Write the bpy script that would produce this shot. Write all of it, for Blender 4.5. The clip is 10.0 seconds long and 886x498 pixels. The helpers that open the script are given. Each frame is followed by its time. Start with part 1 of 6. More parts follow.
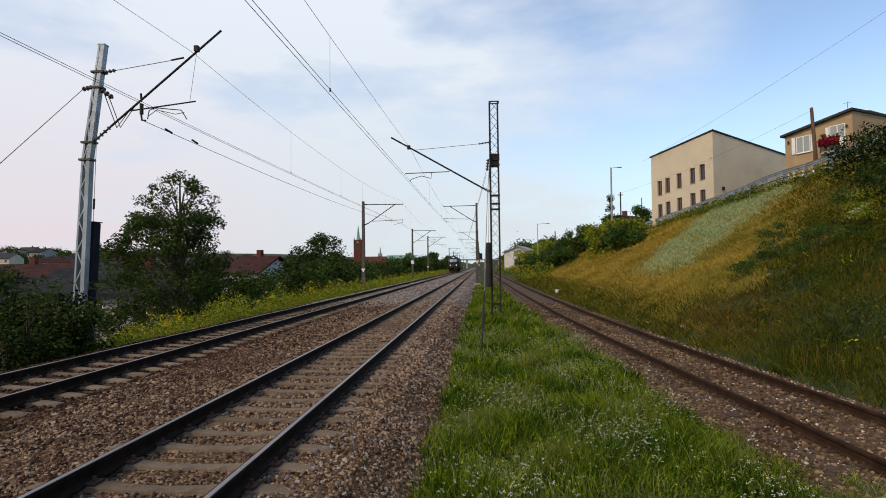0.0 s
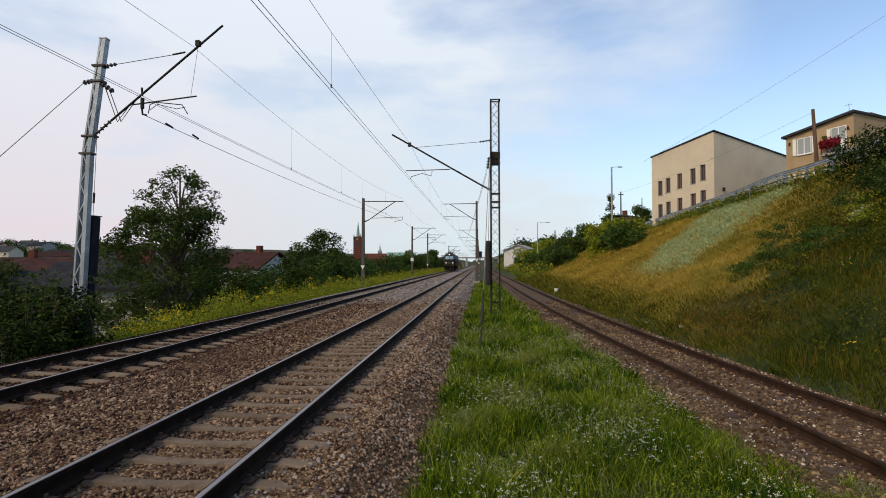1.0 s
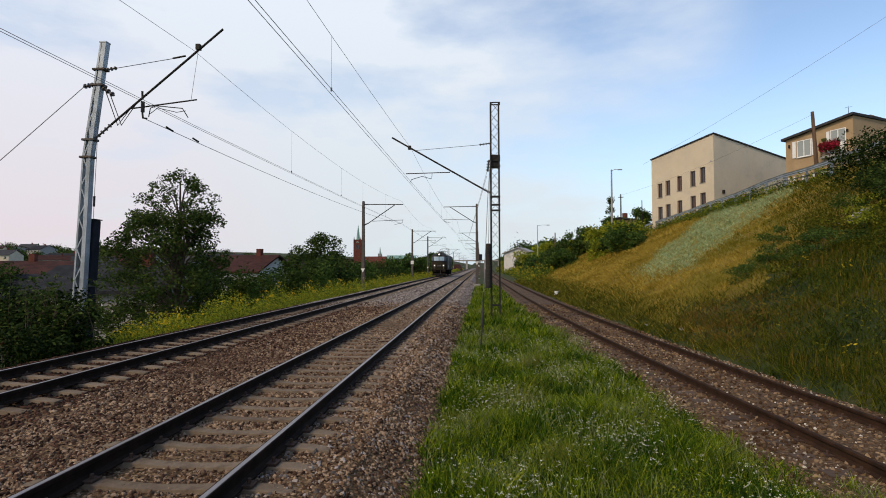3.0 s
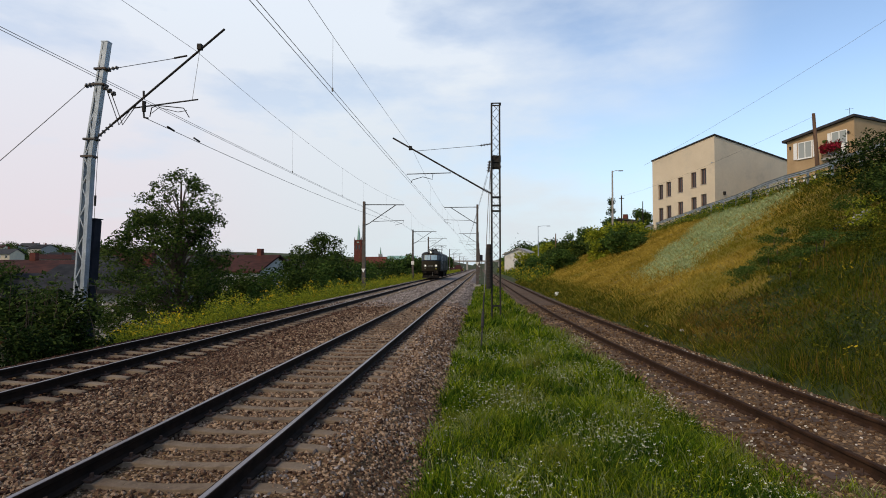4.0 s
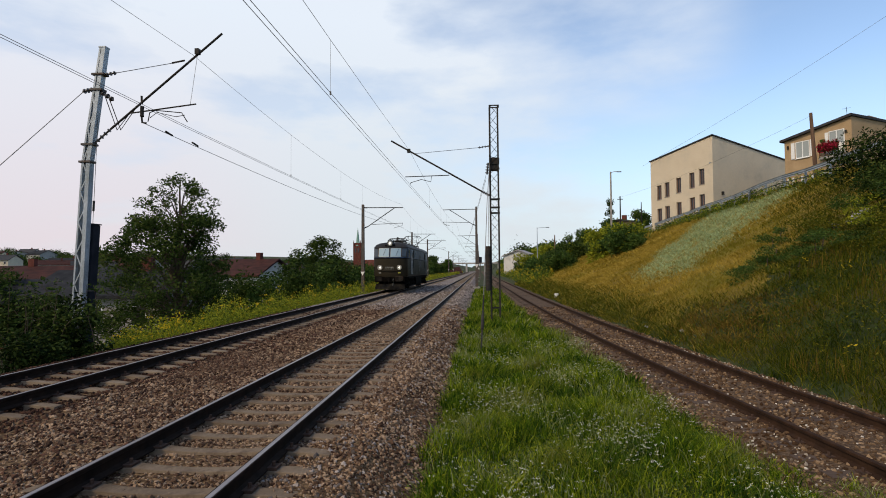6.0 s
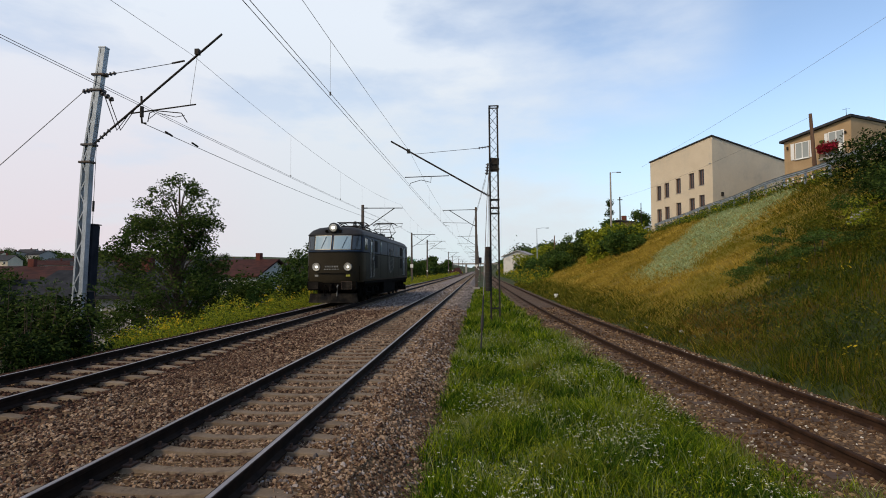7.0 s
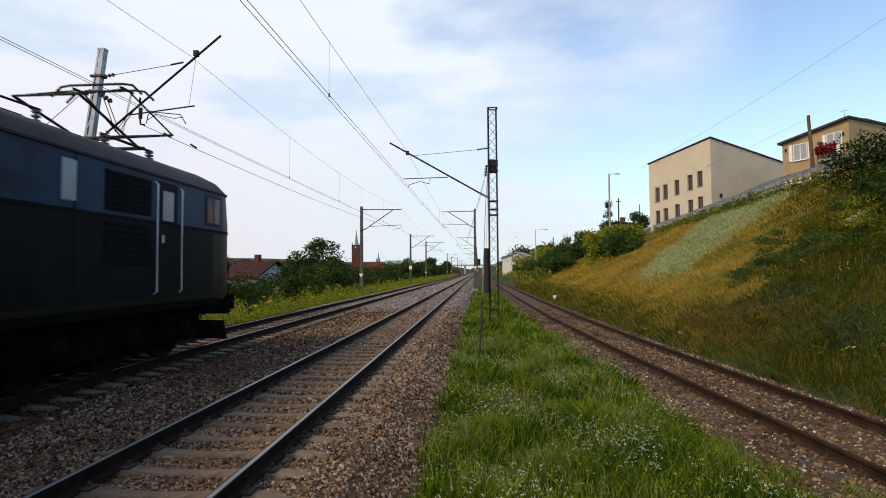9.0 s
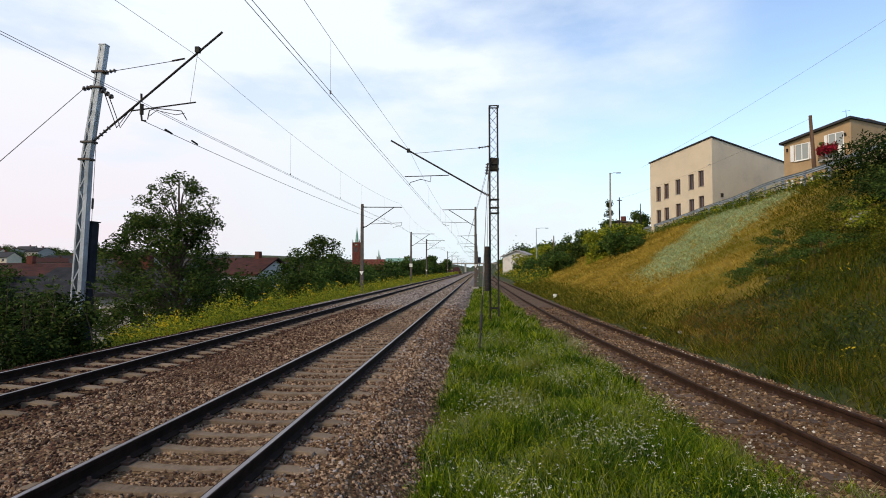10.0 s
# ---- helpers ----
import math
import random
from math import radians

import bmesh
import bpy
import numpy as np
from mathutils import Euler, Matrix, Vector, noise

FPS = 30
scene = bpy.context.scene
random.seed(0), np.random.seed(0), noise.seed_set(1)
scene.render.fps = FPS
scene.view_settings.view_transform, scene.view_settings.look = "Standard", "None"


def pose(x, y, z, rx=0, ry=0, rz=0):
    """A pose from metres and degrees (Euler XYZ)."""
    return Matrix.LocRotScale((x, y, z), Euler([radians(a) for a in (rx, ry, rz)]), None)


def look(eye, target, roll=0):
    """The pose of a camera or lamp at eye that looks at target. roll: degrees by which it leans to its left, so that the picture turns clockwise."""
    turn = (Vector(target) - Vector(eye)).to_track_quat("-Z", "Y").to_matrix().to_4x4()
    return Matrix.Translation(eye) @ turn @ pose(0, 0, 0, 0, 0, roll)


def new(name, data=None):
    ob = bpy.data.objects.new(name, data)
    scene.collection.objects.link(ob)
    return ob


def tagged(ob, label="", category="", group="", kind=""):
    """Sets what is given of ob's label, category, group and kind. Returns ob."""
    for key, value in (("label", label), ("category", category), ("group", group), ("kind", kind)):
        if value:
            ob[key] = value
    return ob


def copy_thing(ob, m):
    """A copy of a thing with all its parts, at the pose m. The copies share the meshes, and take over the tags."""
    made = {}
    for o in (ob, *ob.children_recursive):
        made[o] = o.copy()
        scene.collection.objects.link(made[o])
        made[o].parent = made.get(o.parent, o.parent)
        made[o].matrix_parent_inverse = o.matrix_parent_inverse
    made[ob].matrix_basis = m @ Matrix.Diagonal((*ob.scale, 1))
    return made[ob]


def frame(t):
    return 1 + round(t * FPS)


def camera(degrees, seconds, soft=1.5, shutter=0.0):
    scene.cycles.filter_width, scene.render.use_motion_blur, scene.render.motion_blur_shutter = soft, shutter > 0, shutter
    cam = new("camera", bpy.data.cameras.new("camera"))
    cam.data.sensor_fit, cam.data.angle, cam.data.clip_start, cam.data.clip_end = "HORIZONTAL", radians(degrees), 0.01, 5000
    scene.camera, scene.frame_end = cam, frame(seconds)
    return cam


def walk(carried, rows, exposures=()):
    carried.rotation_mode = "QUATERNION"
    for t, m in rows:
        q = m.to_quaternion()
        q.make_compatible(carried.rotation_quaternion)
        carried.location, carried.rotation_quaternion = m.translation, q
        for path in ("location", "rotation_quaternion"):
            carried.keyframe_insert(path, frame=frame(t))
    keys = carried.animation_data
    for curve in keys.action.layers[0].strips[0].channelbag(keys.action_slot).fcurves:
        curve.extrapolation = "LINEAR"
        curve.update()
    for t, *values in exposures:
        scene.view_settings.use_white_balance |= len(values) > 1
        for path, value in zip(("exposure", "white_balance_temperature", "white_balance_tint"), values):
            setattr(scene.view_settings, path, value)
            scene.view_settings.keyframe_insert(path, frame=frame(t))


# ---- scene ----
# ---------- camera ----------
LENS = 79.05
EYE = 1.82
cam = camera(LENS, 10.0, soft=0.95, shutter=0.12)
PATH = [
    (0, pose(0, 0, EYE, 91.802, 0.601, 4.022)),
    (0.5, pose(0, 0, EYE, 91.448, -0.054, 3.992)),
    (1, pose(0, 0, EYE, 91.557, -0.014, 3.972)),
    (1.5, pose(0, 0, EYE, 91.479, -0.113, 4.001)),
    (2, pose(0, 0, EYE, 91.559, 0.520, 3.889)),
    (2.5, pose(0, 0, EYE, 91.768, 0.317, 3.933)),
    (4, pose(0, 0, EYE, 91.920, -0.119, 4.039)),
    (4.5, pose(0, 0, EYE, 92.051, 0.271, 4.045)),
    (5, pose(0, 0, EYE, 92.224, 0.482, 4.040)),
    (5.5, pose(0, 0, EYE, 92.172, 0.415, 3.998)),
    (7, pose(0, 0, EYE, 92.225, 0.341, 3.937)),
    (7.5, pose(0, 0, EYE, 92.268, 0.359, 3.834)),
    (8, pose(0, 0, EYE, 92.131, 0.533, 3.810)),
    (8.5, pose(0, 0, EYE, 92.357, 0.567, 3.782)),
    (9, pose(0, 0, EYE, 92.384, 0.352, 3.811)),
    (9.5, pose(0, 0, EYE, 92.413, 0.066, 3.817)),
    (10, pose(0, 0, EYE, 92.170, 0.000, 3.851)),
]
walk(cam, PATH, exposures=[(0, 0.0), (8.0, 0.0), (8.6, 0.14), (9.0, 0.15), (9.5, 0.22), (10, 0.25)])

# ---------- light ----------
SUN_DIR = Vector((-0.52, -0.55, 0.65)).normalized()   # towards the sun


def build_world():
    w = bpy.data.worlds.new("evening_sky")
    scene.world = w
    w.use_nodes = True
    nt = w.node_tree
    nt.nodes.clear()
    N, L = nt.nodes.new, nt.links.new
    out, bg = N("ShaderNodeOutputWorld"), N("ShaderNodeBackground")
    sky = N("ShaderNodeTexSky")
    sky.sky_type, sky.sun_disc = "NISHITA", False
    sky.sun_elevation = math.asin(SUN_DIR.z)
    sky.sun_rotation = math.atan2(SUN_DIR.x, SUN_DIR.y)
    sky.air_density, sky.dust_density, sky.ozone_density = 1.0, 1.0, 0.7
    gain = N("ShaderNodeVectorMath")
    gain.operation = "SCALE"
    gain.inputs["Scale"].default_value = SKY_GAIN
    L(sky.outputs[0], gain.inputs[0])
    co = N("ShaderNodeTexCoord")
    sep = N("ShaderNodeSeparateXYZ")
    L(co.outputs["Generated"], sep.inputs[0])
    # thin cloud: long soft streaks
    mp = N("ShaderNodeMapping")
    mp.inputs["Scale"].default_value = (1.6, 1.0, 4.5)
    mp.inputs["Location"].default_value = (0.35, 0.2, 0.1)
    L(co.outputs["Generated"], mp.inputs[0])
    nz = N("ShaderNodeTexNoise")
    nz.inputs["Scale"].default_value, nz.inputs["Detail"].default_value, nz.inputs["Roughness"].default_value = 1.5, 7, 0.55
    L(mp.outputs[0], nz.inputs["Vector"])
    cr = N("ShaderNodeMapRange")
    cr.inputs["From Min"].default_value, cr.inputs["From Max"].default_value = 0.40, 0.62
    cr.inputs["To Min"].default_value, cr.inputs["To Max"].default_value = 0.0, 0.75
    L(nz.outputs["Fac"], cr.inputs["Value"])
    # the cloud sheet thickens towards the west, clears towards the east
    ew = N("ShaderNodeMapRange")
    ew.interpolation_type = "SMOOTHSTEP"
    ew.inputs["From Min"].default_value, ew.inputs["From Max"].default_value = 0.42, -0.32
    ew.inputs["To Min"].default_value, ew.inputs["To Max"].default_value = 0.0, 1.0
    L(sep.outputs["X"], ew.inputs["Value"])
    a1 = N("ShaderNodeMath")
    a1.operation = "MULTIPLY_ADD"
    L(ew.outputs[0], a1.inputs[0])
    a1.inputs[1].default_value = 0.62
    L(cr.outputs[0], a1.inputs[2])
    a2 = N("ShaderNodeMath")
    a2.operation = "MULTIPLY"
    L(a1.outputs[0], a2.inputs[0])
    fade = N("ShaderNodeMapRange")     # the sheet ends some way above the eastern horizon
    fade.inputs["From Min"].default_value, fade.inputs["From Max"].default_value = 0.50, 0.20
    L(sep.outputs["X"], fade.inputs["Value"])
    L(fade.outputs[0], a2.inputs[1])
    a2.use_clamp = True
    bz, bx = N("ShaderNodeMapRange"), N("ShaderNodeMapRange")   # a thin bank of cloud higher in the east
    bz.interpolation_type = bx.interpolation_type = "SMOOTHSTEP"
    bz.inputs["From Min"].default_value, bz.inputs["From Max"].default_value = 0.20, 0.31
    bx.inputs["From Min"].default_value, bx.inputs["From Max"].default_value = 0.45, 0.30
    L(sep.outputs["Z"], bz.inputs["Value"])
    L(sep.outputs["X"], bx.inputs["Value"])
    b1, b2, b3 = N("ShaderNodeMath"), N("ShaderNodeMath"), N("ShaderNodeMath")
    b1.operation = b2.operation = "MULTIPLY"
    b3.operation = "MAXIMUM"
    L(bz.outputs[0], b1.inputs[0])
    L(bx.outputs[0], b1.inputs[1])
    br = N("ShaderNodeMapRange")
    br.inputs["From Min"].default_value, br.inputs["From Max"].default_value = 0.30, 0.56
    br.inputs["To Min"].default_value, br.inputs["To Max"].default_value = 0.15, 0.85
    L(nz.outputs["Fac"], br.inputs["Value"])
    L(b1.outputs[0], b2.inputs[0])
    L(br.outputs[0], b2.inputs[1])
    L(a2.outputs[0], b3.inputs[0])
    L(b2.outputs[0], b3.inputs[1])
    high = N("ShaderNodeMapRange")     # clear blue overhead
    high.inputs["From Min"].default_value, high.inputs["From Max"].default_value = 0.75, 0.46
    L(sep.outputs["Z"], high.inputs["Value"])
    a3 = N("ShaderNodeMath")
    a3.operation = "MULTIPLY"
    L(b3.outputs[0], a3.inputs[0])
    L(high.outputs[0], a3.inputs[1])
    haze = N("ShaderNodeMapRange")     # haze low over the land
    haze.inputs["From Min"].default_value, haze.inputs["From Max"].default_value = 0.30, 0.0
    haze.inputs["To Min"].default_value, haze.inputs["To Max"].default_value = 0.0, 0.8
    L(sep.outputs["Z"], haze.inputs["Value"])
    tint = N("ShaderNodeMix")          # cloud colour: lilac low, white high
    tint.data_type = "RGBA"
    tz = N("ShaderNodeMapRange")
    tz.inputs["From Min"].default_value, tz.inputs["From Max"].default_value = 0.0, 0.42
    L(sep.outputs["Z"], tz.inputs["Value"])
    L(tz.outputs[0], tint.inputs["Factor"])
    low = N("ShaderNodeMix")           # the low cloud: pink far in the west, pale grey-blue up the line
    low.data_type = "RGBA"
    lx = N("ShaderNodeMapRange")
    lx.interpolation_type = "SMOOTHSTEP"
    lx.inputs["From Min"].default_value, lx.inputs["From Max"].default_value = -0.22, -0.62
    L(sep.outputs["X"], lx.inputs["Value"])
    L(lx.outputs[0], low.inputs["Factor"])
    low.inputs["A"].default_value = (0.71, 0.765, 0.80, 1)
    low.inputs["B"].default_value = (0.79, 0.70, 0.74, 1)
    L(low.outputs["Result"], tint.inputs["A"])
    tint.inputs["B"].default_value = (0.80, 0.87, 0.965, 1)
    m1, m2 = N("ShaderNodeMix"), N("ShaderNodeMix")
    m1.data_type = m2.data_type = "RGBA"
    L(haze.outputs[0], m1.inputs["Factor"])
    L(gain.outputs[0], m1.inputs["A"])
    m1.inputs["B"].default_value = (0.56, 0.74, 0.88, 1)
    L(a3.outputs[0], m2.inputs["Factor"])
    L(m1.outputs["Result"], m2.inputs["A"])
    L(tint.outputs["Result"], m2.inputs["B"])
    L(m2.outputs["Result"], bg.inputs["Color"])
    bg.inputs["Strength"].default_value = 1.0
    L(bg.outputs[0], out.inputs["Surface"])


SKY_GAIN = 0.205
build_world()
sun = new("sun", bpy.data.lights.new("sun", "SUN"))
sun.data.energy, sun.data.angle, sun.data.color = 2.0, radians(9), (1.0, 0.78, 0.48)
sun.matrix_world = look(SUN_DIR * 50, (0, 0, 0))

# ---------- materials ----------


def material(name, colours, scale=4.0, rough=0.8, metal=0.0, bump=0.0, fine=None, stretch=(1, 1, 1), island=0.0, per_object=0.0, spec=0.5, dirt=None, dirt_scale=0.6, translucent=0.0):
    """Noise-mixed colours at two scales, with relief. colours: two or three; fine: scale of the grain; dirt: a stain colour."""
    m = bpy.data.materials.new(name)
    m.use_nodes = True
    nt = m.node_tree
    N, L = nt.nodes.new, nt.links.new
    b = nt.nodes["Principled BSDF"]
    co = N("ShaderNodeTexCoord")
    mp = N("ShaderNodeMapping")
    mp.inputs["Scale"].default_value = stretch
    L(co.outputs["Object"], mp.inputs[0])
    nz = N("ShaderNodeTexNoise")
    nz.inputs["Scale"].default_value, nz.inputs["Detail"].default_value = scale, 6
    L(mp.outputs[0], nz.inputs["Vector"])
    ramp = N("ShaderNodeValToRGB")
    e = ramp.color_ramp.elements
    cols = [(*c, 1) if len(c) == 3 else c for c in colours]
    if len(cols) == 1:
        cols = cols * 2
    e[0].position, e[1].position = 0.33, 0.67
    e[0].color, e[1].color = cols[0], cols[-1]
    if len(cols) == 3:
        k = e.new(0.5)
        k.color = cols[1]
    fac = nz.outputs["Fac"]
    if island or per_object:
        src = N("ShaderNodeNewGeometry").outputs["Random Per Island"] if island else N("ShaderNodeObjectInfo").outputs["Random"]
        mx = N("ShaderNodeMix")
        mx.inputs["Factor"].default_value = island or per_object
        L(fac, mx.inputs["A"])
        sc = N("ShaderNodeMapRange")
        sc.inputs["To Min"].default_value, sc.inputs["To Max"].default_value = 0.22, 0.78
        L(src, sc.inputs["Value"])
        L(sc.outputs[0], mx.inputs["B"])
        fac = mx.outputs["Result"]
    L(fac, ramp.inputs["Fac"])
    col = ramp.outputs["Color"]
    fz = N("ShaderNodeTexNoise")
    fz.inputs["Scale"].default_value, fz.inputs["Detail"].default_value = fine or scale * 9, 5
    L(mp.outputs[0], fz.inputs["Vector"])
    gm = N("ShaderNodeMix")
    gm.data_type, gm.blend_type = "RGBA", "OVERLAY"
    gm.inputs["Factor"].default_value = 0.35
    L(col, gm.inputs["A"])
    L(fz.outputs["Fac"], gm.inputs["B"])
    col = gm.outputs["Result"]
    if dirt:
        dz = N("ShaderNodeTexNoise")
        dz.inputs["Scale"].default_value, dz.inputs["Detail"].default_value, dz.inputs["Roughness"].default_value = dirt_scale, 8, 0.7
        L(mp.outputs[0], dz.inputs["Vector"])
        dr = N("ShaderNodeMapRange")
        dr.inputs["From Min"].default_value, dr.inputs["From Max"].default_value = 0.48, 0.68
        L(dz.outputs["Fac"], dr.inputs["Value"])
        dm = N("ShaderNodeMix")
        dm.data_type = "RGBA"
        L(dr.outputs[0], dm.inputs["Factor"])
        L(col, dm.inputs["A"])
        dm.inputs["B"].default_value = (*dirt, 1)
        col = dm.outputs["Result"]
    L(col, b.inputs["Base Color"])
    if translucent:
        spec *= 0.25
    if rough >= 0.65:      # dusty, fibrous and leafy surfaces hardly shine
        spec *= 0.3
    b.inputs["Metallic"].default_value, b.inputs["Specular IOR Level"].default_value = metal, spec
    rr = N("ShaderNodeMapRange")
    rr.inputs["To Min"].default_value, rr.inputs["To Max"].default_value = max(0.03, rough - 0.12), min(1, rough + 0.12)
    L(fz.outputs["Fac"], rr.inputs["Value"])
    L(rr.outputs[0], b.inputs["Roughness"])
    if bump:
        bp = N("ShaderNodeBump")
        bp.inputs["Strength"].default_value, bp.inputs["Distance"].default_value = min(1, bump * 8), bump
        L(fz.outputs["Fac"], bp.inputs["Height"])
        L(bp.outputs[0], b.inputs["Normal"])
    if translucent:
        tr, ad = N("ShaderNodeBsdfTranslucent"), N("ShaderNodeMixShader")
        L(col, tr.inputs["Color"])
        ad.inputs[0].default_value = translucent
        L(b.outputs[0], ad.inputs[1])
        L(tr.outputs[0], ad.inputs[2])
        L(ad.outputs[0], nt.nodes["Material Output"].inputs["Surface"])
    return m


def glow(name, colour, strength):
    m = bpy.data.materials.new(name)
    m.use_nodes = True
    b = m.node_tree.nodes["Principled BSDF"]
    b.inputs["Base Color"].default_value = (*colour, 1)
    b.inputs["Emission Color"].default_value = (*colour, 1)
    b.inputs["Emission Strength"].default_value = strength
    return m


def glass(name, colour=(0.02, 0.025, 0.03), rough=0.05, spec=0.8):
    m = bpy.data.materials.new(name)
    m.use_nodes = True
    b = m.node_tree.nodes["Principled BSDF"]
    b.inputs["Base Color"].default_value = (*colour, 1)
    b.inputs["Roughness"].default_value = rough
    b.inputs["Specular IOR Level"].default_value = spec
    return m


M_ballast = material("crushed_stone", [(0.036, 0.018, 0.011), (0.158, 0.096, 0.059), (0.350, 0.245, 0.160)], 1.2, 0.9, island=0.75, fine=60, dirt=(0.072, 0.038, 0.023), dirt_scale=0.22)
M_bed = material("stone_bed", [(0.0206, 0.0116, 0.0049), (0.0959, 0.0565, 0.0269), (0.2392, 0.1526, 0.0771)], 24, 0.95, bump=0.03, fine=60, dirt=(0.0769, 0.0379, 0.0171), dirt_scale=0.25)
# paler and greyer than stone_bed, used from y = 30 on
M_bed_far = material("pale_grey_stone_bed", [(0.085, 0.068, 0.058), (0.20, 0.165, 0.145), (0.31, 0.265, 0.235)], 18, 0.95, bump=0.03, fine=45, dirt=(0.12, 0.085, 0.066), dirt_scale=0.2)
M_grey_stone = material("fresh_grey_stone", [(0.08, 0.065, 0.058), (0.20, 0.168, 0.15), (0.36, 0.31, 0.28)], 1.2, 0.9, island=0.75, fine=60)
M_rail = material("rusty_rail_steel", [(0.010, 0.006, 0.004), (0.024, 0.013, 0.008)], 6, 0.85, bump=0.001, fine=90)
M_railtop = material("worn_rail_head", [(0.22, 0.19, 0.18), (0.33, 0.29, 0.28)], 3, 0.45, metal=0.8, fine=40, stretch=(8, 0.2, 1))
M_railrust = material("rusted_rail_head", [(0.022, 0.011, 0.006), (0.046, 0.023, 0.012)], 5, 0.88, fine=60)
M_sleeper = material("weathered_concrete", [(0.130, 0.094, 0.063), (0.220, 0.168, 0.118)], 3, 0.92, bump=0.004, fine=40, per_object=0.5, dirt=(0.075, 0.052, 0.036), dirt_scale=2.2)
M_sleeper_wood = material("tarred_timber", [(0.05, 0.033, 0.024), (0.11, 0.075, 0.055)], 4, 0.9, bump=0.006, fine=30, per_object=0.5, stretch=(0.4, 3, 3))
M_clip = material("rail_fastening_steel", [(0.05, 0.03, 0.022), (0.09, 0.055, 0.04)], 9, 0.8)
M_soil = material("grassy_soil", [(0.018, 0.028, 0.008), (0.034, 0.046, 0.012), (0.06, 0.055, 0.02)], 0.5, 0.95, bump=0.03, fine=9)
M_bank = material("dry_bank_soil", [(0.130, 0.094, 0.015), (0.221, 0.156, 0.026), (0.130, 0.120, 0.019)], 0.4, 0.95, bump=0.03, fine=9)
M_siding = material("sooty_siding_stone", [(0.044, 0.023, 0.0115), (0.120, 0.072, 0.038), (0.280, 0.188, 0.112)], 1.2, 0.95, island=0.7, fine=50, dirt=(0.0503, 0.0243, 0.0104), dirt_scale=0.5)
M_siding_bed = material("sooty_siding_bed", [(0.036, 0.019, 0.010), (0.092, 0.056, 0.031), (0.160, 0.105, 0.062)], 20, 0.95, bump=0.03, fine=50)
M_bankgreen = material("olive_bank_grass", [(0.036, 0.052, 0.005), (0.085, 0.095, 0.009), (0.190, 0.160, 0.020)], 0.4, 0.8, island=0.6, translucent=0.3)
M_bank_straw = material("dull_straw", [(0.095, 0.062, 0.012), (0.210, 0.135, 0.026)], 0.6, 0.85, island=0.6, translucent=0.25)
M_seed = material("pale_seed_heads", [(0.150, 0.185, 0.055), (0.330, 0.350, 0.150)], 2, 0.8, island=0.6, translucent=0.3)
# olive weeds, darkened further to paint in lens vignetting at lower right
M_weedgreen = material("vignetted_weedy_grass", [(0.020, 0.034, 0.003), (0.052, 0.070, 0.005), (0.140, 0.130, 0.013)], 0.5, 0.8, island=0.6, translucent=0.25)
M_grass = material("meadow_grass", [(0.034, 0.072, 0.003), (0.115, 0.190, 0.006), (0.320, 0.365, 0.022)], 1.6, 0.7, island=0.8, translucent=0.35, dirt=(0.1680, 0.1701, 0.0252), dirt_scale=0.8)
M_grass_deep = material("deep_green_grass", [(0.010, 0.034, 0.003), (0.032, 0.076, 0.005), (0.095, 0.160, 0.012)], 1.6, 0.7, island=0.8, translucent=0.3)
M_dry = material("dry_bank_grass", [(0.200, 0.146, 0.019), (0.355, 0.250, 0.037), (0.510, 0.362, 0.068)], 0.28, 0.85, island=0.5, translucent=0.3, dirt=(0.1725, 0.1661, 0.0190), dirt_scale=0.16)
M_pale = material("pale_silver_grass", [(0.2600, 0.3419, 0.1521), (0.4641, 0.5460, 0.2925)], 0.6, 0.85, island=0.6, translucent=0.3)
M_leaf = material("dark_leaf", [(0.016, 0.032, 0.007), (0.034, 0.060, 0.012), (0.075, 0.105, 0.022)], 0.6, 0.65, island=0.6, translucent=0.25)
# dark_leaf at about half value, shade painted into the leaves
M_leaf_shaded = material("shaded_leaf", [(0.007, 0.015, 0.004), (0.015, 0.03, 0.007), (0.045, 0.065, 0.014)], 0.8, 0.7, island=0.6, translucent=0.15)
M_leaf2 = material("bush_leaf", [(0.028, 0.055, 0.012), (0.055, 0.10, 0.02), (0.11, 0.16, 0.035)], 0.6, 0.65, island=0.6, translucent=0.3)
M_yleaf = material("yellow_green_leaf", [(0.110, 0.145, 0.012), (0.215, 0.250, 0.022), (0.370, 0.360, 0.030)], 0.6, 0.7, island=0.6, translucent=0.35)
M_goldenrod = material("goldenrod_flower", [(0.42, 0.29, 0.015), (0.58, 0.44, 0.03)], 2, 0.8, island=0.6, translucent=0.3)
M_white_flower = material("white_petals", [(0.60, 0.60, 0.46), (0.78, 0.77, 0.64)], 5, 0.7, island=0.5)
M_bark = material("grey_brown_bark", [(0.06, 0.045, 0.033), (0.12, 0.09, 0.07)], 5, 0.95, bump=0.02, stretch=(1, 1, 0.3))
M_galv = material("galvanised_steel", [(0.2750, 0.3125, 0.3510), (0.4000, 0.4375, 0.4810)], 2.5, 0.55, metal=0.45, fine=25, dirt=(0.2125, 0.2375, 0.2470), dirt_scale=1.5)
M_dark_steel = material("dark_painted_steel", [(0.018, 0.018, 0.018), (0.036, 0.035, 0.031)], 4, 0.7, fine=40, dirt=(0.042, 0.027, 0.018), dirt_scale=2)
M_navy = material("dark_navy_steel", [(0.012, 0.014, 0.02), (0.022, 0.025, 0.034)], 3, 0.7, spec=0.2)
# rust staining, darkened further to put lower-left lens vignetting into the colour
M_rust_stone = material("vignetted_rust_stone", [(0.014, 0.007, 0.004), (0.045, 0.021, 0.013), (0.11, 0.055, 0.035)], 1.5, 0.95, island=0.7, fine=50)
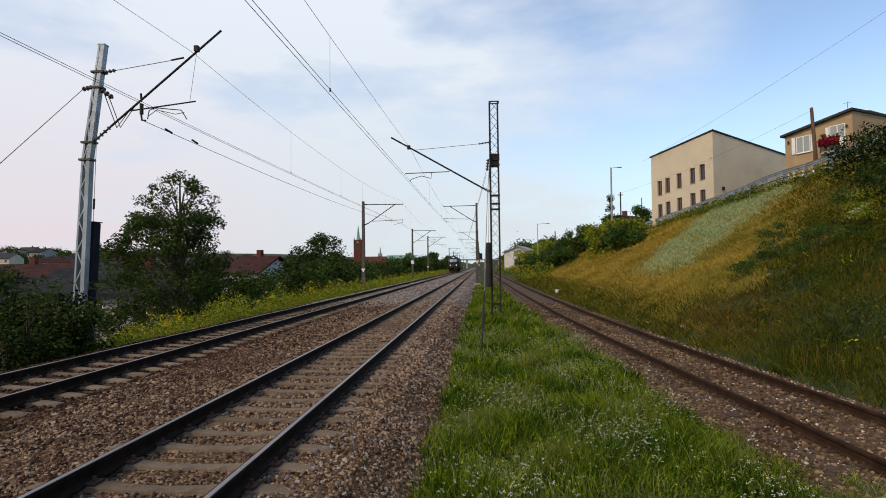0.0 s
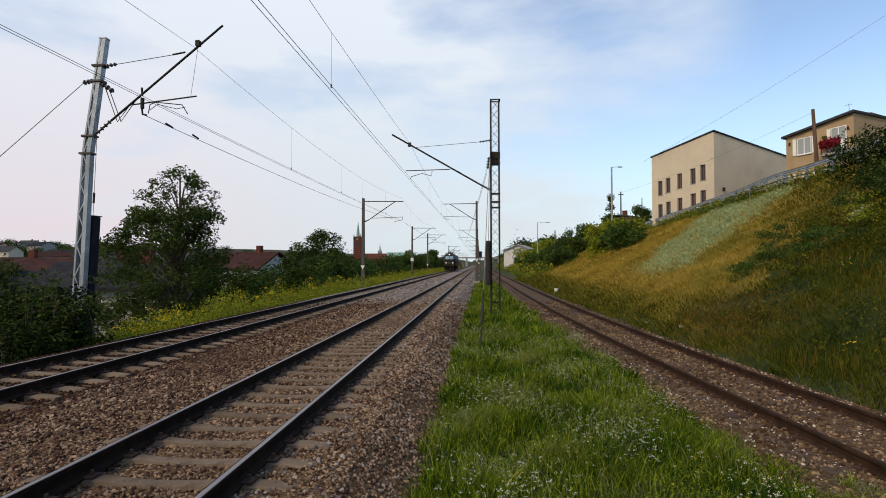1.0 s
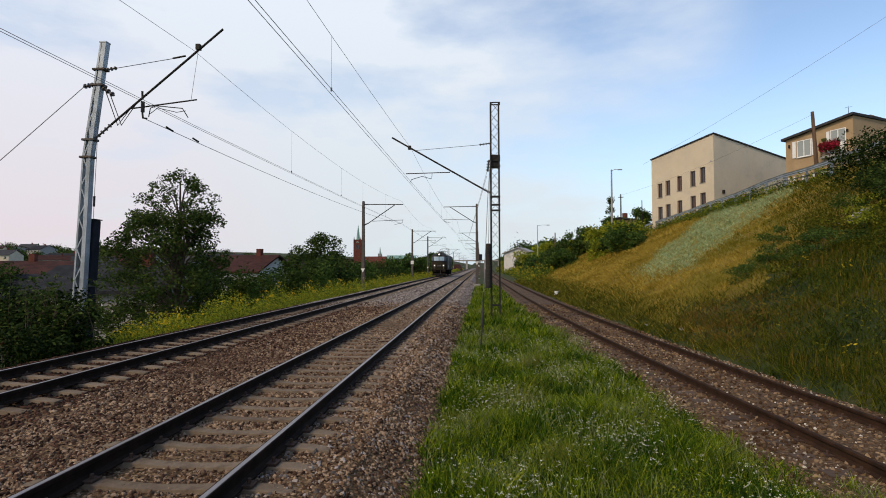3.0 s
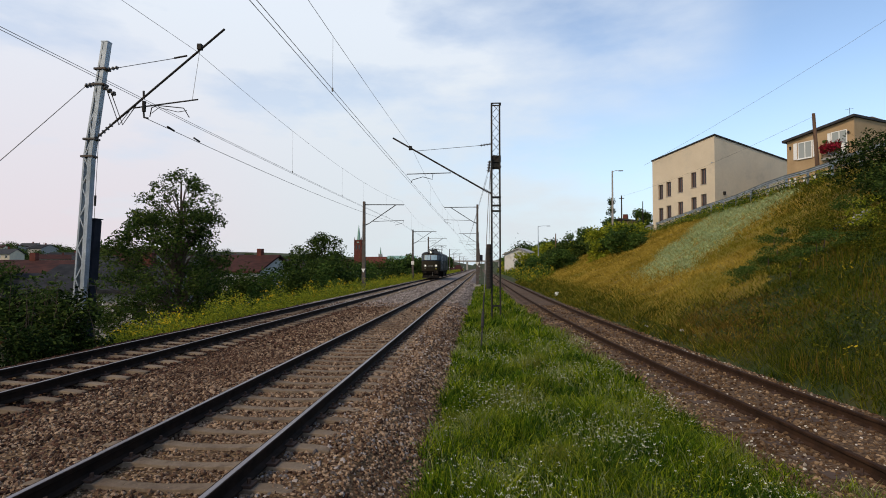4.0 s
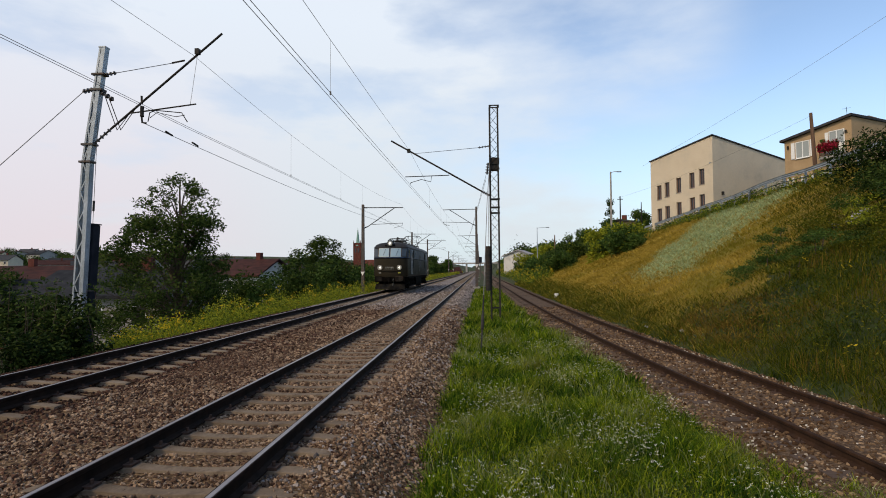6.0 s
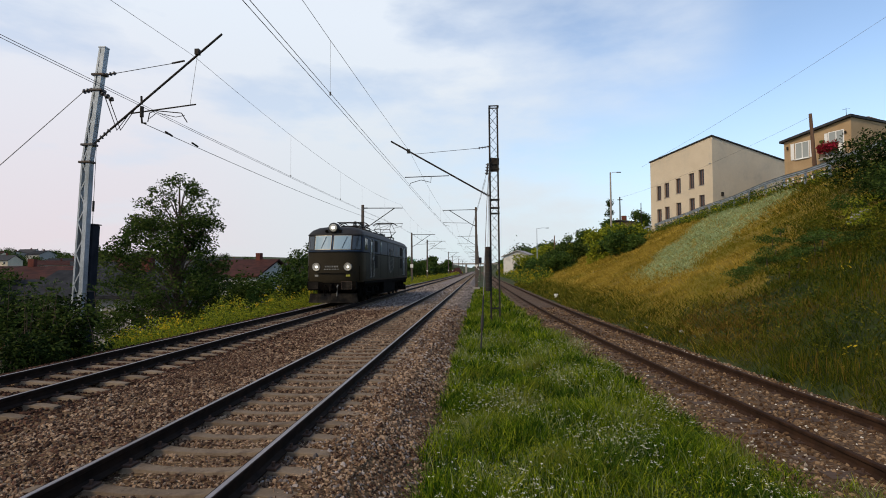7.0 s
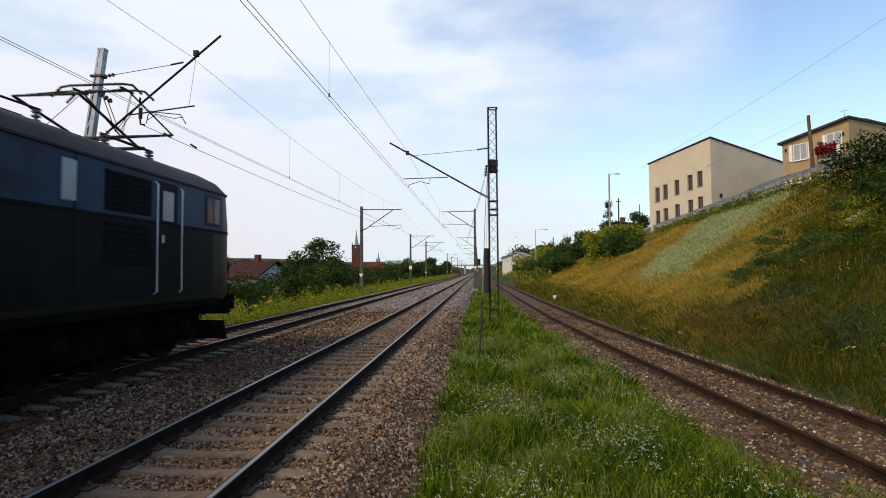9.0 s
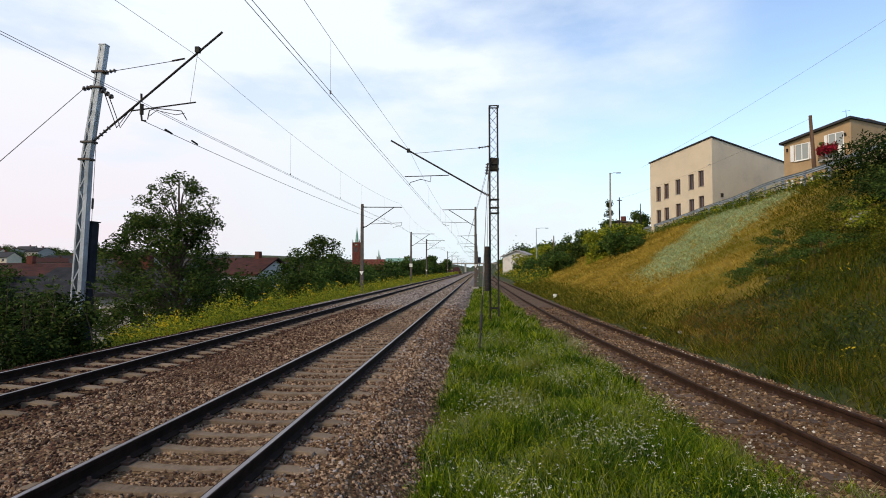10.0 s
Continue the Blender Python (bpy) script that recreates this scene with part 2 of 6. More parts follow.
M_plough_iron = material("worn_cast_iron", [(0.03, 0.028, 0.026), (0.055, 0.05, 0.046)], 4, 0.75, fine=30)
M_grey_steel = material("grey_painted_steel", [(0.070, 0.062, 0.058), (0.115, 0.102, 0.092)], 3, 0.7, fine=40, dirt=(0.10, 0.06, 0.04), dirt_scale=2)
M_concrete_pole = material("pole_concrete", [(0.27, 0.25, 0.23), (0.37, 0.35, 0.32)], 3, 0.9, bump=0.004)
M_wire = material("copper_wire", [(0.15, 0.14, 0.13), (0.24, 0.22, 0.20)], 3, 0.7, metal=0.2)
M_porcelain = material("brown_porcelain", [(0.050, 0.046, 0.044), (0.085, 0.078, 0.074)], 4, 0.35)
M_white = material("white_paint", [(0.70, 0.69, 0.66), (0.80, 0.79, 0.76)], 3, 0.6, dirt=(0.5, 0.48, 0.43), dirt_scale=2)

# ---------- mesh helpers ----------


class Mesh:
    """Collects vertices and faces of one part."""

    def __init__(self):
        self.v, self.f = [], []

    def add(self, verts, faces):
        n = len(self.v)
        self.v += [tuple(p) for p in verts]
        self.f += [tuple(n + i for i in f) for f in faces]
        return self

    def box(self, x0, x1, y0, y1, z0, z1):
        vs = [(x0, y0, z0), (x1, y0, z0), (x1, y1, z0), (x0, y1, z0), (x0, y0, z1), (x1, y0, z1), (x1, y1, z1), (x0, y1, z1)]
        return self.add(vs, [(0, 3, 2, 1), (4, 5, 6, 7), (0, 1, 5, 4), (1, 2, 6, 5), (2, 3, 7, 6), (3, 0, 4, 7)])

    def beam(self, p, q, w, h=None, up=(0, 0, 1)):
        p, q = Vector(p), Vector(q)
        d = (q - p).normalized()
        a = d.cross(Vector(up))
        if a.length < 1e-4:
            a = d.cross(Vector((0, 1, 0)))
        a.normalize()
        b = a.cross(d)
        h = h or w
        c = [a * sx * w / 2 + b * sz * h / 2 for sx, sz in ((-1, -1), (1, -1), (1, 1), (-1, 1))]
        return self.add([p + k for k in c] + [q + k for k in c], [(3, 2, 1, 0), (4, 5, 6, 7), (0, 1, 5, 4), (1, 2, 6, 5), (2, 3, 7, 6), (3, 0, 4, 7)])

    def tube(self, pts, r, n=6, r2=None):
        pts = [Vector(p) for p in pts]
        vs = []
        for i, p in enumerate(pts):
            d = (pts[min(i + 1, len(pts) - 1)] - pts[max(i - 1, 0)]).normalized()
            a = d.cross(Vector((0.013, 0.02, 1)))
            if a.length < 1e-3:
                a = d.cross(Vector((1, 0, 0)))
            a.normalize()
            b = a.cross(d)
            rr = r if r2 is None else r + (r2 - r) * i / (len(pts) - 1)
            vs += [p + (a * math.cos(2 * math.pi * k / n) + b * math.sin(2 * math.pi * k / n)) * rr for k in range(n)]
        fs = [(i * n + k, i * n + (k + 1) % n, (i + 1) * n + (k + 1) % n, (i + 1) * n + k) for i in range(len(pts) - 1) for k in range(n)]
        fs += [tuple(range(n))[::-1], tuple((len(pts) - 1) * n + k for k in range(n))]
        return self.add(vs, fs)

    def lathe(self, prof, centre=(0, 0, 0), axis="z", n=20):
        """prof: (radius, height) from end to end, closed at both."""
        vs = []
        cx, cy, cz = centre
        for r, h in prof:
            for k in range(n):
                u, v = r * math.cos(2 * math.pi * k / n), r * math.sin(2 * math.pi * k / n)
                vs.append({"z": (cx + u, cy + v, cz + h), "y": (cx + u, cy + h, cz + v), "x": (cx + h, cy + u, cz + v)}[axis])
        m = len(prof)
        fs = [(i * n + k, i * n + (k + 1) % n, (i + 1) * n + (k + 1) % n, (i + 1) * n + k) for i in range(m - 1) for k in range(n)]
        fs += [tuple(range(n))[::-1], tuple((m - 1) * n + k for k in range(n))]
        return self.add(vs, fs)

    def loft(self, rings, closed=True, caps=True):
        n = len(rings[0])
        vs = [p for r in rings for p in r]
        fs = [(i * n + k, i * n + (k + 1) % n, (i + 1) * n + (k + 1) % n, (i + 1) * n + k) for i in range(len(rings) - 1) for k in range(n if closed else n - 1)]
        if caps and closed:
            fs += [tuple(range(n))[::-1], tuple((len(rings) - 1) * n + k for k in range(n))]
        return self.add(vs, fs)


def part(name, m, mat, parent=None, label="", bevel=0.0, smooth=False, kind="", at=None):
    """Links one Mesh as one object under a thing or a part."""
    me = bpy.data.meshes.new(name)
    me.from_pydata(m.v, [], m.f)
    me.materials.append(mat)
    bm = bmesh.new()
    bm.from_mesh(me)
    bmesh.ops.recalc_face_normals(bm, faces=bm.faces)
    if bevel:
        bmesh.ops.bevel(bm, geom=[e for e in bm.edges if len(e.link_faces) == 2 and e.calc_face_angle(0) > 0.5], offset=bevel, segments=2, affect="EDGES", clamp_overlap=True)
    bm.to_mesh(me)
    bm.free()
    if smooth:
        for p in me.polygons:
            p.use_smooth = True
        me.set_sharp_from_angle(angle=radians(40))
    ob = new(name, me)
    ob.parent = parent
    if at is not None:
        ob.matrix_basis = at
    return tagged(ob, label=label, kind=kind)


def bulk(name, verts, faces, mats, idx=None, parent=None, smooth=False):
    """A large mesh from numpy arrays; faces all of one size."""
    me = bpy.data.meshes.new(name)
    verts, faces = np.asarray(verts, dtype=np.float32), np.asarray(faces, dtype=np.int32)
    k = faces.shape[1]
    me.vertices.add(len(verts))
    me.vertices.foreach_set("co", verts.ravel())
    me.loops.add(faces.size)
    me.loops.foreach_set("vertex_index", faces.ravel())
    me.polygons.add(len(faces))
    me.polygons.foreach_set("loop_start", np.arange(0, faces.size, k, dtype=np.int32))
    for m in mats:
        me.materials.append(m)
    if idx is not None:
        me.polygons.foreach_set("material_index", np.asarray(idx, dtype=np.int32))
    me.polygons.foreach_set("use_smooth", np.full(len(faces), smooth))
    me.update(calc_edges=True)
    me.validate()
    ob = new(name, me)
    ob.parent = parent
    return ob


def thing(name, label, category, m=None, group="", kind=""):
    ob = new(name)
    ob.empty_display_size = 0.3
    ob.matrix_basis = m or Matrix()
    return tagged(ob, label, category, group, kind)


# ---------- ground ----------
RNG = np.random.default_rng(7)
MAIN_X, FAR_X = -2.95, -7.66        # centre lines of the two main tracks
GAUGE = 1.507


def smooth01(a, b, v):
    u = np.clip((np.asarray(v, dtype=float) - a) / (b - a), 0, 1)
    return u * u * (3 - 2 * u)


def siding_x(y):
    """Centre line of the siding: it swings in towards the main line."""
    return np.interp(y, [-60, 0, 7, 9, 12, 18, 27, 45, 78, 150, 600], [6.2, 5.75, 5.48, 5.36, 5.16, 4.82, 4.47, 4.18, 3.95, 3.6, 2.6])


def crest_z(y):
    return np.interp(y, [-100, 29, 39, 52, 69, 137, 300, 600], [7.9, 7.8, 7.6, 7.05, 6.5, 6.6, 5.6, 3.0])


def ground_z(x, y):
    x, y = np.asarray(x, dtype=float), np.asarray(y, dtype=float)
    z = np.full(np.broadcast(x, y).shape, -0.62)
    z = np.where((x > -10.6) & (x < -0.75), -0.72, z)
    sx = siding_x(y)
    toe = sx + 1.75
    z = np.where(x > sx - 2.4, -0.80, z)
    up = np.clip((x - toe) / (22.0 - toe), 0, 1)
    z = np.where(x > toe, -0.78 + (crest_z(y) + 0.78) * (up * 0.86 + 0.14 * up * up), z)
    z = np.where(x > 22, crest_z(y) + 0.02 * np.minimum(x - 22, 60), z)
    dn = smooth01(-10.6, -18.0, x)
    z = np.where(x < -10.6, -0.62 - 4.8 * dn, z)
    # the town climbs gently far away
    d = np.hypot(x + 10, y)
    hill = smooth01(70, 420, -x) * 15 + smooth01(150, 700, y) * smooth01(14, 60, np.abs(x + 3)) * 9 + smooth01(620, 1100, d) * 10
    bumps = 0.05 * np.sin(x * 1.9 + y * 0.7) * np.sin(y * 1.3 - x * 0.4) * (np.where((x > -10.4) & (x < toe), 0.35, 1.6))
    return z + hill + bumps


def build_ground():
    xs = np.concatenate([[-3500, -2000, -1200, -800, -550, -400], np.arange(-300, -60, 24), np.arange(-60, -18, 3.0), np.arange(-18, 24, 0.4), np.arange(24, 60, 3.0), np.arange(60, 300, 24), [320, 450, 700, 1200, 2000, 3500]])
    ys = np.concatenate([[-2500, -1200, -500, -200], np.arange(-80, 4, 4.0), np.arange(4, 70, 0.6), np.arange(70, 200, 4.0), np.arange(200, 700, 25), [720, 850, 1000, 1200, 1600, 2400, 4000]])
    X, Y = np.meshgrid(xs, ys)
    V = np.stack([X, Y, ground_z(X, Y)], -1).reshape(-1, 3)
    n, w = len(ys), len(xs)
    i, j = np.meshgrid(np.arange(n - 1), np.arange(w - 1), indexing="ij")
    a = (i * w + j).ravel()
    F = np.stack([a, a + 1, a + w + 1, a + w], -1)
    c = V[F].mean(1)
    dry = (c[:, 0] > siding_x(c[:, 1]) + 2.6) & (c[:, 0] < 23) & (c[:, 1] < 90) & ~((c[:, 0] > 7.7) & (c[:, 1] < 21.5 + 0.15 * (c[:, 0] - 10) + 1.2 * np.sin(c[:, 0] * 1.7)) & (c[:, 0] < 18))
    ob = bulk("ground", V, F, [M_soil, M_bank], dry.astype(int), smooth=True)
    tagged(ob, "grassy soil of the railway land and the sloping bank", "ground", kind="structure")


build_ground()


def strip(name, prof, path_x, ys, mat, label):
    """A bed of stones: a cross-section drawn along a track."""
    m = Mesh()
    rings = [[(path_x(y) + px, y, pz + 0.012 * math.sin(y * 2.1 + px * 3)) for px, pz in prof] for y in ys]
    m.loft(rings)
    ob = part(name, m, mat, smooth=False)
    return tagged(ob, label, "ballast", kind="structure")


YS = [-40, -20, -8, 0] + [1.5 * k for k in range(1, 40)] + [65, 75, 90, 110, 140, 180, 250, 350, 480, 600]
MID = (MAIN_X + FAR_X) / 2
BED = [(-5.6, -0.8), (-4.4, -0.25), (-3.5, -0.235), (-2.4, -0.225), (-1.25, -0.23), (-0.9, -0.225), (-0.4, -0.215), (0.7, -0.215), (1.15, -0.205), (1.5, -0.218), (2.4, -0.226), (3.2, -0.218), (3.5, -0.202), (4.0, -0.215), (4.8, -0.68), (4.8, -1.0), (-5.6, -1.0)]
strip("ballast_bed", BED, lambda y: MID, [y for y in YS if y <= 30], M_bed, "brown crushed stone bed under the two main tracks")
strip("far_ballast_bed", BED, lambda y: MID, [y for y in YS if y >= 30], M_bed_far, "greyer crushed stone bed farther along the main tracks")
strip("siding_ballast_bed", [(-2.0, -0.86), (-1.7, -0.74), (-0.8, -0.70), (0.8, -0.70), (1.5, -0.72), (1.75, -0.86), (1.75, -1.1), (-2.0, -1.1)], lambda y: float(siding_x(y)), YS, M_siding_bed, "dusty crushed stone bed under the siding")

# ---------- tracks ----------
RAIL = [(-0.036, 0), (0.036, 0), (0.036, -0.036), (0.012, -0.05), (0.010, -0.13), (0.07, -0.155), (0.07, -0.172), (-0.07, -0.172), (-0.07, -0.155), (-0.010, -0.13), (-0.012, -0.05), (-0.036, -0.036)]


def railway_track(name, cx, top, ys, label, headmat, heavy):
    tr = thing(name, label, "railway track", kind="structure")
    for s in (-1, 1):
        m = Mesh()
        m.loft([[(cx(y) + s * GAUGE / 2 + px, y, top + pz) for px, pz in RAIL] for y in ys])
        r = part("rail", m, M_rail if heavy else M_railrust, tr, "rust-brown steel rail")
        h = Mesh()
        h.loft([[(cx(y) + s * GAUGE / 2 + px, y, top + pz) for px, pz in ((-0.025, 0.001), (-0.019, 0.004), (0.019, 0.004), (0.025, 0.001))] for y in ys])
        part("running_surface", h, headmat, r, "worn running surface of the rail" if heavy else "rusted running surface")
    return tr


def sleeper_mesh(wood):
    m = Mesh()
    if wood:
        m.box(-1.3, 1.3, -0.125, 0.125, -0.16, 0.0)
    else:
        # a concrete sleeper: high under the rails, waisted between
        rings = []
        for x, z, w in ((-1.3, -0.025, 0.08), (-1.05, 0.0, 0.09), (-0.6, 0.006, 0.085), (-0.35, -0.014, 0.074), (0.0, -0.024, 0.068), (0.35, -0.014, 0.074), (0.6, 0.006, 0.085), (1.05, 0.0, 0.09), (1.3, -0.025, 0.08)):
            rings.append([(x, -w - 0.05, -0.2), (x, w + 0.05, -0.2), (x, w, z - 0.004), (x, w - 0.012, z), (x, -w + 0.012, z), (x, -w, z - 0.004)])
        m.loft(rings)
    me = bpy.data.meshes.new("sleeper")
    me.from_pydata(m.v, [], m.f)
    me.materials.append(M_sleeper_wood if wood else M_sleeper)
    return me


def clip_mesh():
    m = Mesh()
    for s in (-1, 1):
        for k in (-1, 1):
            x = s * GAUGE / 2 + k * 0.10
            m.box(x - 0.05, x + 0.05, -0.07, 0.07, 0.0, 0.03)
            m.tube([(x, 0, 0.03), (x, 0, 0.075)], 0.018, 6)
    me = bpy.data.meshes.new("fastening")
    me.from_pydata(m.v, [], m.f)
    me.materials.append(M_clip)
    return me


CLIPS = clip_mesh()


def lay_sleepers(track, cx, top, y0, count, pitch, wood, clips=30, far_to=300):
    me = sleeper_mesh(wood)
    rnd = random.Random(int(abs(cx(0)) * 100))
    for k in range(count):
        y = y0 + k * pitch
        ob = new("sleeper", me)
        ob.parent = track
        yaw = math.atan2(cx(y + 1) - cx(y - 1), 2)
        ob.matrix_basis = pose(cx(y) + rnd.uniform(-0.012, 0.012), y, top - 0.170 + rnd.uniform(-0.008, 0.004), 0, 0, -math.degrees(yaw) + rnd.uniform(-0.5, 0.5))
        if k < clips:
            c = new("fastening", CLIPS)
            c.parent = ob
    far = Mesh()
    y = y0 + count * pitch
    while y < far_to:
        far.box(cx(y) - 1.3, cx(y) + 1.3, y - 0.12, y + 0.12, top - 0.36, top - 0.188)
        y += pitch
    part("far_sleepers", far, M_sleeper_wood if wood else M_sleeper, track, "row of sleepers farther along the track", kind="stuff")


RAIL_YS = [-40, -10, 0] + [2.0 * k for k in range(1, 40)] + [90, 110, 150, 200, 300, 450, 600]
track_main = railway_track("main_track", lambda y: MAIN_X, 0.0, RAIL_YS, "main line track with worn rails on concrete sleepers", M_railtop, True)
track_far = railway_track("second_track", lambda y: FAR_X, 0.0, RAIL_YS, "second main line track on pale concrete sleepers", M_railtop, True)
track_siding = railway_track("siding_track", lambda y: float(siding_x(y)), -0.53, RAIL_YS, "rusty disused siding track beside the grassy bank", M_railrust, False)
# ---------- overhead line ----------


def sag(p, q, drop, n=12):
    p, q = Vector(p), Vector(q)
    return [p.lerp(q, k / n) - Vector((0, 0, 4 * drop * (k / n) * (1 - k / n))) for k in range(n + 1)]


def insulator(p, q, parent, r=0.05, discs=5):
    """Ribbed porcelain rod between two points."""
    p, q = Vector(p), Vector(q)
    m = Mesh()
    m.tube([p, q], r * 0.45, 8)
    for k in range(discs):
        c = p.lerp(q, (k + 0.5) / discs)
        d = (q - p).normalized() * 0.014
        m.tube([c - d, c + d], r, 10)
    return part("insulator", m, M_porcelain, parent, "dark ribbed porcelain insulator", smooth=True)


def lattice(m, base, top, w0, w1, step, r=0.02, depth=0.7):
    """Laced faces between four corner legs that run from base to top."""
    base, top = Vector(base), Vector(top)
    n = max(2, int((top - base).length / step))

    def corner(k, i):
        t = k / n
        w = (w0 + (w1 - w0) * t) / 2
        sx, sy = ((-1, -1), (1, -1), (1, 1), (-1, 1))[i]
        return base.lerp(top, t) + Vector((sx * w, sy * w * depth, 0))
    for k in range(n):
        for i in range(4):
            a, b = (i, (i + 1) % 4) if k % 2 else ((i + 1) % 4, i)
            m.beam(corner(k, a), corner(k + 1, b), r, r * 0.5)
    return corner, n


# the galvanised mast beside the second track, leaning slightly over it
def galvanised_mast():
    t = thing("catenary_mast", "leaning galvanised steel catenary mast with a dark cabinet at its foot", "catenary mast", pose(-11.34, 14.6, -1.2), group="catenary masts")
    o = Vector((-11.34, 14.6, -1.2))
    base, knee, top = Vector((-11.53, 14.6, -1.2)) - o, Vector((-11.25, 14.6, 5.0)) - o, Vector((-10.81, 14.6, 8.28)) - o
    for s in (-1, 1):
        m = Mesh()
        for i, (a, b, wa, wb) in enumerate(((base, knee, 0.135, 0.085), (knee, top, 0.085, 0.05))):
            pa, pb = a + Vector((s * wa, 0, 0)), b + Vector((s * wb, 0, 0))
            hw = 0.058 if s > 0 else 0.025
            rings = []
            for p in (pa, pb):
                rings.append([(p.x - hw, p.y - 0.09, p.z), (p.x + hw, p.y - 0.09, p.z), (p.x + hw, p.y + 0.09, p.z), (p.x - hw, p.y + 0.09, p.z)])
            m.loft(rings)
        part("leg", m, M_galv, t, "galvanised channel leg")
    m = Mesh()
    for a, b, w in ((base, knee, 0.19), (knee, top, 0.11)):
        for sy in (-0.082, 0.082):
            n = int((b - a).length / 0.42)
            for k in range(n):
                p, q = a.lerp(b, k / n), a.lerp(b, (k + 1) / n)
                s = 1 if k % 2 else -1
                m.beam(p + Vector((s * w / 2, sy, 0)), q + Vector((-s * w / 2, sy, 0)), 0.032, 0.010, up=(0, 1, 0))
    part("lacing", m, M_galv, t, "zigzag lacing bars")
    cap = Mesh()
    cap.box(top.x - 0.10, top.x + 0.12, -0.10, 0.10, top.z - 0.01, top.z + 0.03)
    part("cap", cap, M_galv, t, bevel=0.006)
    for z, x in ((4.97, -11.25), (5.47, -11.19), (7.05, -10.97), (7.5, -10.91)):
        c = Mesh()
        c.box(x + 11.34 - 0.19, x + 11.34 + 0.19, -0.12, 0.12, z + 1.2 - 0.03, z + 1.2 + 0.03)
        part("collar", c, M_grey_steel, t, "bolted steel collar", bevel=0.008)
    # cantilever
    L3 = lambda x, z, y=0.0: Vector((x, 14.6 + y, z)) - o
    arm = Mesh().tube([L3(-10.55, 5.92), L3(-7.28, 8.58)], 0.032, 10)
    arm_ob = part("cantilever_arm", arm, M_dark_steel, t, "dark sloping tube arm", smooth=True)
    insulator(L3(-11.1, 5.46), L3(-10.55, 5.92), arm_ob, 0.06, 5)
    part("tie_rod", Mesh().tube([L3(-10.45, 7.54), L3(-8.7, 7.78)], 0.009, 6), M_dark_steel, t)
    insulator(L3(-10.75, 7.5), L3(-10.42, 7.55), t, 0.055, 3)
    part("tie_end", Mesh().tube([L3(-8.75, 7.78), L3(-8.38, 7.84)], 0.026, 8), M_dark_steel, t)
    part("messenger_clamp", Mesh().box(*[v for p in zip(L3(-8.06, 8.0, -0.06), L3(-7.94, 8.16, 0.06)) for v in p]), M_dark_steel, t)
    part("drop_bracket", Mesh().tube([L3(-9.65, 6.85), L3(-9.64, 6.62)], 0.03, 8).tube([L3(-9.63, 6.55), L3(-9.63, 6.25)], 0.055, 8).tube([L3(-9.64, 6.25), L3(-9.62, 6.08), L3(-9.5, 6.06)], 0.028, 8), M_dark_steel, t, "dark hanging bracket", smooth=True)
    part("registration_tube", Mesh().tube([L3(-9.95, 6.36), L3(-8.03, 6.57)], 0.022, 8), M_dark_steel, t, smooth=True)
    part("steady_arm", Mesh().tube([L3(-9.45, 6.1), L3(-9.40, 6.36), L3(-9.22, 6.42), L3(-8.45, 6.33), L3(-8.28, 6.06)], 0.014, 6).tube([L3(-9.4, 6.2), L3(-9.18, 6.36), L3(-8.62, 6.22), L3(-8.36, 6.26)], 0.01, 6), M_dark_steel, t)
    for a, b, c in ((-10.76, -10.37, -9.92), (-10.66, -10.26, -9.85)):
        part("jumper", Mesh().tube([L3(a, 6.9), L3(b, 5.88), L3(c, 6.46)], 0.013, 6), M_dark_steel, t)
    insulator(L3(-11.42, 7.03), L3(-11.1, 7.08), t, 0.07, 3)
    insulator(L3(-10.85, 7.0), L3(-10.5, 6.75), t, 0.075, 3)
    # cabinet and its pipe at the foot
    cab = Mesh().loft([[(x - 0.11, 0.12, z), (x + 0.11, 0.12, z), (x + 0.11, 0.44, z), (x - 0.11, 0.44, z)] for x, z in ((-0.10, 0.1), (0.10, 4.38))])
    cb = part("weight_guard", cab, M_navy, t, "tall dark steel guard over the tension weights", bevel=0.02)
    part("guard_band", Mesh().box(-0.11, 0.14, 0.105, 0.455, 2.45, 2.52), M_grey_steel, cb)
    part("guard_cap", Mesh().box(-0.03, 0.23, 0.10, 0.46, 4.38, 4.41), M_navy, cb)
    part("dropper", Mesh().tube([L3(-8.0, 8.0), L3(-8.2, 6.56)], 0.006, 5), M_wire, t)
    part("weight_rope", Mesh().tube([L3(-11.05, 3.2), L3(-10.93, 6.9)], 0.008, 5), M_wire, t)
    part("weight_rod", Mesh().tube([L3(-11.04, 3.55), L3(-11.03, 3.85)], 0.03, 6), M_dark_steel, t)
    f = Mesh().box(-0.45, 0.45, -0.4, 0.4, -0.6, 0.12)
    part("footing", f, M_concrete_pole, t, "concrete footing", bevel=0.03)


galvanised_mast()


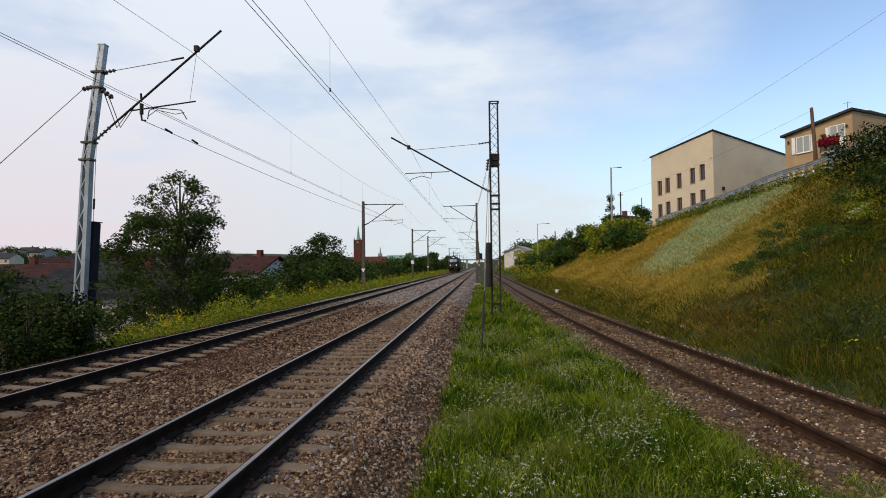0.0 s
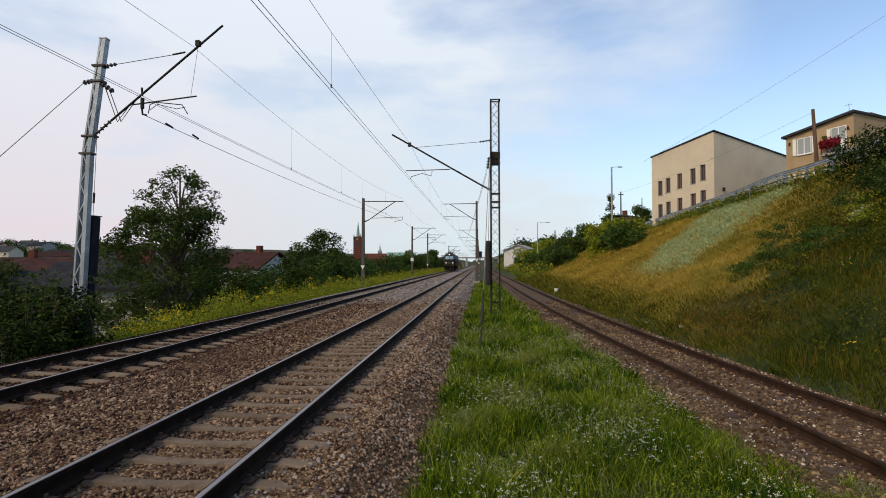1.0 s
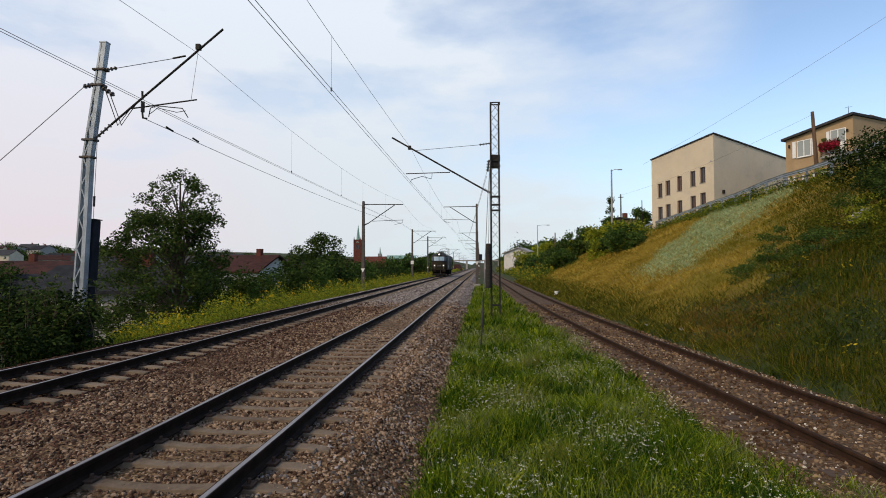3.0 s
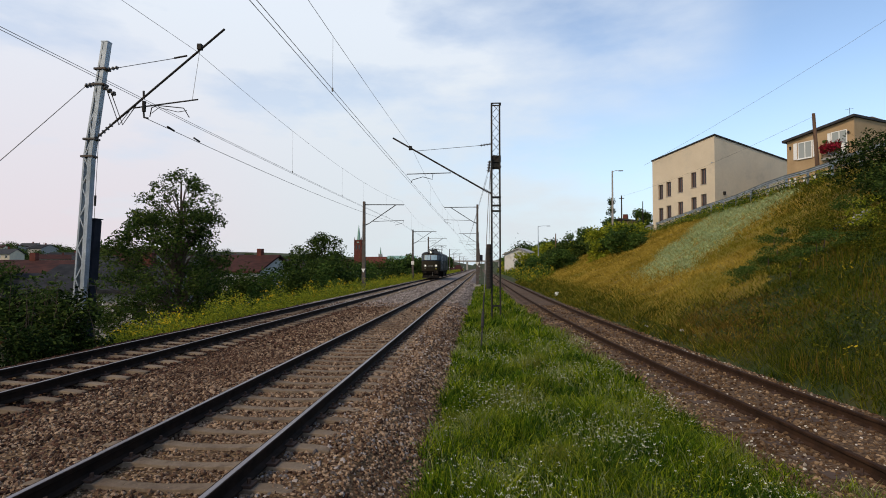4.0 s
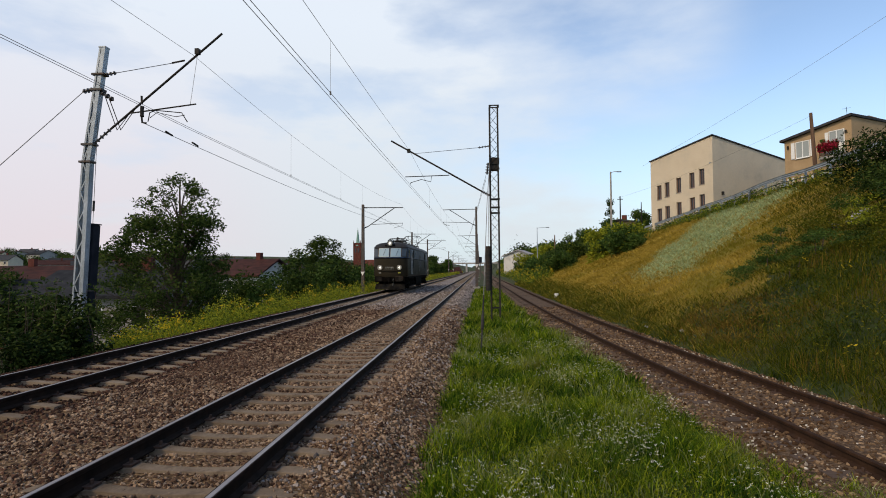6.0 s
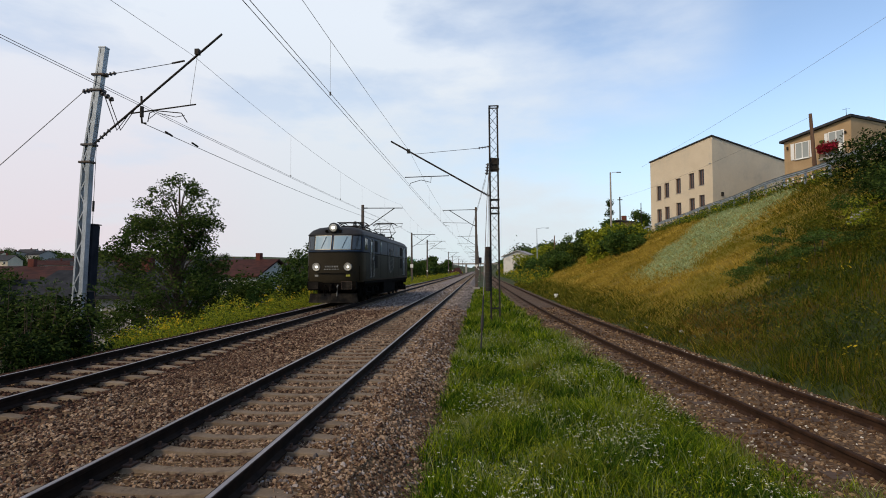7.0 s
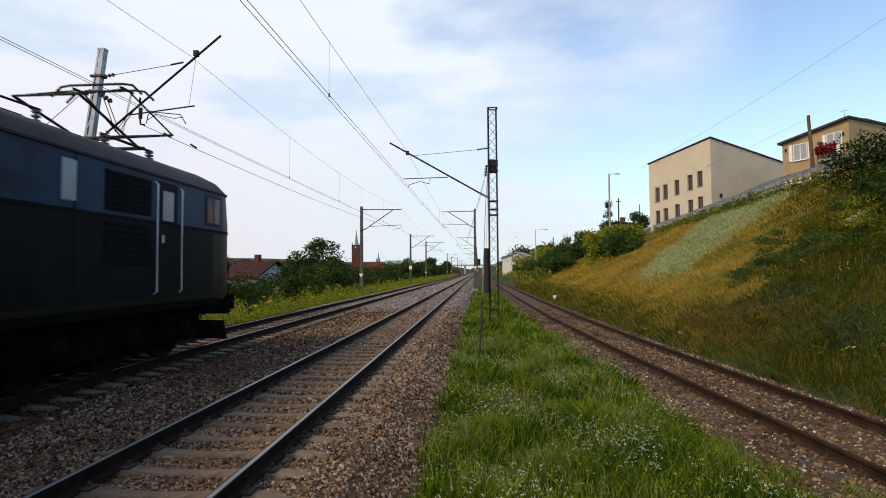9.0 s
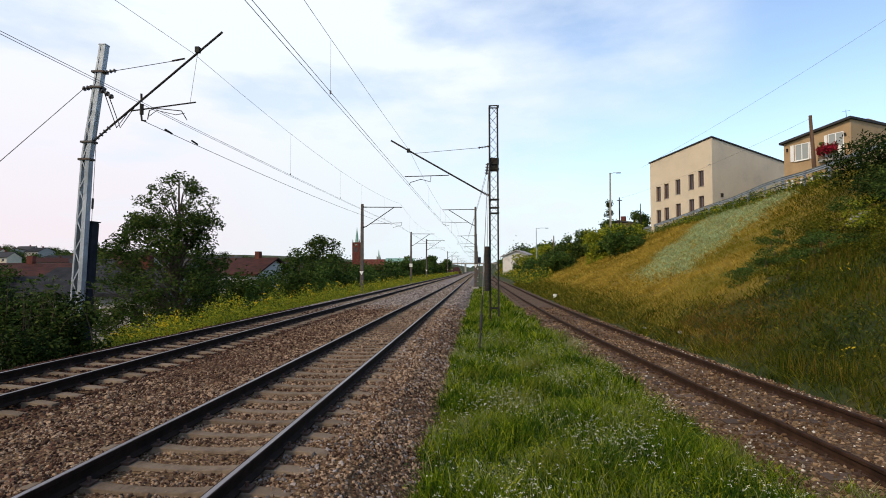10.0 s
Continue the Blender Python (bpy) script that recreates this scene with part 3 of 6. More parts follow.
# the dark lattice mast on the grass strip
def lattice_mast():
    bx, by, bz = 0.68, 24.2, -0.66
    t = thing("catenary_mast", "dark steel lattice catenary mast standing in the grass", "catenary mast", pose(bx, by, bz), group="catenary masts")
    o = Vector((bx, by, bz))
    top = Vector((0.66, 24.2, 9.22)) - o
    br = Mesh()
    corner, n = lattice(br, (0, 0, 0.6), top, 0.38, 0.36, 0.44, 0.03, 0.8)
    part("lacing", br, M_dark_steel, t, "zigzag lacing bars")
    for i in range(4):
        a, b = corner(0, i), corner(n, i)
        part("leg", Mesh().beam(a - (b - a).normalized() * 1.3, b, 0.055), M_dark_steel, t, "angle iron leg")
    for z in (0.75, 5.0, 5.25, 5.62, 7.0, 9.85):
        hw = 0.21
        m = Mesh()
        for sx in (-1, 1):
            m.beam((sx * hw, -0.17, z), (sx * hw, 0.17, z), 0.03, 0.05)
            m.beam((-hw, sx * 0.17, z), (hw, sx * 0.17, z), 0.03, 0.05)
        part("cross_band", m, M_dark_steel, t)
    L3 = lambda x, z, y=0.0: Vector((x, 24.2 + y, z)) - o
    arm = part("cantilever_arm", Mesh().tube([L3(0.1, 5.33), L3(-4.02, 7.72)], 0.038, 10), M_dark_steel, t, "dark sloping tube arm", smooth=True)
    insulator(L3(0.46, 5.14), L3(0.1, 5.33), arm, 0.07, 5)
    part("tie_rod", Mesh().tube([L3(-0.04, 7.32), L3(-2.95, 7.11)], 0.010, 6), M_dark_steel, t)
    insulator(L3(0.47, 7.39), L3(-0.04, 7.32), t, 0.055, 4)
    part("messenger_clamp", Mesh().box(*[v for p in zip(L3(-3.28, 7.16, -0.07), L3(-3.14, 7.33, 0.07)) for v in p]), M_dark_steel, t)
    part("registration_tube", Mesh().tube([L3(-1.36, 6.09), L3(-3.38, 6.05)], 0.02, 8), M_dark_steel, t, smooth=True)
    part("steady_arm", Mesh().tube([L3(-2.18, 6.05), L3(-2.2, 5.8), L3(-2.64, 5.92), L3(-3.12, 5.78), L3(-3.17, 5.66)], 0.015, 6), M_dark_steel, t)
    part("pulley", Mesh().lathe([(0.03, -0.05), (0.17, -0.04), (0.17, 0.04), (0.03, 0.05)], L3(0.62, 6.7), "y", 16), M_dark_steel, t, "tensioning pulley", smooth=True)
    part("pulley_bracket", Mesh().box(-0.24, 0.22, -0.1, 0.1, 7.2, 7.5).box(-0.2, 0.2, -0.05, 0.05, 6.9, 7.2), M_dark_steel, t, bevel=0.01)
    insulator(L3(0.40, 6.62), L3(0.34, 6.1), t, 0.09, 4)
    w = part("tension_weights", Mesh().lathe([(0.02, 0), (0.13, 0.01), (0.13, 1.97), (0.02, 1.98)], L3(0.36, 0.86, -0.28), "z", 14), M_dark_steel, t, "stack of dark cast tension weights", smooth=True)
    for k in range(11):
        part("weight_joint", Mesh().lathe([(0.11, -0.012), (0.137, -0.01), (0.137, 0.01), (0.11, 0.012)], L3(0.36, 1.03 + k * 0.165, -0.28), "z", 14), M_plough_iron, w)
    part("weight_rope", Mesh().tube([L3(0.36, 2.84, -0.28), L3(0.45, 6.7, -0.05)], 0.01, 5), M_wire, t)
    part("footing", Mesh().box(-0.4, 0.4, -0.35, 0.35, -0.5, 0.06), M_concrete_pole, t, "concrete footing", bevel=0.03)


lattice_mast()

# the anchor stay in front of it
stay = thing("anchor_stay", "steel anchor stay running down into the grass", "guy wire")
part("stay_rope", Mesh().tube([(0.46, 24.1, 6.6), (0.3, 21.5, 4.55), (0.1, 17.2, 0.98)], 0.012, 6), M_wire, stay)
part("stay_rod", Mesh().tube([(0.1, 17.2, 0.98), (-0.01, 14.88, -0.75)], 0.024, 8), M_dark_steel, stay, smooth=True)
part("turnbuckle", Mesh().tube([(0.065, 16.45, 0.42), (0.04, 15.95, 0.05)], 0.045, 8), M_dark_steel, stay, smooth=True)


def cantilever_mast(height, reach, mirror, mat, sign=None):
    """A slim mast with a level top tube, a sloping strut and a registration tube."""
    s = -1 if mirror else 1
    t = thing("catenary_mast", "slim grey-brown catenary mast with a level bracket arm", "catenary mast", group="catenary masts")
    m = Mesh().loft([[(-w, -w, z), (w, -w, z), (w, w, z), (-w, w, z)] for w, z in ((0.17, -1.2), (0.115, height))])
    part("mast", m, mat, t, bevel=0.02)
    part("top_tube", Mesh().tube([(s * 0.1, 0, height - 0.3), (s * (reach + 0.75), 0, height - 0.34)], 0.04, 8), M_dark_steel, t, smooth=True)
    part("strut", Mesh().tube([(s * 0.1, 0, height - 2.25), (s * 0.45, 0, height - 2.1), (s * reach, 0, height - 0.33)], 0.04, 8), M_dark_steel, t, smooth=True)
    part("registration_tube", Mesh().tube([(s * 0.85, 0, height - 1.9), (s * (reach + 0.75), 0, height - 1.8)], 0.025, 6), M_dark_steel, t)
    part("steady_arm", Mesh().tube([(s * (reach + 0.7), 0, height - 1.8), (s * (reach + 0.68), 0, height - 2.05), (s * (reach - 0.1), 0, height - 2.25)], 0.018, 6), M_dark_steel, t)
    insulator((s * 0.12, 0, height - 0.3), (s * 0.5, 0, height - 0.31), t, 0.07, 4)
    insulator((s * 0.12, 0, height - 2.22), (s * 0.42, 0, height - 2.1), t, 0.07, 4)
    part("footing", Mesh().box(-0.4, 0.4, -0.4, 0.4, -1.5, -0.25), M_concrete_pole, t, bevel=0.03)
    if sign == "triangle":
        part("sign", Mesh().loft([[(-0.23, y, 2.42), (0.23, y, 2.42), (0, y, 1.98)] for y in (-0.16, -0.14)]), M_white, t, "small white triangular plate")
    if sign == "square":
        part("sign", Mesh().box(-0.24, 0.24, -0.16, -0.14, 2.2, 2.75), M_white, t, "small white square plate")
    return t


a = cantilever_mast(8.0, 3.05, False, M_grey_steel)
a.matrix_basis = pose(-11.02, 50, 0)
part("sign", Mesh().loft([[(-0.2, y, 1.65), (0.2, y, 1.65), (0, y, 1.28)] for y in (-0.19, -0.165)]), M_white, a, "small white triangular plate")
b = cantilever_mast(7.85, 3.05, False, M_grey_steel, "square")
b.matrix_basis = pose(-10.95, 86, 0)
for y in (111, 186, 236, 300, 370):
    c = copy_thing(a, pose(-10.9 - (y > 200) * 1.0, y, 0.1))
d = cantilever_mast(9.25, 3.2, True, M_grey_steel, "triangle")
d.matrix_basis = pose(-0.42, 63.7, 0)
for y, x in ((109, -0.55), (160, -0.6), (215, -0.6), (280, -0.6), (350, -0.6)):
    copy_thing(d, pose(x, y, -0.3))


def catenary(label, x, supports, contact, messenger, ys_droppers):
    t = thing("overhead_line", label, "overhead wire", group="overhead wires")
    for off in (-0.05, 0.05):
        pts = []
        for (y0, x0), (y1, x1) in zip(supports, supports[1:]):
            pts += sag((x0 + off, y0, contact), (x1 + off, y1, contact), 0.06, 8)[:-1]
        part("contact_wire", Mesh().tube(pts, 0.0062, 5), M_wire, t)
    pts, spans = [], []
    for (y0, x0), (y1, x1) in zip(supports, supports[1:]):
        sp = sag((x0, y0, messenger), (x1, y1, messenger), 0.62 if y1 - y0 > 30 else 0.35, 14)
        spans.append(sp)
        pts += sp[:-1]
    part("messenger_wire", Mesh().tube(pts, 0.0056, 5), M_wire, t)
    for sp in spans[:4]:
        for k in ys_droppers:
            p = sp[k]
            part("dropper", Mesh().tube([p, (p.x, p.y, contact)], 0.004, 4).tube([(p.x, p.y, contact - 0.03), (p.x, p.y, contact + 0.05)], 0.02, 5), M_wire, t)
    return t


catenary("double contact wire and messenger wire above the main track", MAIN_X, [(-36, -3.36), (24.2, -3.16), (63.7, -2.75), (109, -3.15), (160, -2.8), (215, -3.1), (350, -2.95), (600, -2.95)], 5.64, 7.24, (3, 6, 8, 11))
catenary("double contact wire and messenger wire above the second track", FAR_X, [(-30, -7.4), (14.6, -8.15), (50, -7.4), (86, -7.9), (111, -7.4), (186, -7.8), (300, -7.66), (600, -7.66)], 5.84, 8.0, (3, 6, 8, 11))
fw = thing("feeder_wire", "anchored overhead wire with dark connectors", "overhead wire", group="overhead wires")
part("wire", Mesh().tube(sag((-9.62, 14.6, 6.08), (-8.1, 50, 6.0), 0.25, 14), 0.010, 5), M_wire, fw)
for u in (0.035, 0.075):
    p = Vector((-9.62, 14.6, 6.08)).lerp(Vector((-8.1, 50, 5.9)), u)
    part("connector", Mesh().tube([p - Vector((0, 0.18, -0.02)), p + Vector((0, 0.18, -0.02))], 0.03, 6), M_dark_steel, fw)
fw2 = thing("back_stay", "steel wire anchoring the galvanised mast towards the trackside", "guy wire")
part("wire", Mesh().tube(sag((-11.4, 14.6, 7.03), (-13.1, 7.35, -1.6), 0.03, 8), 0.011, 5), M_wire, fw2)
for dx, z0, z1 in ((0.0, 6.3, 5.66), (-0.06, 5.9, 5.75)):
    f3 = thing("anchored_wire", "contact wire rising sideways to the lattice mast", "overhead wire", group="overhead wires")
    part("wire", Mesh().tube(sag((0.36 + dx, 24.2, z0), (-3.1, 109, z1 + 0.2), 0.35, 16), 0.009, 5), M_wire, f3)
# ---------- locomotive ----------
M_loco_green = material("dull_olive_paint", [(0.0235, 0.0190, 0.0115), (0.0350, 0.0285, 0.0170)], 1.2, 0.5, fine=18, dirt=(0.0199, 0.0167, 0.0122), dirt_scale=1.2, spec=0.10)
M_loco_blue = material("slate_blue_paint", [(0.0120, 0.0300, 0.0640), (0.0220, 0.0480, 0.0940)], 1.0, 0.45, fine=18, dirt=(0.0144, 0.0204, 0.0304), dirt_scale=0.9, spec=0.12)
# green of the flanks, darkened to hold the shade on the unlit side
M_loco_shaded = material("shaded_green_paint", [(0.0052, 0.0078, 0.0072), (0.0091, 0.0130, 0.0117)], 1.0, 0.5, fine=18, dirt=(0.0052, 0.0046, 0.0039), dirt_scale=1.1, spec=0.06)
M_loco_roof = material("sooty_roof_paint", [(0.0190, 0.0185, 0.0190), (0.0360, 0.0350, 0.0355)], 1.5, 0.6, fine=20, dirt=(0.0200, 0.0175, 0.0160), dirt_scale=1.0, spec=0.15)
M_under = material("greasy_underframe", [(0.004, 0.0035, 0.003), (0.009, 0.008, 0.007)], 3, 0.9, fine=30, spec=0.08)
M_grille = material("black_louvre", [(0.006, 0.0065, 0.007), (0.011, 0.012, 0.012)], 3, 0.7, spec=0.15)
M_chrome = material("pale_handrail_paint", [(0.62, 0.64, 0.66), (0.75, 0.76, 0.78)], 4, 0.35)
M_lens = glow("lit_headlamp_lens", (1.0, 0.93, 0.80), 2.6)
M_reflector = material("dull_silver_reflector", [(0.34, 0.33, 0.29), (0.52, 0.50, 0.45)], 14, 0.3, metal=0.5)
M_cab_glass = glass("dim_cab_glass", (0.035, 0.045, 0.055), 0.08, 0.6)
M_bezel = material("aluminium_bezel", [(0.30, 0.28, 0.24), (0.40, 0.38, 0.33)], 6, 0.4, metal=0.3)
# pale blue base colour paints in part of the sky's reflection
M_glass = glass("sky_coloured_glass", (0.24, 0.34, 0.40), 0.06, 1.0)
M_yellow = material("yellow_plate", [(0.40, 0.38, 0.04), (0.5, 0.47, 0.06)], 8, 0.6)
M_faded = material("faded_white_paint", [(0.15, 0.15, 0.14), (0.28, 0.28, 0.26)], 5, 0.7, dirt=(0.06, 0.065, 0.06), dirt_scale=2.2)
M_plough = material("sooty_black_steel", [(0.010, 0.009, 0.008), (0.024, 0.021, 0.018)], 3, 0.8, spec=0.12, dirt=(0.035, 0.03, 0.024), dirt_scale=3)
M_wheel = material("oily_wheel_steel", [(0.012, 0.011, 0.010), (0.022, 0.019, 0.017)], 4, 0.75, spec=0.1)

W, WAIST, EAVE = 1.49, 2.80, 3.70


def end_y(x, z):
    """Distance of the rounded cab end from the middle of the locomotive, at a height."""
    u = max(0.0, 1 - (min(abs(x), W) / W) ** 2) ** (1 / 3)
    return 8.4 + 1.05 * u - 0.34 * max(0, z - WAIST) * u


def plan_ring(z, inset=0.0, n=15):
    """The outline of the body seen from above at a height, rounded at both ends."""
    xs = [(W - inset) * math.sin(math.pi / 2 * (2 * k / (n - 1) - 1)) for k in range(n)]
    front = [(x, -(end_y(x * W / (W - inset), z) - inset), z) for x in xs]
    return front + [(x, -y, z) for x, y, z in reversed(front)]


def end_patch(name, x0, x1, z0, z1, off, thick, mat, parent, end, label="", bevel=0.0):
    """A plate that follows the cab end."""
    m = Mesh()
    n = 5
    rows = []
    for o in (off, off - thick):
        for z in (z0, z1):
            rows.append([(x0 + (x1 - x0) * k / n, end * (end_y(x0 + (x1 - x0) * k / n, z) + o), z) for k in range(n + 1)])
    a, b, c, d = rows
    m.loft([[a[k], b[k], d[k], c[k]] for k in range(n + 1)])
    return part(name, m, mat, parent, label)


def electric_locomotive():
    t = thing("locomotive", "dark olive and slate electric locomotive with lit headlamps", "locomotive")
    # body shells
    low = Mesh().loft([plan_ring(1.18, 0.05), plan_ring(1.30), plan_ring(1.9), plan_ring(WAIST)])
    body = part("lower_body", low, M_loco_green, t, "dull olive lower body", smooth=True)
    up = Mesh().loft([plan_ring(WAIST + 0.004), plan_ring(3.2), plan_ring(EAVE)])
    upper = part("upper_body", up, M_loco_blue, t, "slate blue upper body", smooth=True)
    rf = Mesh().loft([plan_ring(EAVE + 0.003, -0.025), plan_ring(3.77, 0.02), plan_ring(3.96, 0.16), plan_ring(4.11, 0.42), plan_ring(4.19, 0.8), plan_ring(4.22, 1.2)])
    roof = part("roof", rf, M_loco_roof, t, "sooty rounded roof", smooth=True)
    part("waist_strip", Mesh().loft([plan_ring(WAIST - 0.05, -0.012), plan_ring(WAIST + 0.01, -0.012)]), M_grille, t, "black waist strip", smooth=True)
    part("gutter", Mesh().loft([plan_ring(EAVE - 0.02, -0.03), plan_ring(EAVE + 0.02, -0.03)]), M_loco_roof, t, smooth=True)
    # side skins: green below the waist, between the cabs, with the flank's shade painted in
    for s in (-1, 1):
        part("side_skin", Mesh().box(s * (W - 0.02), s * (W + 0.004), -8.0, 8.0, 1.32, WAIST - 0.06), M_loco_shaded, t, "green side panel, its shade put into the paint")
        part("sill", Mesh().box(s * (W - 0.06), s * (W - 0.005), -8.3, 8.3, 1.08, 1.22), M_under, t)
    for e in (-1, 1):
        # windscreens
        for s in (-1, 1):
            x0, x1 = sorted((s * 0.08, s * 0.94))
            fr = end_patch("windscreen_frame", x0 - 0.05, x1 + 0.05, 2.87, 3.68, 0.012, 0.04, M_loco_roof, t, e, "dark rubber windscreen frame")
            end_patch("windscreen_rim", x0 - 0.018, x1 + 0.018, 2.902, 3.648, 0.017, 0.03, M_bezel, fr, e, "thin pale rim round the windscreen")
            end_patch("windscreen", x0, x1, 2.92, 3.63, 0.022, 0.03, M_glass, fr, e, "windscreen with sky reflection put into its colour")
            wx = s * 0.55
            part("wiper", Mesh().tube([(wx + 0.2, e * (end_y(wx + 0.2, 3.6) + 0.05), 3.58), (wx - 0.02, e * (end_y(wx, 3.0) + 0.05), 2.98)], 0.011, 5), M_grille, fr)
            # headlamps
            y = end_y(s * 0.83, 2.0)
            hl = part("headlamp", Mesh().lathe([(0.13, -0.06), (0.2, -0.05), (0.215, 0.06), (0.19, 0.10), (0.15, 0.085)] if e > 0 else [(0.15, -0.085), (0.19, -0.10), (0.215, -0.06), (0.2, 0.05), (0.13, 0.06)], (s * 0.83, e * y, 2.0), "y", 24), M_bezel, t, "round headlamp with a pale bezel", smooth=True)
            part("reflector", Mesh().lathe([(0.02, 0), (0.148, 0.01), (0.148, 0.02), (0.02, 0.022)], (s * 0.83, e * (y + 0.072) - (0.0 if e > 0 else 0.022), 2.0), "y", 20), M_reflector, hl, "dull silver reflector", smooth=True)
            part("lens", Mesh().lathe([(0.01, 0), (0.060, 0.01), (0.060, 0.02), (0.01, 0.03)], (s * 0.83 + 0.02, e * (y + 0.094) - (0.0 if e > 0 else 0.03), 2.0), "y", 18), M_lens if e < 0 else M_glass, hl, "lit white lens" if e < 0 else "unlit lens", smooth=True)
            # marker lamps and plates under the headlamps
            end_patch("marker_lamp", s * 0.83 - 0.1, s * 0.83 + 0.1, 1.50, 1.60, 0.02, 0.05, M_yellow if s * e < 0 else M_faded, t, e, "yellow plate" if s * e < 0 else "pale plate")
            # buffers
            bf = part("buffer", Mesh().lathe([(0.09, 0), (0.11, 0.02), (0.11, 0.34), (0.07, 0.36)], (s * 0.875, e * 9.4 - (0.36 if e < 0 else 0), 1.06), "y", 14), M_under, t, "buffer with a rectangular grey head", smooth=True)
            part("buffer_head", Mesh().box(s * 0.875 - 0.28, s * 0.875 + 0.28, min(e * 9.76, e * 9.82), max(e * 9.76, e * 9.82), 0.86, 1.26), M_plough, bf, bevel=0.015)
            # edge frame: paler steel on one buffer paints in the light it catches
            rim = Mesh()
            bx, ya, yb = s * 0.875, *sorted((e * 9.822, e * 9.828))
            rim.box(bx - 0.28, bx + 0.28, ya, yb, 1.243, 1.258).box(bx - 0.28, bx + 0.28, ya, yb, 0.862, 0.877).box(bx - 0.28, bx - 0.265, ya, yb, 0.877, 1.243).box(bx + 0.265, bx + 0.28, ya, yb, 0.877, 1.243)
            part("buffer_rim", rim, M_grey_steel if s * e < 0 else M_under, bf, "edge of the buffer head, light on one side painted in")
            part("brake_hose", Mesh().tube([(s * 0.32, e * 9.4, 1.05), (s * 0.33, e * 9.62, 0.98), (s * 0.35, e * 9.65, 0.7), (s * 0.3, e * 9.58, 0.5)], 0.03, 7), M_faded if s > 0 else M_under, t, smooth=True)
        # top lamp in its housing
        hs = part("top_lamp", Mesh().lathe([(0.2, 0), (0.27, 0.05), (0.27, 0.4), (0.24, 0.46), (0.2, 0.44)] if e > 0 else [(0.2, -0.44), (0.24, -0.46), (0.27, -0.4), (0.27, -0.05), (0.2, 0)], (0, e * 8.72, 4.06), "y", 24), M_loco_roof, t, "round top headlamp in a dark housing", smooth=True)
        part("reflector", Mesh().lathe([(0.02, 0), (0.20, 0.01), (0.20, 0.02), (0.02, 0.022)], (0, e * 9.165 - (0 if e > 0 else 0.022), 4.06), "y", 22), M_reflector, hs, "pale ribbed lamp glass", smooth=True)
        part("lens", Mesh().lathe([(0.01, 0), (0.085, 0.01), (0.085, 0.02), (0.01, 0.03)], (0, e * 9.187 - (0 if e > 0 else 0.03), 4.06), "y", 22), M_lens if e < 0 else M_glass, hs, smooth=True)
        for s in (-1, 1):
            part("horn", Mesh().lathe([(0.03, 0), (0.04, 0.2), (0.085, 0.3)] if e > 0 else [(0.085, -0.3), (0.04, -0.2), (0.03, 0)], (s * 0.36, e * 8.80, 3.88), "y", 12), M_under, t, smooth=True)
        # writing on the end: unreadable rows as bars
        for z, w, h in ((2.02, 0.36, 0.085), (1.88, 0.42, 0.05)):
            for k in range(6):
                x0 = -w + k * w / 3
                end_patch("number_bar", x0, x0 + w / 3 * 0.75, z - h / 2, z + h / 2, 0.008, 0.01, M_faded, t, e, "faded number bar" if k == 0 else "")
        part("grab_rail", Mesh().tube([(-0.75, e * (end_y(0.75, 1.66) + 0.07), 1.68), (0, e * (end_y(0, 1.66) + 0.07), 1.68), (0.75, e * (end_y(0.75, 1.66) + 0.07), 1.68)], 0.022, 6), M_grille, t, "black grab rail", smooth=True)
        # buffer beam, coupling, plough
        part("buffer_beam", Mesh().box(-1.28, 1.28, min(e * 9.12, e * 9.36), max(e * 9.12, e * 9.36), 0.78, 1.24), M_under, t, "black buffer beam", bevel=0.02)
        part("coupling", Mesh().box(-0.07, 0.07, min(e * 9.3, e * 9.7), max(e * 9.3, e * 9.7), 0.98, 1.12).tube([(0, e * 9.68, 1.05), (0, e * 9.74, 0.75), (0, e * 9.7, 0.55)], 0.04, 6), M_under, t)
        pl = Mesh().loft([[(-1.3, e * 9.15, 0.14), (0, e * 9.52, 0.14), (1.3, e * 9.15, 0.14), (1.3, e * 9.12, 0.14), (0, e * 9.49, 0.14), (-1.3, e * 9.12, 0.14)], [(-1.25, e * 9.08, 0.62), (0, e * 9.35, 0.62), (1.25, e * 9.08, 0.62), (1.25, e * 9.05, 0.62), (0, e * 9.32, 0.62), (-1.25, e * 9.05, 0.62)]])
        part("plough", pl, M_plough, t, "dull rail plough")
        for s in (-1, 1):
            part("cab_step", Mesh().box(s * 1.2, s * 1.42, min(e * 6.2, e * 6.8), max(e * 6.2, e * 6.8), 0.55, 0.6).box(s * 1.2, s * 1.42, min(e * 6.2, e * 6.8), max(e * 6.2, e * 6.8), 0.85, 0.9), M_under, t)
            # doors, grilles and cab windows on each flank
            X = lambda d: (min(s * (W - 0.02), s * (W + d)), max(s * (W - 0.02), s * (W + d)))
            rear = 0.36 if e > 0 else 0.0
            Yr = lambda a, b: (min(e * a, e * b), max(e * a, e * b))
            dr = part("door", Mesh().box(*X(0.012), *Yr(6.19 - rear, 6.86 - rear), 1.35, 3.60), M_loco_shaded, t, "green cab door, its shade put into the paint", bevel=0.01)
            part("door_window", Mesh().box(*X(0.022), *Yr(6.32 - rear, 6.72 - rear), 2.82, 3.45), M_glass, dr, "door window with rounded corners", bevel=0.02)
            part("door_handle", Mesh().tube([(s * (W + 0.05), e * (6.30 - rear), 2.4), (s * (W + 0.05), e * (6.30 - rear), 2.55)], 0.018, 6), M_chrome, dr)
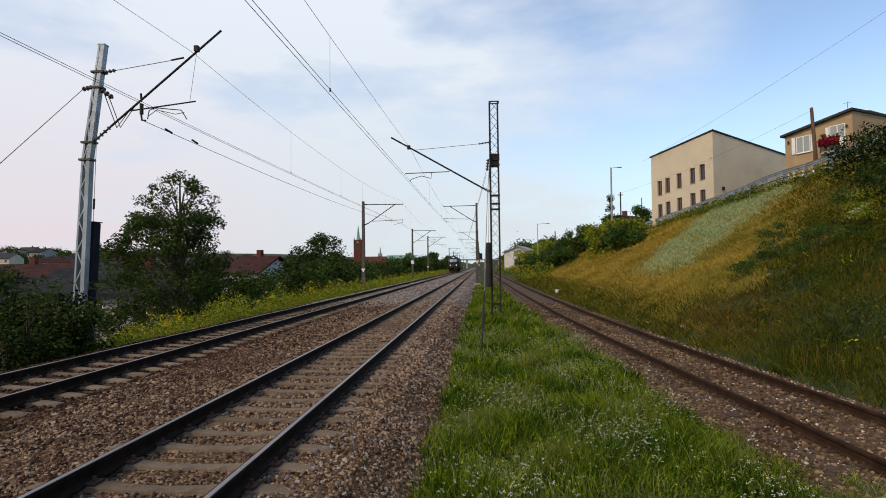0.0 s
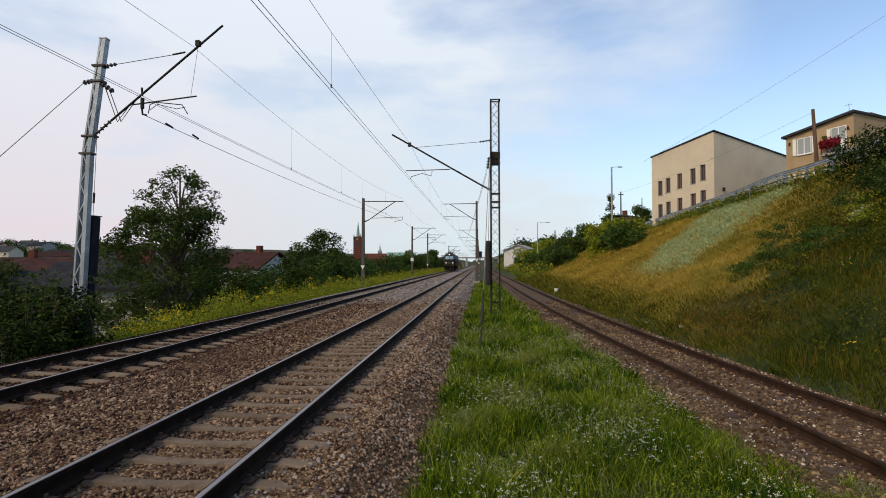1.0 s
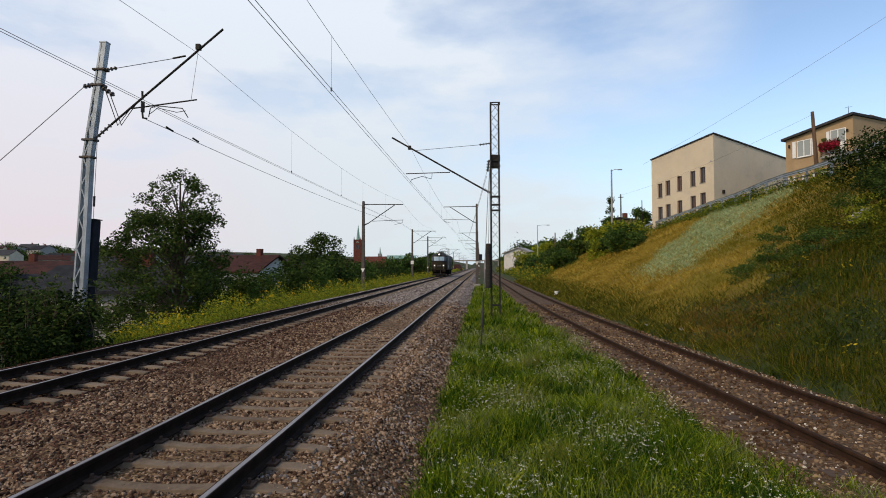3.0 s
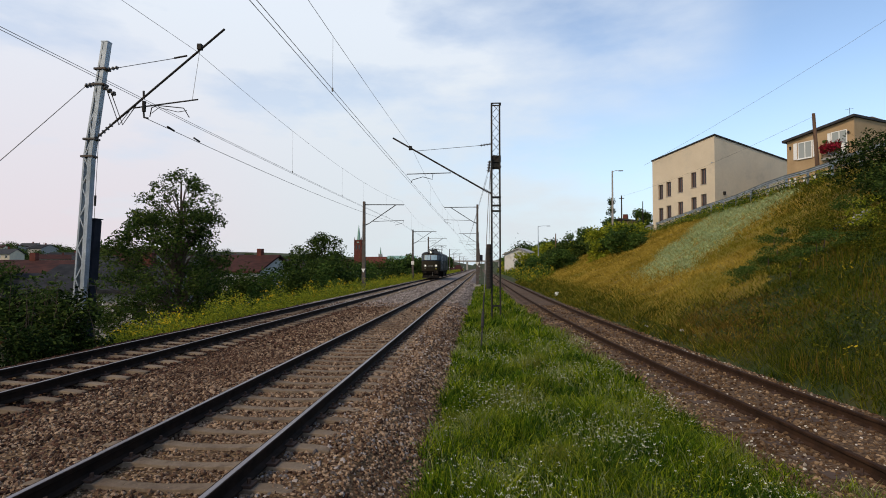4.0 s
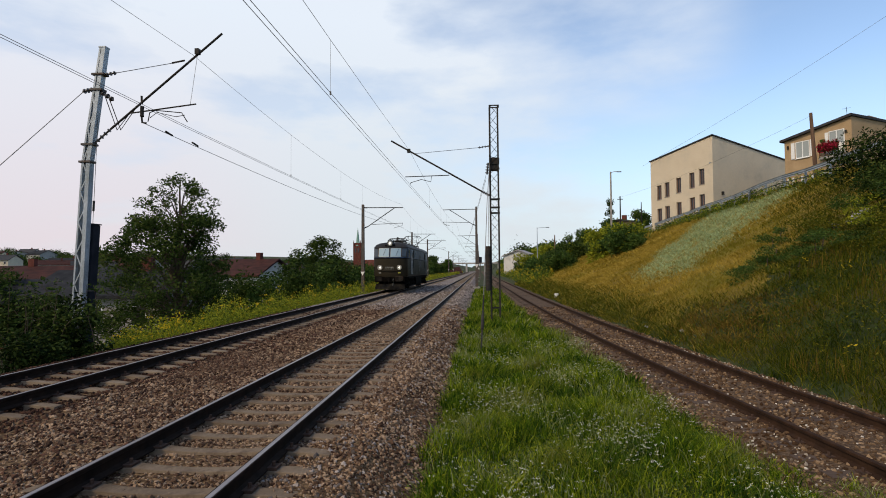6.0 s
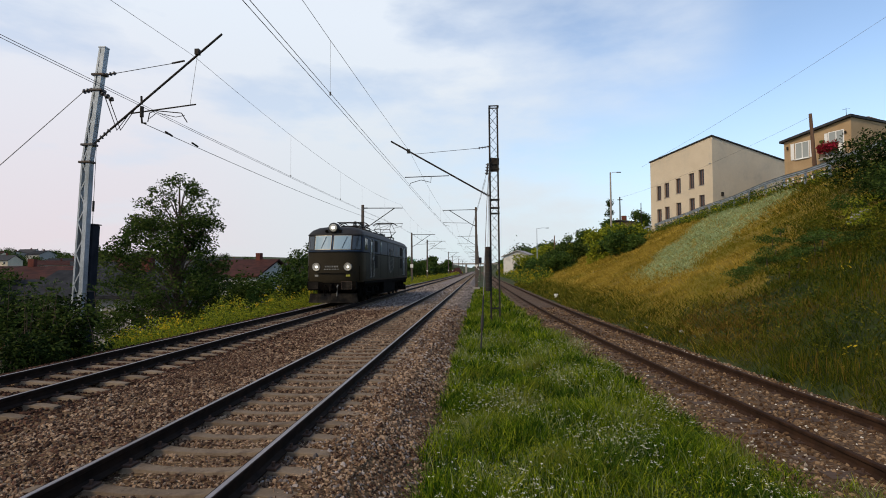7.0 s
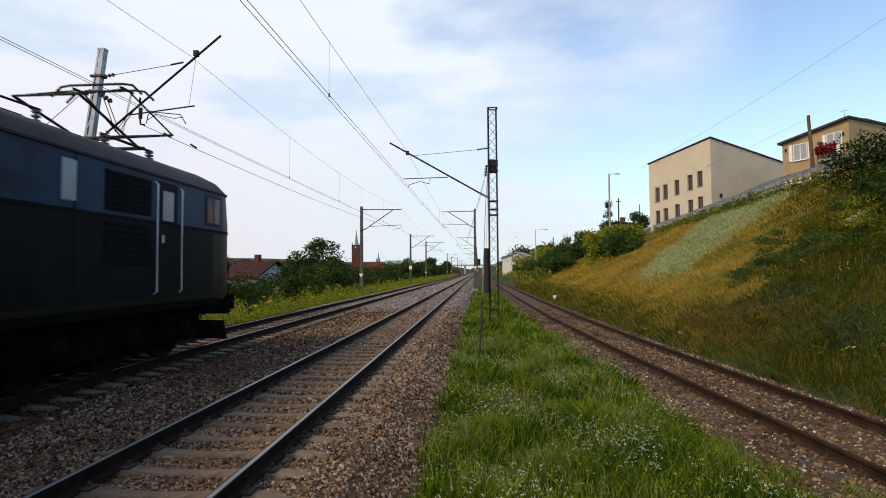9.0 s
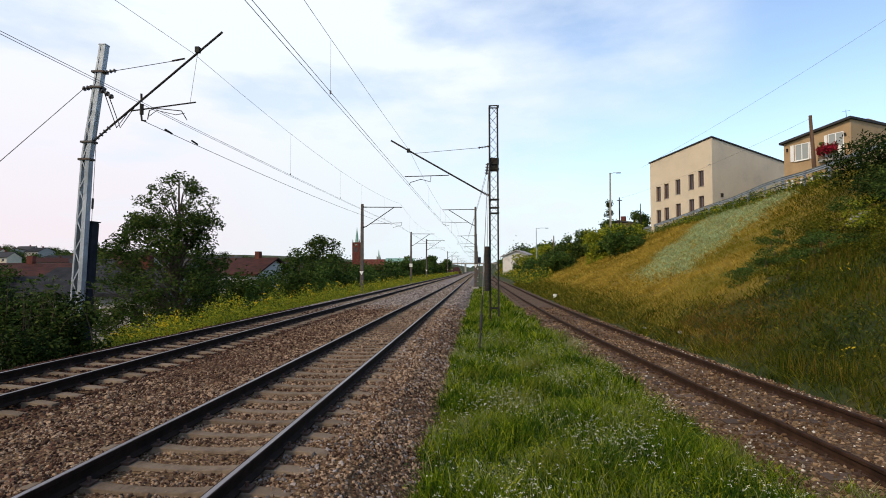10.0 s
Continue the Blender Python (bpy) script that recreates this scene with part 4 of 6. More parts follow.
            for yy in (6.10 - rear, 6.95 - rear):
                part("handrail", Mesh().tube([(s * (W + 0.01), e * yy, 1.42), (s * (W + 0.06), e * yy, 1.46), (s * (W + 0.06), e * yy, 3.52), (s * (W + 0.01), e * yy, 3.56)], 0.018, 8), M_chrome, t, "pale vertical handrail", smooth=True)
            for z0, z1 in ((2.88, 3.56), (1.95, 2.70)):
                g = part("grille", Mesh().box(*X(0.010), *Yr(4.72 - rear, 5.98 - rear), z0, z1), M_grille, t, "black louvred air grille")
                for k in range(7):
                    zz = z0 + 0.05 + (z1 - z0 - 0.1) * k / 6
                    part("louvre", Mesh().box(*X(0.022), *Yr(4.75 - rear, 5.95 - rear), zz - 0.012, zz + 0.012), M_grille, g)
            cw = part("cab_window_frame", Mesh().box(*X(0.008), *Yr(7.62, 8.34), 2.88, 3.60), M_loco_roof, t, "dark cab window frame", bevel=0.008)
            part("cab_window", Mesh().box(*X(0.016), *Yr(7.70, 8.27), 2.95, 3.54), M_cab_glass, cw, "dark sliding cab window")
            part("window_bar", Mesh().box(*X(0.022), *Yr(7.965, 7.995), 2.95, 3.54), M_loco_roof, cw)
            cx0, cx1 = sorted((s * 1.02, s * 1.40))
            ck = end_patch("corner_window_frame", cx0 - 0.03, cx1 + 0.03, 2.87, 3.66, 0.006, 0.03, M_loco_roof, t, e, "dark corner window frame")
            end_patch("corner_window", cx0, cx1, 2.92, 3.61, 0.014, 0.03, M_cab_glass, ck, e, "dim corner window")
            part("corner_handrail", Mesh().tube([(s * 1.36, e * (end_y(1.36, 1.3) + 0.01), 1.30), (s * 1.37, e * (end_y(1.36, 1.3) + 0.07), 1.34), (s * 1.37, e * (end_y(1.36, 1.3) + 0.07), 2.0), (s * 1.36, e * (end_y(1.36, 1.3) + 0.01), 2.04)], 0.018, 6), M_under, t, "thin black corner handrail", smooth=True)
            part("side_window", Mesh().box(*X(0.012), *Yr(3.42, 3.72), 2.92, 3.56), M_glass, t, "narrow engine-room window", bevel=0.01)
    for s in (-1, 1):
        part("side_window", Mesh().box(min(s * 1.47, s * (W + 0.012)), max(s * 1.47, s * (W + 0.012)), -0.45, 0.12, 2.80, 3.28), M_loco_roof, t, "square body hatch", bevel=0.02)
        for y in (-3.7, -1.2, 1.2, 3.7):
            part("panel_seam", Mesh().box(min(s * 1.47, s * (W + 0.009)), max(s * 1.47, s * (W + 0.009)), y - 0.012, y + 0.012, 1.34, 3.66), M_loco_shaded, t)
        # faded globe emblem: two broad crescents, a thin ring and a grid of lines
        x0, x1 = s * (W + 0.0045), s * (W + 0.011)
        ec, ez = 0.35, 2.5

        def arc(ry, rz, w0, w1, a0, a1, name, label, n=28, cy=0.0, x0=x0, x1=x1, ec=ec, ez=ez):
            m = Mesh()
            rings = []
            for k in range(n + 1):
                u = k / n
                a = a0 + (a1 - a0) * u
                w = w0 + (w1 - w0) * math.sin(math.pi * u)
                rings.append([(x, ec + cy + (ry + d) * math.cos(a), ez + (rz + d) * math.sin(a)) for x, d in ((x0, 0), (x0, w), (x1, w), (x1, 0))])
            m.loft(rings)
            part(name, m, M_faded, t, label)
        arc(0.92, 0.86, 0.01, 0.17, radians(130), radians(262), "emblem_crescent", "faded pale crescent")
        arc(0.92, 0.86, 0.01, 0.17, radians(-55), radians(78), "emblem_crescent", "faded pale crescent")
        arc(0.80, 0.76, 0.022, 0.022, 0.0, 2 * math.pi, "emblem_ring", "faded thin ring", 40)
        for ry in (0.22, 0.52):
            arc(ry, 0.75, 0.014, 0.014, 0.0, 2 * math.pi, "emblem_line", "", 32)
        for dz in (-0.36, 0.0, 0.36):
            half = 0.78 * math.sqrt(1 - (dz / 0.76) ** 2)
            part("emblem_line", Mesh().beam((s * (W + 0.007), ec - half, ez + dz - 0.12), (s * (W + 0.007), ec + half, ez + dz + 0.12), 0.007, 0.016), M_faded, t)
        for k in range(4):
            part("number_bar", Mesh().box(min(s * 1.48, s * (W + 0.008)), max(s * 1.48, s * (W + 0.008)), -6.62 + k * 0.12 - 0.0, -6.62 + k * 0.12 + 0.085, 3.0, 3.16), M_faded, t)
    # underframe
    part("main_frame", Mesh().box(-1.2, 1.2, -9.1, 9.1, 0.85, 1.2), M_under, t, "black underframe")
    for s in (-1, 1):
        part("battery_box", Mesh().box(s * 0.7, s * 1.42, -2.3, 2.3, 0.36, 1.1), M_under, t, bevel=0.03)
        part("air_tank", Mesh().lathe([(0.05, 0), (0.22, 0.05), (0.22, 1.25), (0.05, 1.3)], (s * 1.1, 0.25, 0.72), "y", 14), M_under, t, smooth=True)
    sets = []
    for e in (-1, 1):
        bg = part("bogie", Mesh().box(-1.02, 1.02, e * 5.45 - 2.4, e * 5.45 + 2.4, 0.72, 0.98), M_under, t, "black three-axle bogie frame", bevel=0.03)
        for s in (-1, 1):
            part("bogie_side", Mesh().box(s * 1.0, s * 1.18, e * 5.45 - 2.6, e * 5.45 + 2.6, 0.34, 0.98), M_under, bg, bevel=0.06)
            for k in (-1.75, 0, 1.75):
                part("axle_box", Mesh().lathe([(0.1, 0), (0.2, 0.02), (0.2, 0.2), (0.12, 0.24)] if s > 0 else [(0.12, -0.24), (0.2, -0.2), (0.2, -0.02), (0.1, 0)], (s * 1.12, e * 5.45 + k, 0.625), "x", 14), M_under, bg, smooth=True)
                for q in (-0.42, 0.42):
                    part("spring", Mesh().lathe([(0.09, z * 0.05) if z % 2 else (0.065, z * 0.05) for z in range(8)], (s * 1.2, e * 5.45 + k + q, 0.55), "z", 10), M_under, bg, smooth=True)
        for k in (-1.75, 0, 1.75):
            ws = Mesh()
            ws.lathe([(0.09, -0.72), (0.09, 0.72)], (0, 0, 0), "x", 12)
            for s in (-1, 1):
                lo, hi = sorted((s * 0.69, s * 0.82))
                ws.lathe([(0.3, lo), (0.625, lo), (0.625, hi), (0.56, hi + 0.001), (0.54, (lo + hi) / 2 + s * 0.02), (0.25, (lo + hi) / 2 + s * 0.02), (0.2, hi)], (0, 0, 0), "x", 28)
                for j in range(6):
                    an = j * math.pi / 3
                    ws.tube([(s * 0.8, 0.36 * math.cos(an), 0.36 * math.sin(an)), (s * 0.83, 0.36 * math.cos(an), 0.36 * math.sin(an))], 0.05, 7)
            sets.append((part("wheelset", ws, M_wheel, t, "steel wheelset", smooth=True, at=pose(0, e * 5.45 + k, 0.631)), e * 5.45 + k))
    # roof gear
    for x in (-0.55, 0.55):
        part("roof_walkway", Mesh().box(x - 0.16, x + 0.16, -3.6, 3.6, 4.21, 4.25), M_loco_roof, t)
    for y, w, h, d in ((-2.2, 0.5, 0.22, 0.8), (0.4, 0.6, 0.18, 1.4), (2.4, 0.5, 0.26, 0.7)):
        part("roof_box", Mesh().box(-w, w, y - d, y + d, 4.16, 4.21 + h), M_loco_roof, t, bevel=0.04)
    part("bus_bar", Mesh().tube([(0.3, -4.4, 4.58), (0.3, -3.2, 4.56), (0.2, 0, 4.6), (0.3, 3.2, 4.56), (0.3, 4.4, 4.58)], 0.02, 6), M_dark_steel, t, smooth=True)
    for y in (-4.3, -3.2, -1.2, 1.2, 3.2, 4.3):
        insulator((0.3, y, 4.17), (0.3, y, 4.56), t, 0.07, 5)
    for y in (-2.1, -1.7, -1.3):
        part("resistor_coil", Mesh().lathe([(0.16, -0.3), (0.2, -0.28), (0.2, 0.28), (0.16, 0.3)], (-0.35, y, 4.48), "x", 12), M_dark_steel, t, smooth=True)
    part("roof_cable", Mesh().tube([(-0.35, -3.4, 4.56), (-0.36, -2.75, 4.96), (-0.35, -2.5, 4.96), (0.1, -1.9, 4.72), (0.3, -1.2, 4.6)], 0.028, 6), M_dark_steel, t, smooth=True)
    for y in (-2.75, -2.5):
        insulator((-0.35, y, 4.42), (-0.35, y, 4.95), t, 0.09, 6)
    for e, head, half in ((-1, 4.72, 1.35), (1, 5.62, 1.45)):
        pantograph(t, -4.6 if e < 0 else 6.3, head, half)
    return t, sets


def pantograph(t, y0, head, half):
    """A diamond pantograph: base frame, two lower and two upper arm pairs, and the collector head."""
    base_z = 4.46
    knee_z = base_z + 0.05 + (head - base_z) * 0.42
    pg = part("pantograph", Mesh().tube([(-0.55, y0 - 0.8, base_z), (-0.55, y0 + 0.8, base_z)], 0.03, 8).tube([(0.55, y0 - 0.8, base_z), (0.55, y0 + 0.8, base_z)], 0.03, 8).tube([(-0.6, y0 - 0.45, base_z), (0.6, y0 - 0.45, base_z)], 0.04, 8).tube([(-0.6, y0 + 0.45, base_z), (0.6, y0 + 0.45, base_z)], 0.04, 8), M_dark_steel, t, "raised diamond pantograph" if head > 5 else "lowered diamond pantograph", smooth=True)
    for sx in (-0.55, 0.55):
        for sy in (-0.7, 0.7):
            insulator((sx, y0 + sy, 4.12), (sx, y0 + sy, base_z), t, 0.085, 5)
    for sy in (-1, 1):
        low, upm = Mesh(), Mesh()
        for sx in (-1, 1):
            low.tube([(sx * 0.5, y0 - sy * 0.35, base_z + 0.03), (sx * 0.62, y0 + sy * half, knee_z)], 0.028, 7)
            upm.tube([(sx * 0.62, y0 + sy * half, knee_z), (sx * 0.5, y0 + sy * 0.12, head - 0.08)], 0.018, 6)
        low.tube([(-0.64, y0 + sy * half, knee_z), (0.64, y0 + sy * half, knee_z)], 0.022, 6)
        upm.tube([(-0.6, y0 + sy * half, knee_z), (0.5, y0 + sy * 0.14, head - 0.1)], 0.012, 5)
        part("lower_arm", low, M_dark_steel, pg, smooth=True)
        part("upper_arm", upm, M_dark_steel, pg, smooth=True)
        hd = Mesh().tube([(-0.95, y0 + sy * 0.2, head - 0.22), (-0.75, y0 + sy * 0.2, head - 0.03), (-0.55, y0 + sy * 0.2, head), (0.55, y0 + sy * 0.2, head), (0.75, y0 + sy * 0.2, head - 0.03), (0.95, y0 + sy * 0.2, head - 0.22)], 0.025, 7)
        part("collector_strip", hd, M_dark_steel, pg, "curved collector strip", smooth=True)
    part("head_frame", Mesh().beam((-0.5, y0 - 0.2, head - 0.06), (-0.5, y0 + 0.2, head - 0.06), 0.04).beam((0.5, y0 - 0.2, head - 0.06), (0.5, y0 + 0.2, head - 0.06), 0.04), M_dark_steel, pg)


loco, wheelsets = electric_locomotive()
# ---------- buildings ----------
M_render_beige = material("beige_render", [(0.55, 0.465, 0.345), (0.62, 0.53, 0.40)], 0.7, 0.9, bump=0.004, fine=30, dirt=(0.46, 0.40, 0.31), dirt_scale=0.35)
M_render_tan = material("tan_render", [(0.36, 0.25, 0.14), (0.42, 0.30, 0.175)], 0.8, 0.9, bump=0.004, fine=30, dirt=(0.30, 0.21, 0.12), dirt_scale=0.5)
M_render_grey = material("grey_render", [(0.26, 0.25, 0.24), (0.36, 0.35, 0.33)], 0.6, 0.9, bump=0.004, fine=20, dirt=(0.2, 0.19, 0.18))
M_render_white = material("whitewashed_render", [(0.55, 0.53, 0.5), (0.66, 0.64, 0.6)], 0.6, 0.9, fine=20, dirt=(0.42, 0.4, 0.37))
M_roof_dark = material("dark_roofing_felt", [(0.03, 0.03, 0.032), (0.055, 0.055, 0.058)], 2, 0.8)
M_roof_red = material("red_brown_tile", [(0.028, 0.011, 0.009), (0.062, 0.022, 0.016)], 1.0, 0.85, fine=12, stretch=(1, 1, 3))
M_brick = material("red_brick", [(0.075, 0.024, 0.018), (0.14, 0.045, 0.033)], 1.2, 0.9, fine=14)
M_copper = material("green_copper", [(0.16, 0.28, 0.23), (0.24, 0.38, 0.32)], 2, 0.7)
M_win_dark = glass("dark_window_glass", (0.03, 0.03, 0.035), 0.08, 0.5)
M_win_net = glass("net_curtained_glass", (0.30, 0.33, 0.32), 0.1, 0.5)
M_win_frame = material("brown_window_frame", [(0.14, 0.075, 0.05), (0.2, 0.11, 0.075)], 4, 0.6)
M_win_white = material("white_window_frame", [(0.72, 0.72, 0.7), (0.8, 0.8, 0.78)], 4, 0.5)
M_red_flower = material("crimson_petals", [(0.16, 0.008, 0.02), (0.30, 0.015, 0.035)], 6, 0.7, island=0.6)
M_timber_pole = material("brown_timber_pole", [(0.10, 0.06, 0.04), (0.17, 0.105, 0.07)], 3, 0.9, stretch=(1, 1, 0.2))
M_slate = material("dark_slate_roof", [(0.018, 0.019, 0.022), (0.035, 0.036, 0.04)], 1.5, 0.85, spec=0.15)
U, V2 = Vector((-0.447, 0.894, 0)), Vector((0.894, 0.447, 0))


def frame_of(origin, u):
    """A pose with x along a wall and -y out of it."""
    a = math.degrees(math.atan2(u.y, u.x))
    return pose(origin[0], origin[1], origin[2], 0, 0, a)


def window(parent, s, z, w, h, frame_mat, glass_mat, name="window", mullion=True, recess=0.02, side=1):
    """A framed window on the wall plane y=0 of its thing; side -1 or 1: which way is out."""
    fr = Mesh()
    o = side
    y0, y1 = sorted((0.03 * o, -0.05 * o))
    t = 0.07
    fr.box(s - w / 2, s + w / 2, y0, y1, z, z + t).box(s - w / 2, s + w / 2, y0, y1, z + h - t, z + h)
    fr.box(s - w / 2, s - w / 2 + t, y0, y1, z + t, z + h - t).box(s + w / 2 - t, s + w / 2, y0, y1, z + t, z + h - t)
    if mullion:
        fr.box(s - 0.04, s + 0.04, y0, y1, z + t, z + h - t)
    f = part(name, fr, frame_mat, parent)
    ya, yb = sorted((0.012 * o, -0.02 * o))
    part("pane", Mesh().box(s - w / 2 + t, s + w / 2 - t, ya, yb, z + t, z + h - t), glass_mat, f)
    ys, ye = sorted((0.0, 0.12 * o))
    part("sill", Mesh().box(s - w / 2 - 0.05, s + w / 2 + 0.05, ys, ye, z - 0.06, z), frame_mat, f)
    return f


def sloped_block(x0, x1, y0, y1, zb, top):
    """A block whose top follows the function top(x, y)."""
    m = Mesh()
    vs = [(x0, y0, zb), (x1, y0, zb), (x1, y1, zb), (x0, y1, zb)] + [(x, y, top(x, y)) for x, y in ((x0, y0), (x1, y0), (x1, y1), (x0, y1))]
    return m.add(vs, [(0, 3, 2, 1), (4, 5, 6, 7), (0, 1, 5, 4), (1, 2, 6, 5), (2, 3, 7, 6), (3, 0, 4, 7)])


def beige_building():
    t = thing("building", "two-storey beige rendered building with small brown windows on the bank", "building", frame_of((25.36, 60.0, 0), U))
    top = lambda x, y: 16.2 - 0.132 * x + 0.162 * y
    part("wall", sloped_block(0, 9.1, -18, -0.35, 5.5, top), M_render_beige, t, "beige rendered side wall")
    # street wall, built round its ten openings
    cols = (1.48, 2.83, 4.75, 6.51, 7.76)
    w, h = 0.74, 1.75
    rows = (7.75, 10.6)
    lean = lambda s: 0.15 * (4.7 - s)
    m = Mesh()
    edge = 0.0
    zt = lambda x, y: top(x, y)
    for s in cols:
        for a, b, z0, z1 in ((edge, s - w / 2, 5.5, None), (s - w / 2, s + w / 2, 5.5, rows[0] + lean(s)), (s - w / 2, s + w / 2, rows[0] + lean(s) + h, rows[1] + lean(s)), (s - w / 2, s + w / 2, rows[1] + lean(s) + h, None)):
            if z1 is None:
                m.add(sloped_block(a, b, -0.35, 0, z0, zt).v, sloped_block(0, 1, 0, 1, 0, lambda x, y: 1).f)
            else:
                m.box(a, b, -0.35, 0, z0, z1)
        edge = s + w / 2
    m.add(sloped_block(edge, 9.1, -0.35, 0, 5.5, zt).v, sloped_block(0, 1, 0, 1, 0, lambda x, y: 1).f)
    part("wall", m, M_render_beige, t, "beige rendered front wall with recessed windows")
    for s in cols:
        for r in rows:
            z = r + lean(s)
            f = part("window", Mesh().box(s - w / 2, s - w / 2 + 0.06, -0.25, -0.17, z, z + h).box(s + w / 2 - 0.06, s + w / 2, -0.25, -0.17, z, z + h).box(s - w / 2 + 0.06, s + w / 2 - 0.06, -0.25, -0.17, z + h - 0.07, z + h).box(s - w / 2 + 0.06, s + w / 2 - 0.06, -0.25, -0.17, z, z + 0.07).box(s - 0.03, s + 0.03, -0.25, -0.17, z + 0.07, z + h - 0.07), M_win_frame, t, "narrow brown-framed window")
            part("pane", Mesh().box(s - w / 2 + 0.05, s + w / 2 - 0.05, -0.23, -0.2, z + 0.05, z + h - 0.05), M_win_dark, f)
            part("sill", Mesh().box(s - w / 2 - 0.04, s + w / 2 + 0.04, -0.17, 0.05, z - 0.05, z), M_render_grey, f)
    m = Mesh()
    zz = lambda x, y: top(x, y) + 0.14
    a = sloped_block(-0.12, 9.22, -18.1, 0.12, 0, zz)
    for k in range(4):
        a.v[k] = (a.v[k][0], a.v[k][1], a.v[k + 4][2] - 0.12)
    part("roof", a, M_roof_dark, t, "thin dark roof edge")
    part("wall_lamp", Mesh().box(-0.2, 0.0, -1.45, -1.2, 9.75, 10.15), M_dark_steel, t, bevel=0.02)
    part("wall_bracket", Mesh().tube([(0.15, 0.02, 13.25), (0.15, 0.3, 13.3), (0.15, 0.32, 13.15)], 0.03, 6), M_galv, t)


beige_building()


def tan_house():
    t = thing("house", "tan rendered house with a dark flat roof and a flowered balcony", "house", frame_of((33.25, 50.0, 0), U))
    top = lambda x, y: 15.30 - 0.155 * x + 0.02 * y
    wall = part("wall", sloped_block(0, 6.2, -7, 0, 5.5, top), M_render_tan, t, "tan rendered walls")
    r = sloped_block(-0.15, 6.5, -7.2, 0.3, 0, lambda x, y: top(x, y) + 0.20)
    for k in range(4):
        r.v[k] = (r.v[k][0], r.v[k][1], r.v[k + 4][2] - 0.22)
    part("roof", r, M_roof_dark, t, "dark overhanging flat roof")
    gable = Mesh().loft([[(x, 0 - 0.02, 15.2), (x, -2.6, 15.62), (x, -5, 15.45), (x, -7, 14.8)] for x in (-0.02, 0.3)])
    part("gable_edge", gable, M_render_tan, t)
    w = window(t, 4.4, 12.40, 1.35, 1.62, M_win_white, M_win_net)
    for s in (-1, 1):
        part("shutter", Mesh().box(4.4 + s * 0.93 - 0.17, 4.4 + s * 0.93 + 0.17, 0.02, 0.07, 12.4, 14.02), M_win_white, w, "open white shutter")
    w = window(t, 1.28, 12.25, 1.35, 2.1, M_win_white, M_win_net, "balcony_door")
    part("shutter", Mesh().box(2.0, 2.28, 0.02, 0.07, 12.3, 14.3), M_win_white, w, "open white shutter")
    bal = part("balcony", Mesh().box(0.05, 2.45, 0, 0.75, 11.75, 11.98), M_render_grey, t, "concrete balcony with red flowers", bevel=0.02)
    for x in (0.1, 0.65, 1.25, 1.85, 2.4):
        part("railing_post", Mesh().beam((x, 0.7, 11.98), (x, 0.7, 12.95), 0.04), M_dark_steel, bal)
    for z in (12.25, 12.6, 12.95):
        part("railing_bar", Mesh().beam((0.07, 0.7, z), (2.43, 0.7, z), 0.035), M_dark_steel, bal)
    part("white_cloth", Mesh().loft([[(0.35 + 0.35 * k / 5, 0.76 + 0.03 * math.sin(k * 1.7), z) for k in range(6)] + [(0.35 + 0.35 * k / 5, 0.74 + 0.03 * math.sin(k * 1.7), z) for k in range(5, -1, -1)] for z in (12.2, 12.6, 13.0)]), M_white, bal, "white cloth over the railing")
    part("hanging_basket", Mesh().lathe([(0.05, 0), (0.2, 0.1), (0.22, 0.3), (0.05, 0.34)], (2.35, 0.3, 13.35), "z", 10), M_leaf2, t)
    part("wall_lamp", Mesh().box(0.4, 0.52, 0.0, 0.14, 13.9, 14.15).box(5.75, 5.87, 0, 0.14, 13.5, 13.8), M_dark_steel, t)
    part("aerial", Mesh().tube([(0.9, -1, 15.4), (0.95, -1, 16.5)], 0.02, 5).tube([(0.6, -1, 16.35), (1.3, -1, 16.4)], 0.012, 4), M_dark_steel, t)
    return t


tan_house()


def flower_box():
    rng = np.random.default_rng(5)
    t = thing("balcony_flowers", "crimson geraniums hanging over the balcony railing", "flowers", frame_of((33.25, 50.0, 0), U))
    n = 1500
    c = np.stack([rng.uniform(0.7, 2.45, n), rng.normal(0.8, 0.10, n), 12.95 + rng.normal(0, 0.2, n) - 0.15], -1)
    V, F = leaf_quads(rng, c, 0.10)
    bulk("petals", V, F, [M_red_flower], parent=t)
    V, F = leaf_quads(rng, c[:500] - np.array([0, 0.08, 0.05]), 0.12)
    bulk("foliage", V, F, [M_leaf2], parent=t)


def leaf_quads(rng, c, size, flat=0.0):
    """Randomly turned small quads at the places c. flat: how much they lie level."""
    n = len(c)
    a = rng.normal(size=(n, 3))
    b = rng.normal(size=(n, 3))
    if flat:
        a[:, 2] *= 1 - flat
        b[:, 2] *= 1 - flat
    a /= np.linalg.norm(a, axis=1, keepdims=True) + 1e-9
    b -= a * (a * b).sum(1, keepdims=True)
    b /= np.linalg.norm(b, axis=1, keepdims=True) + 1e-9
    s = (size * rng.uniform(0.6, 1.35, n))[:, None]
    V = np.stack([c - a * s, c - b * s * 0.45, c + a * s, c + b * s * 0.45], 1).reshape(-1, 3)
    return V, np.arange(4 * n).reshape(n, 4)


flower_box()


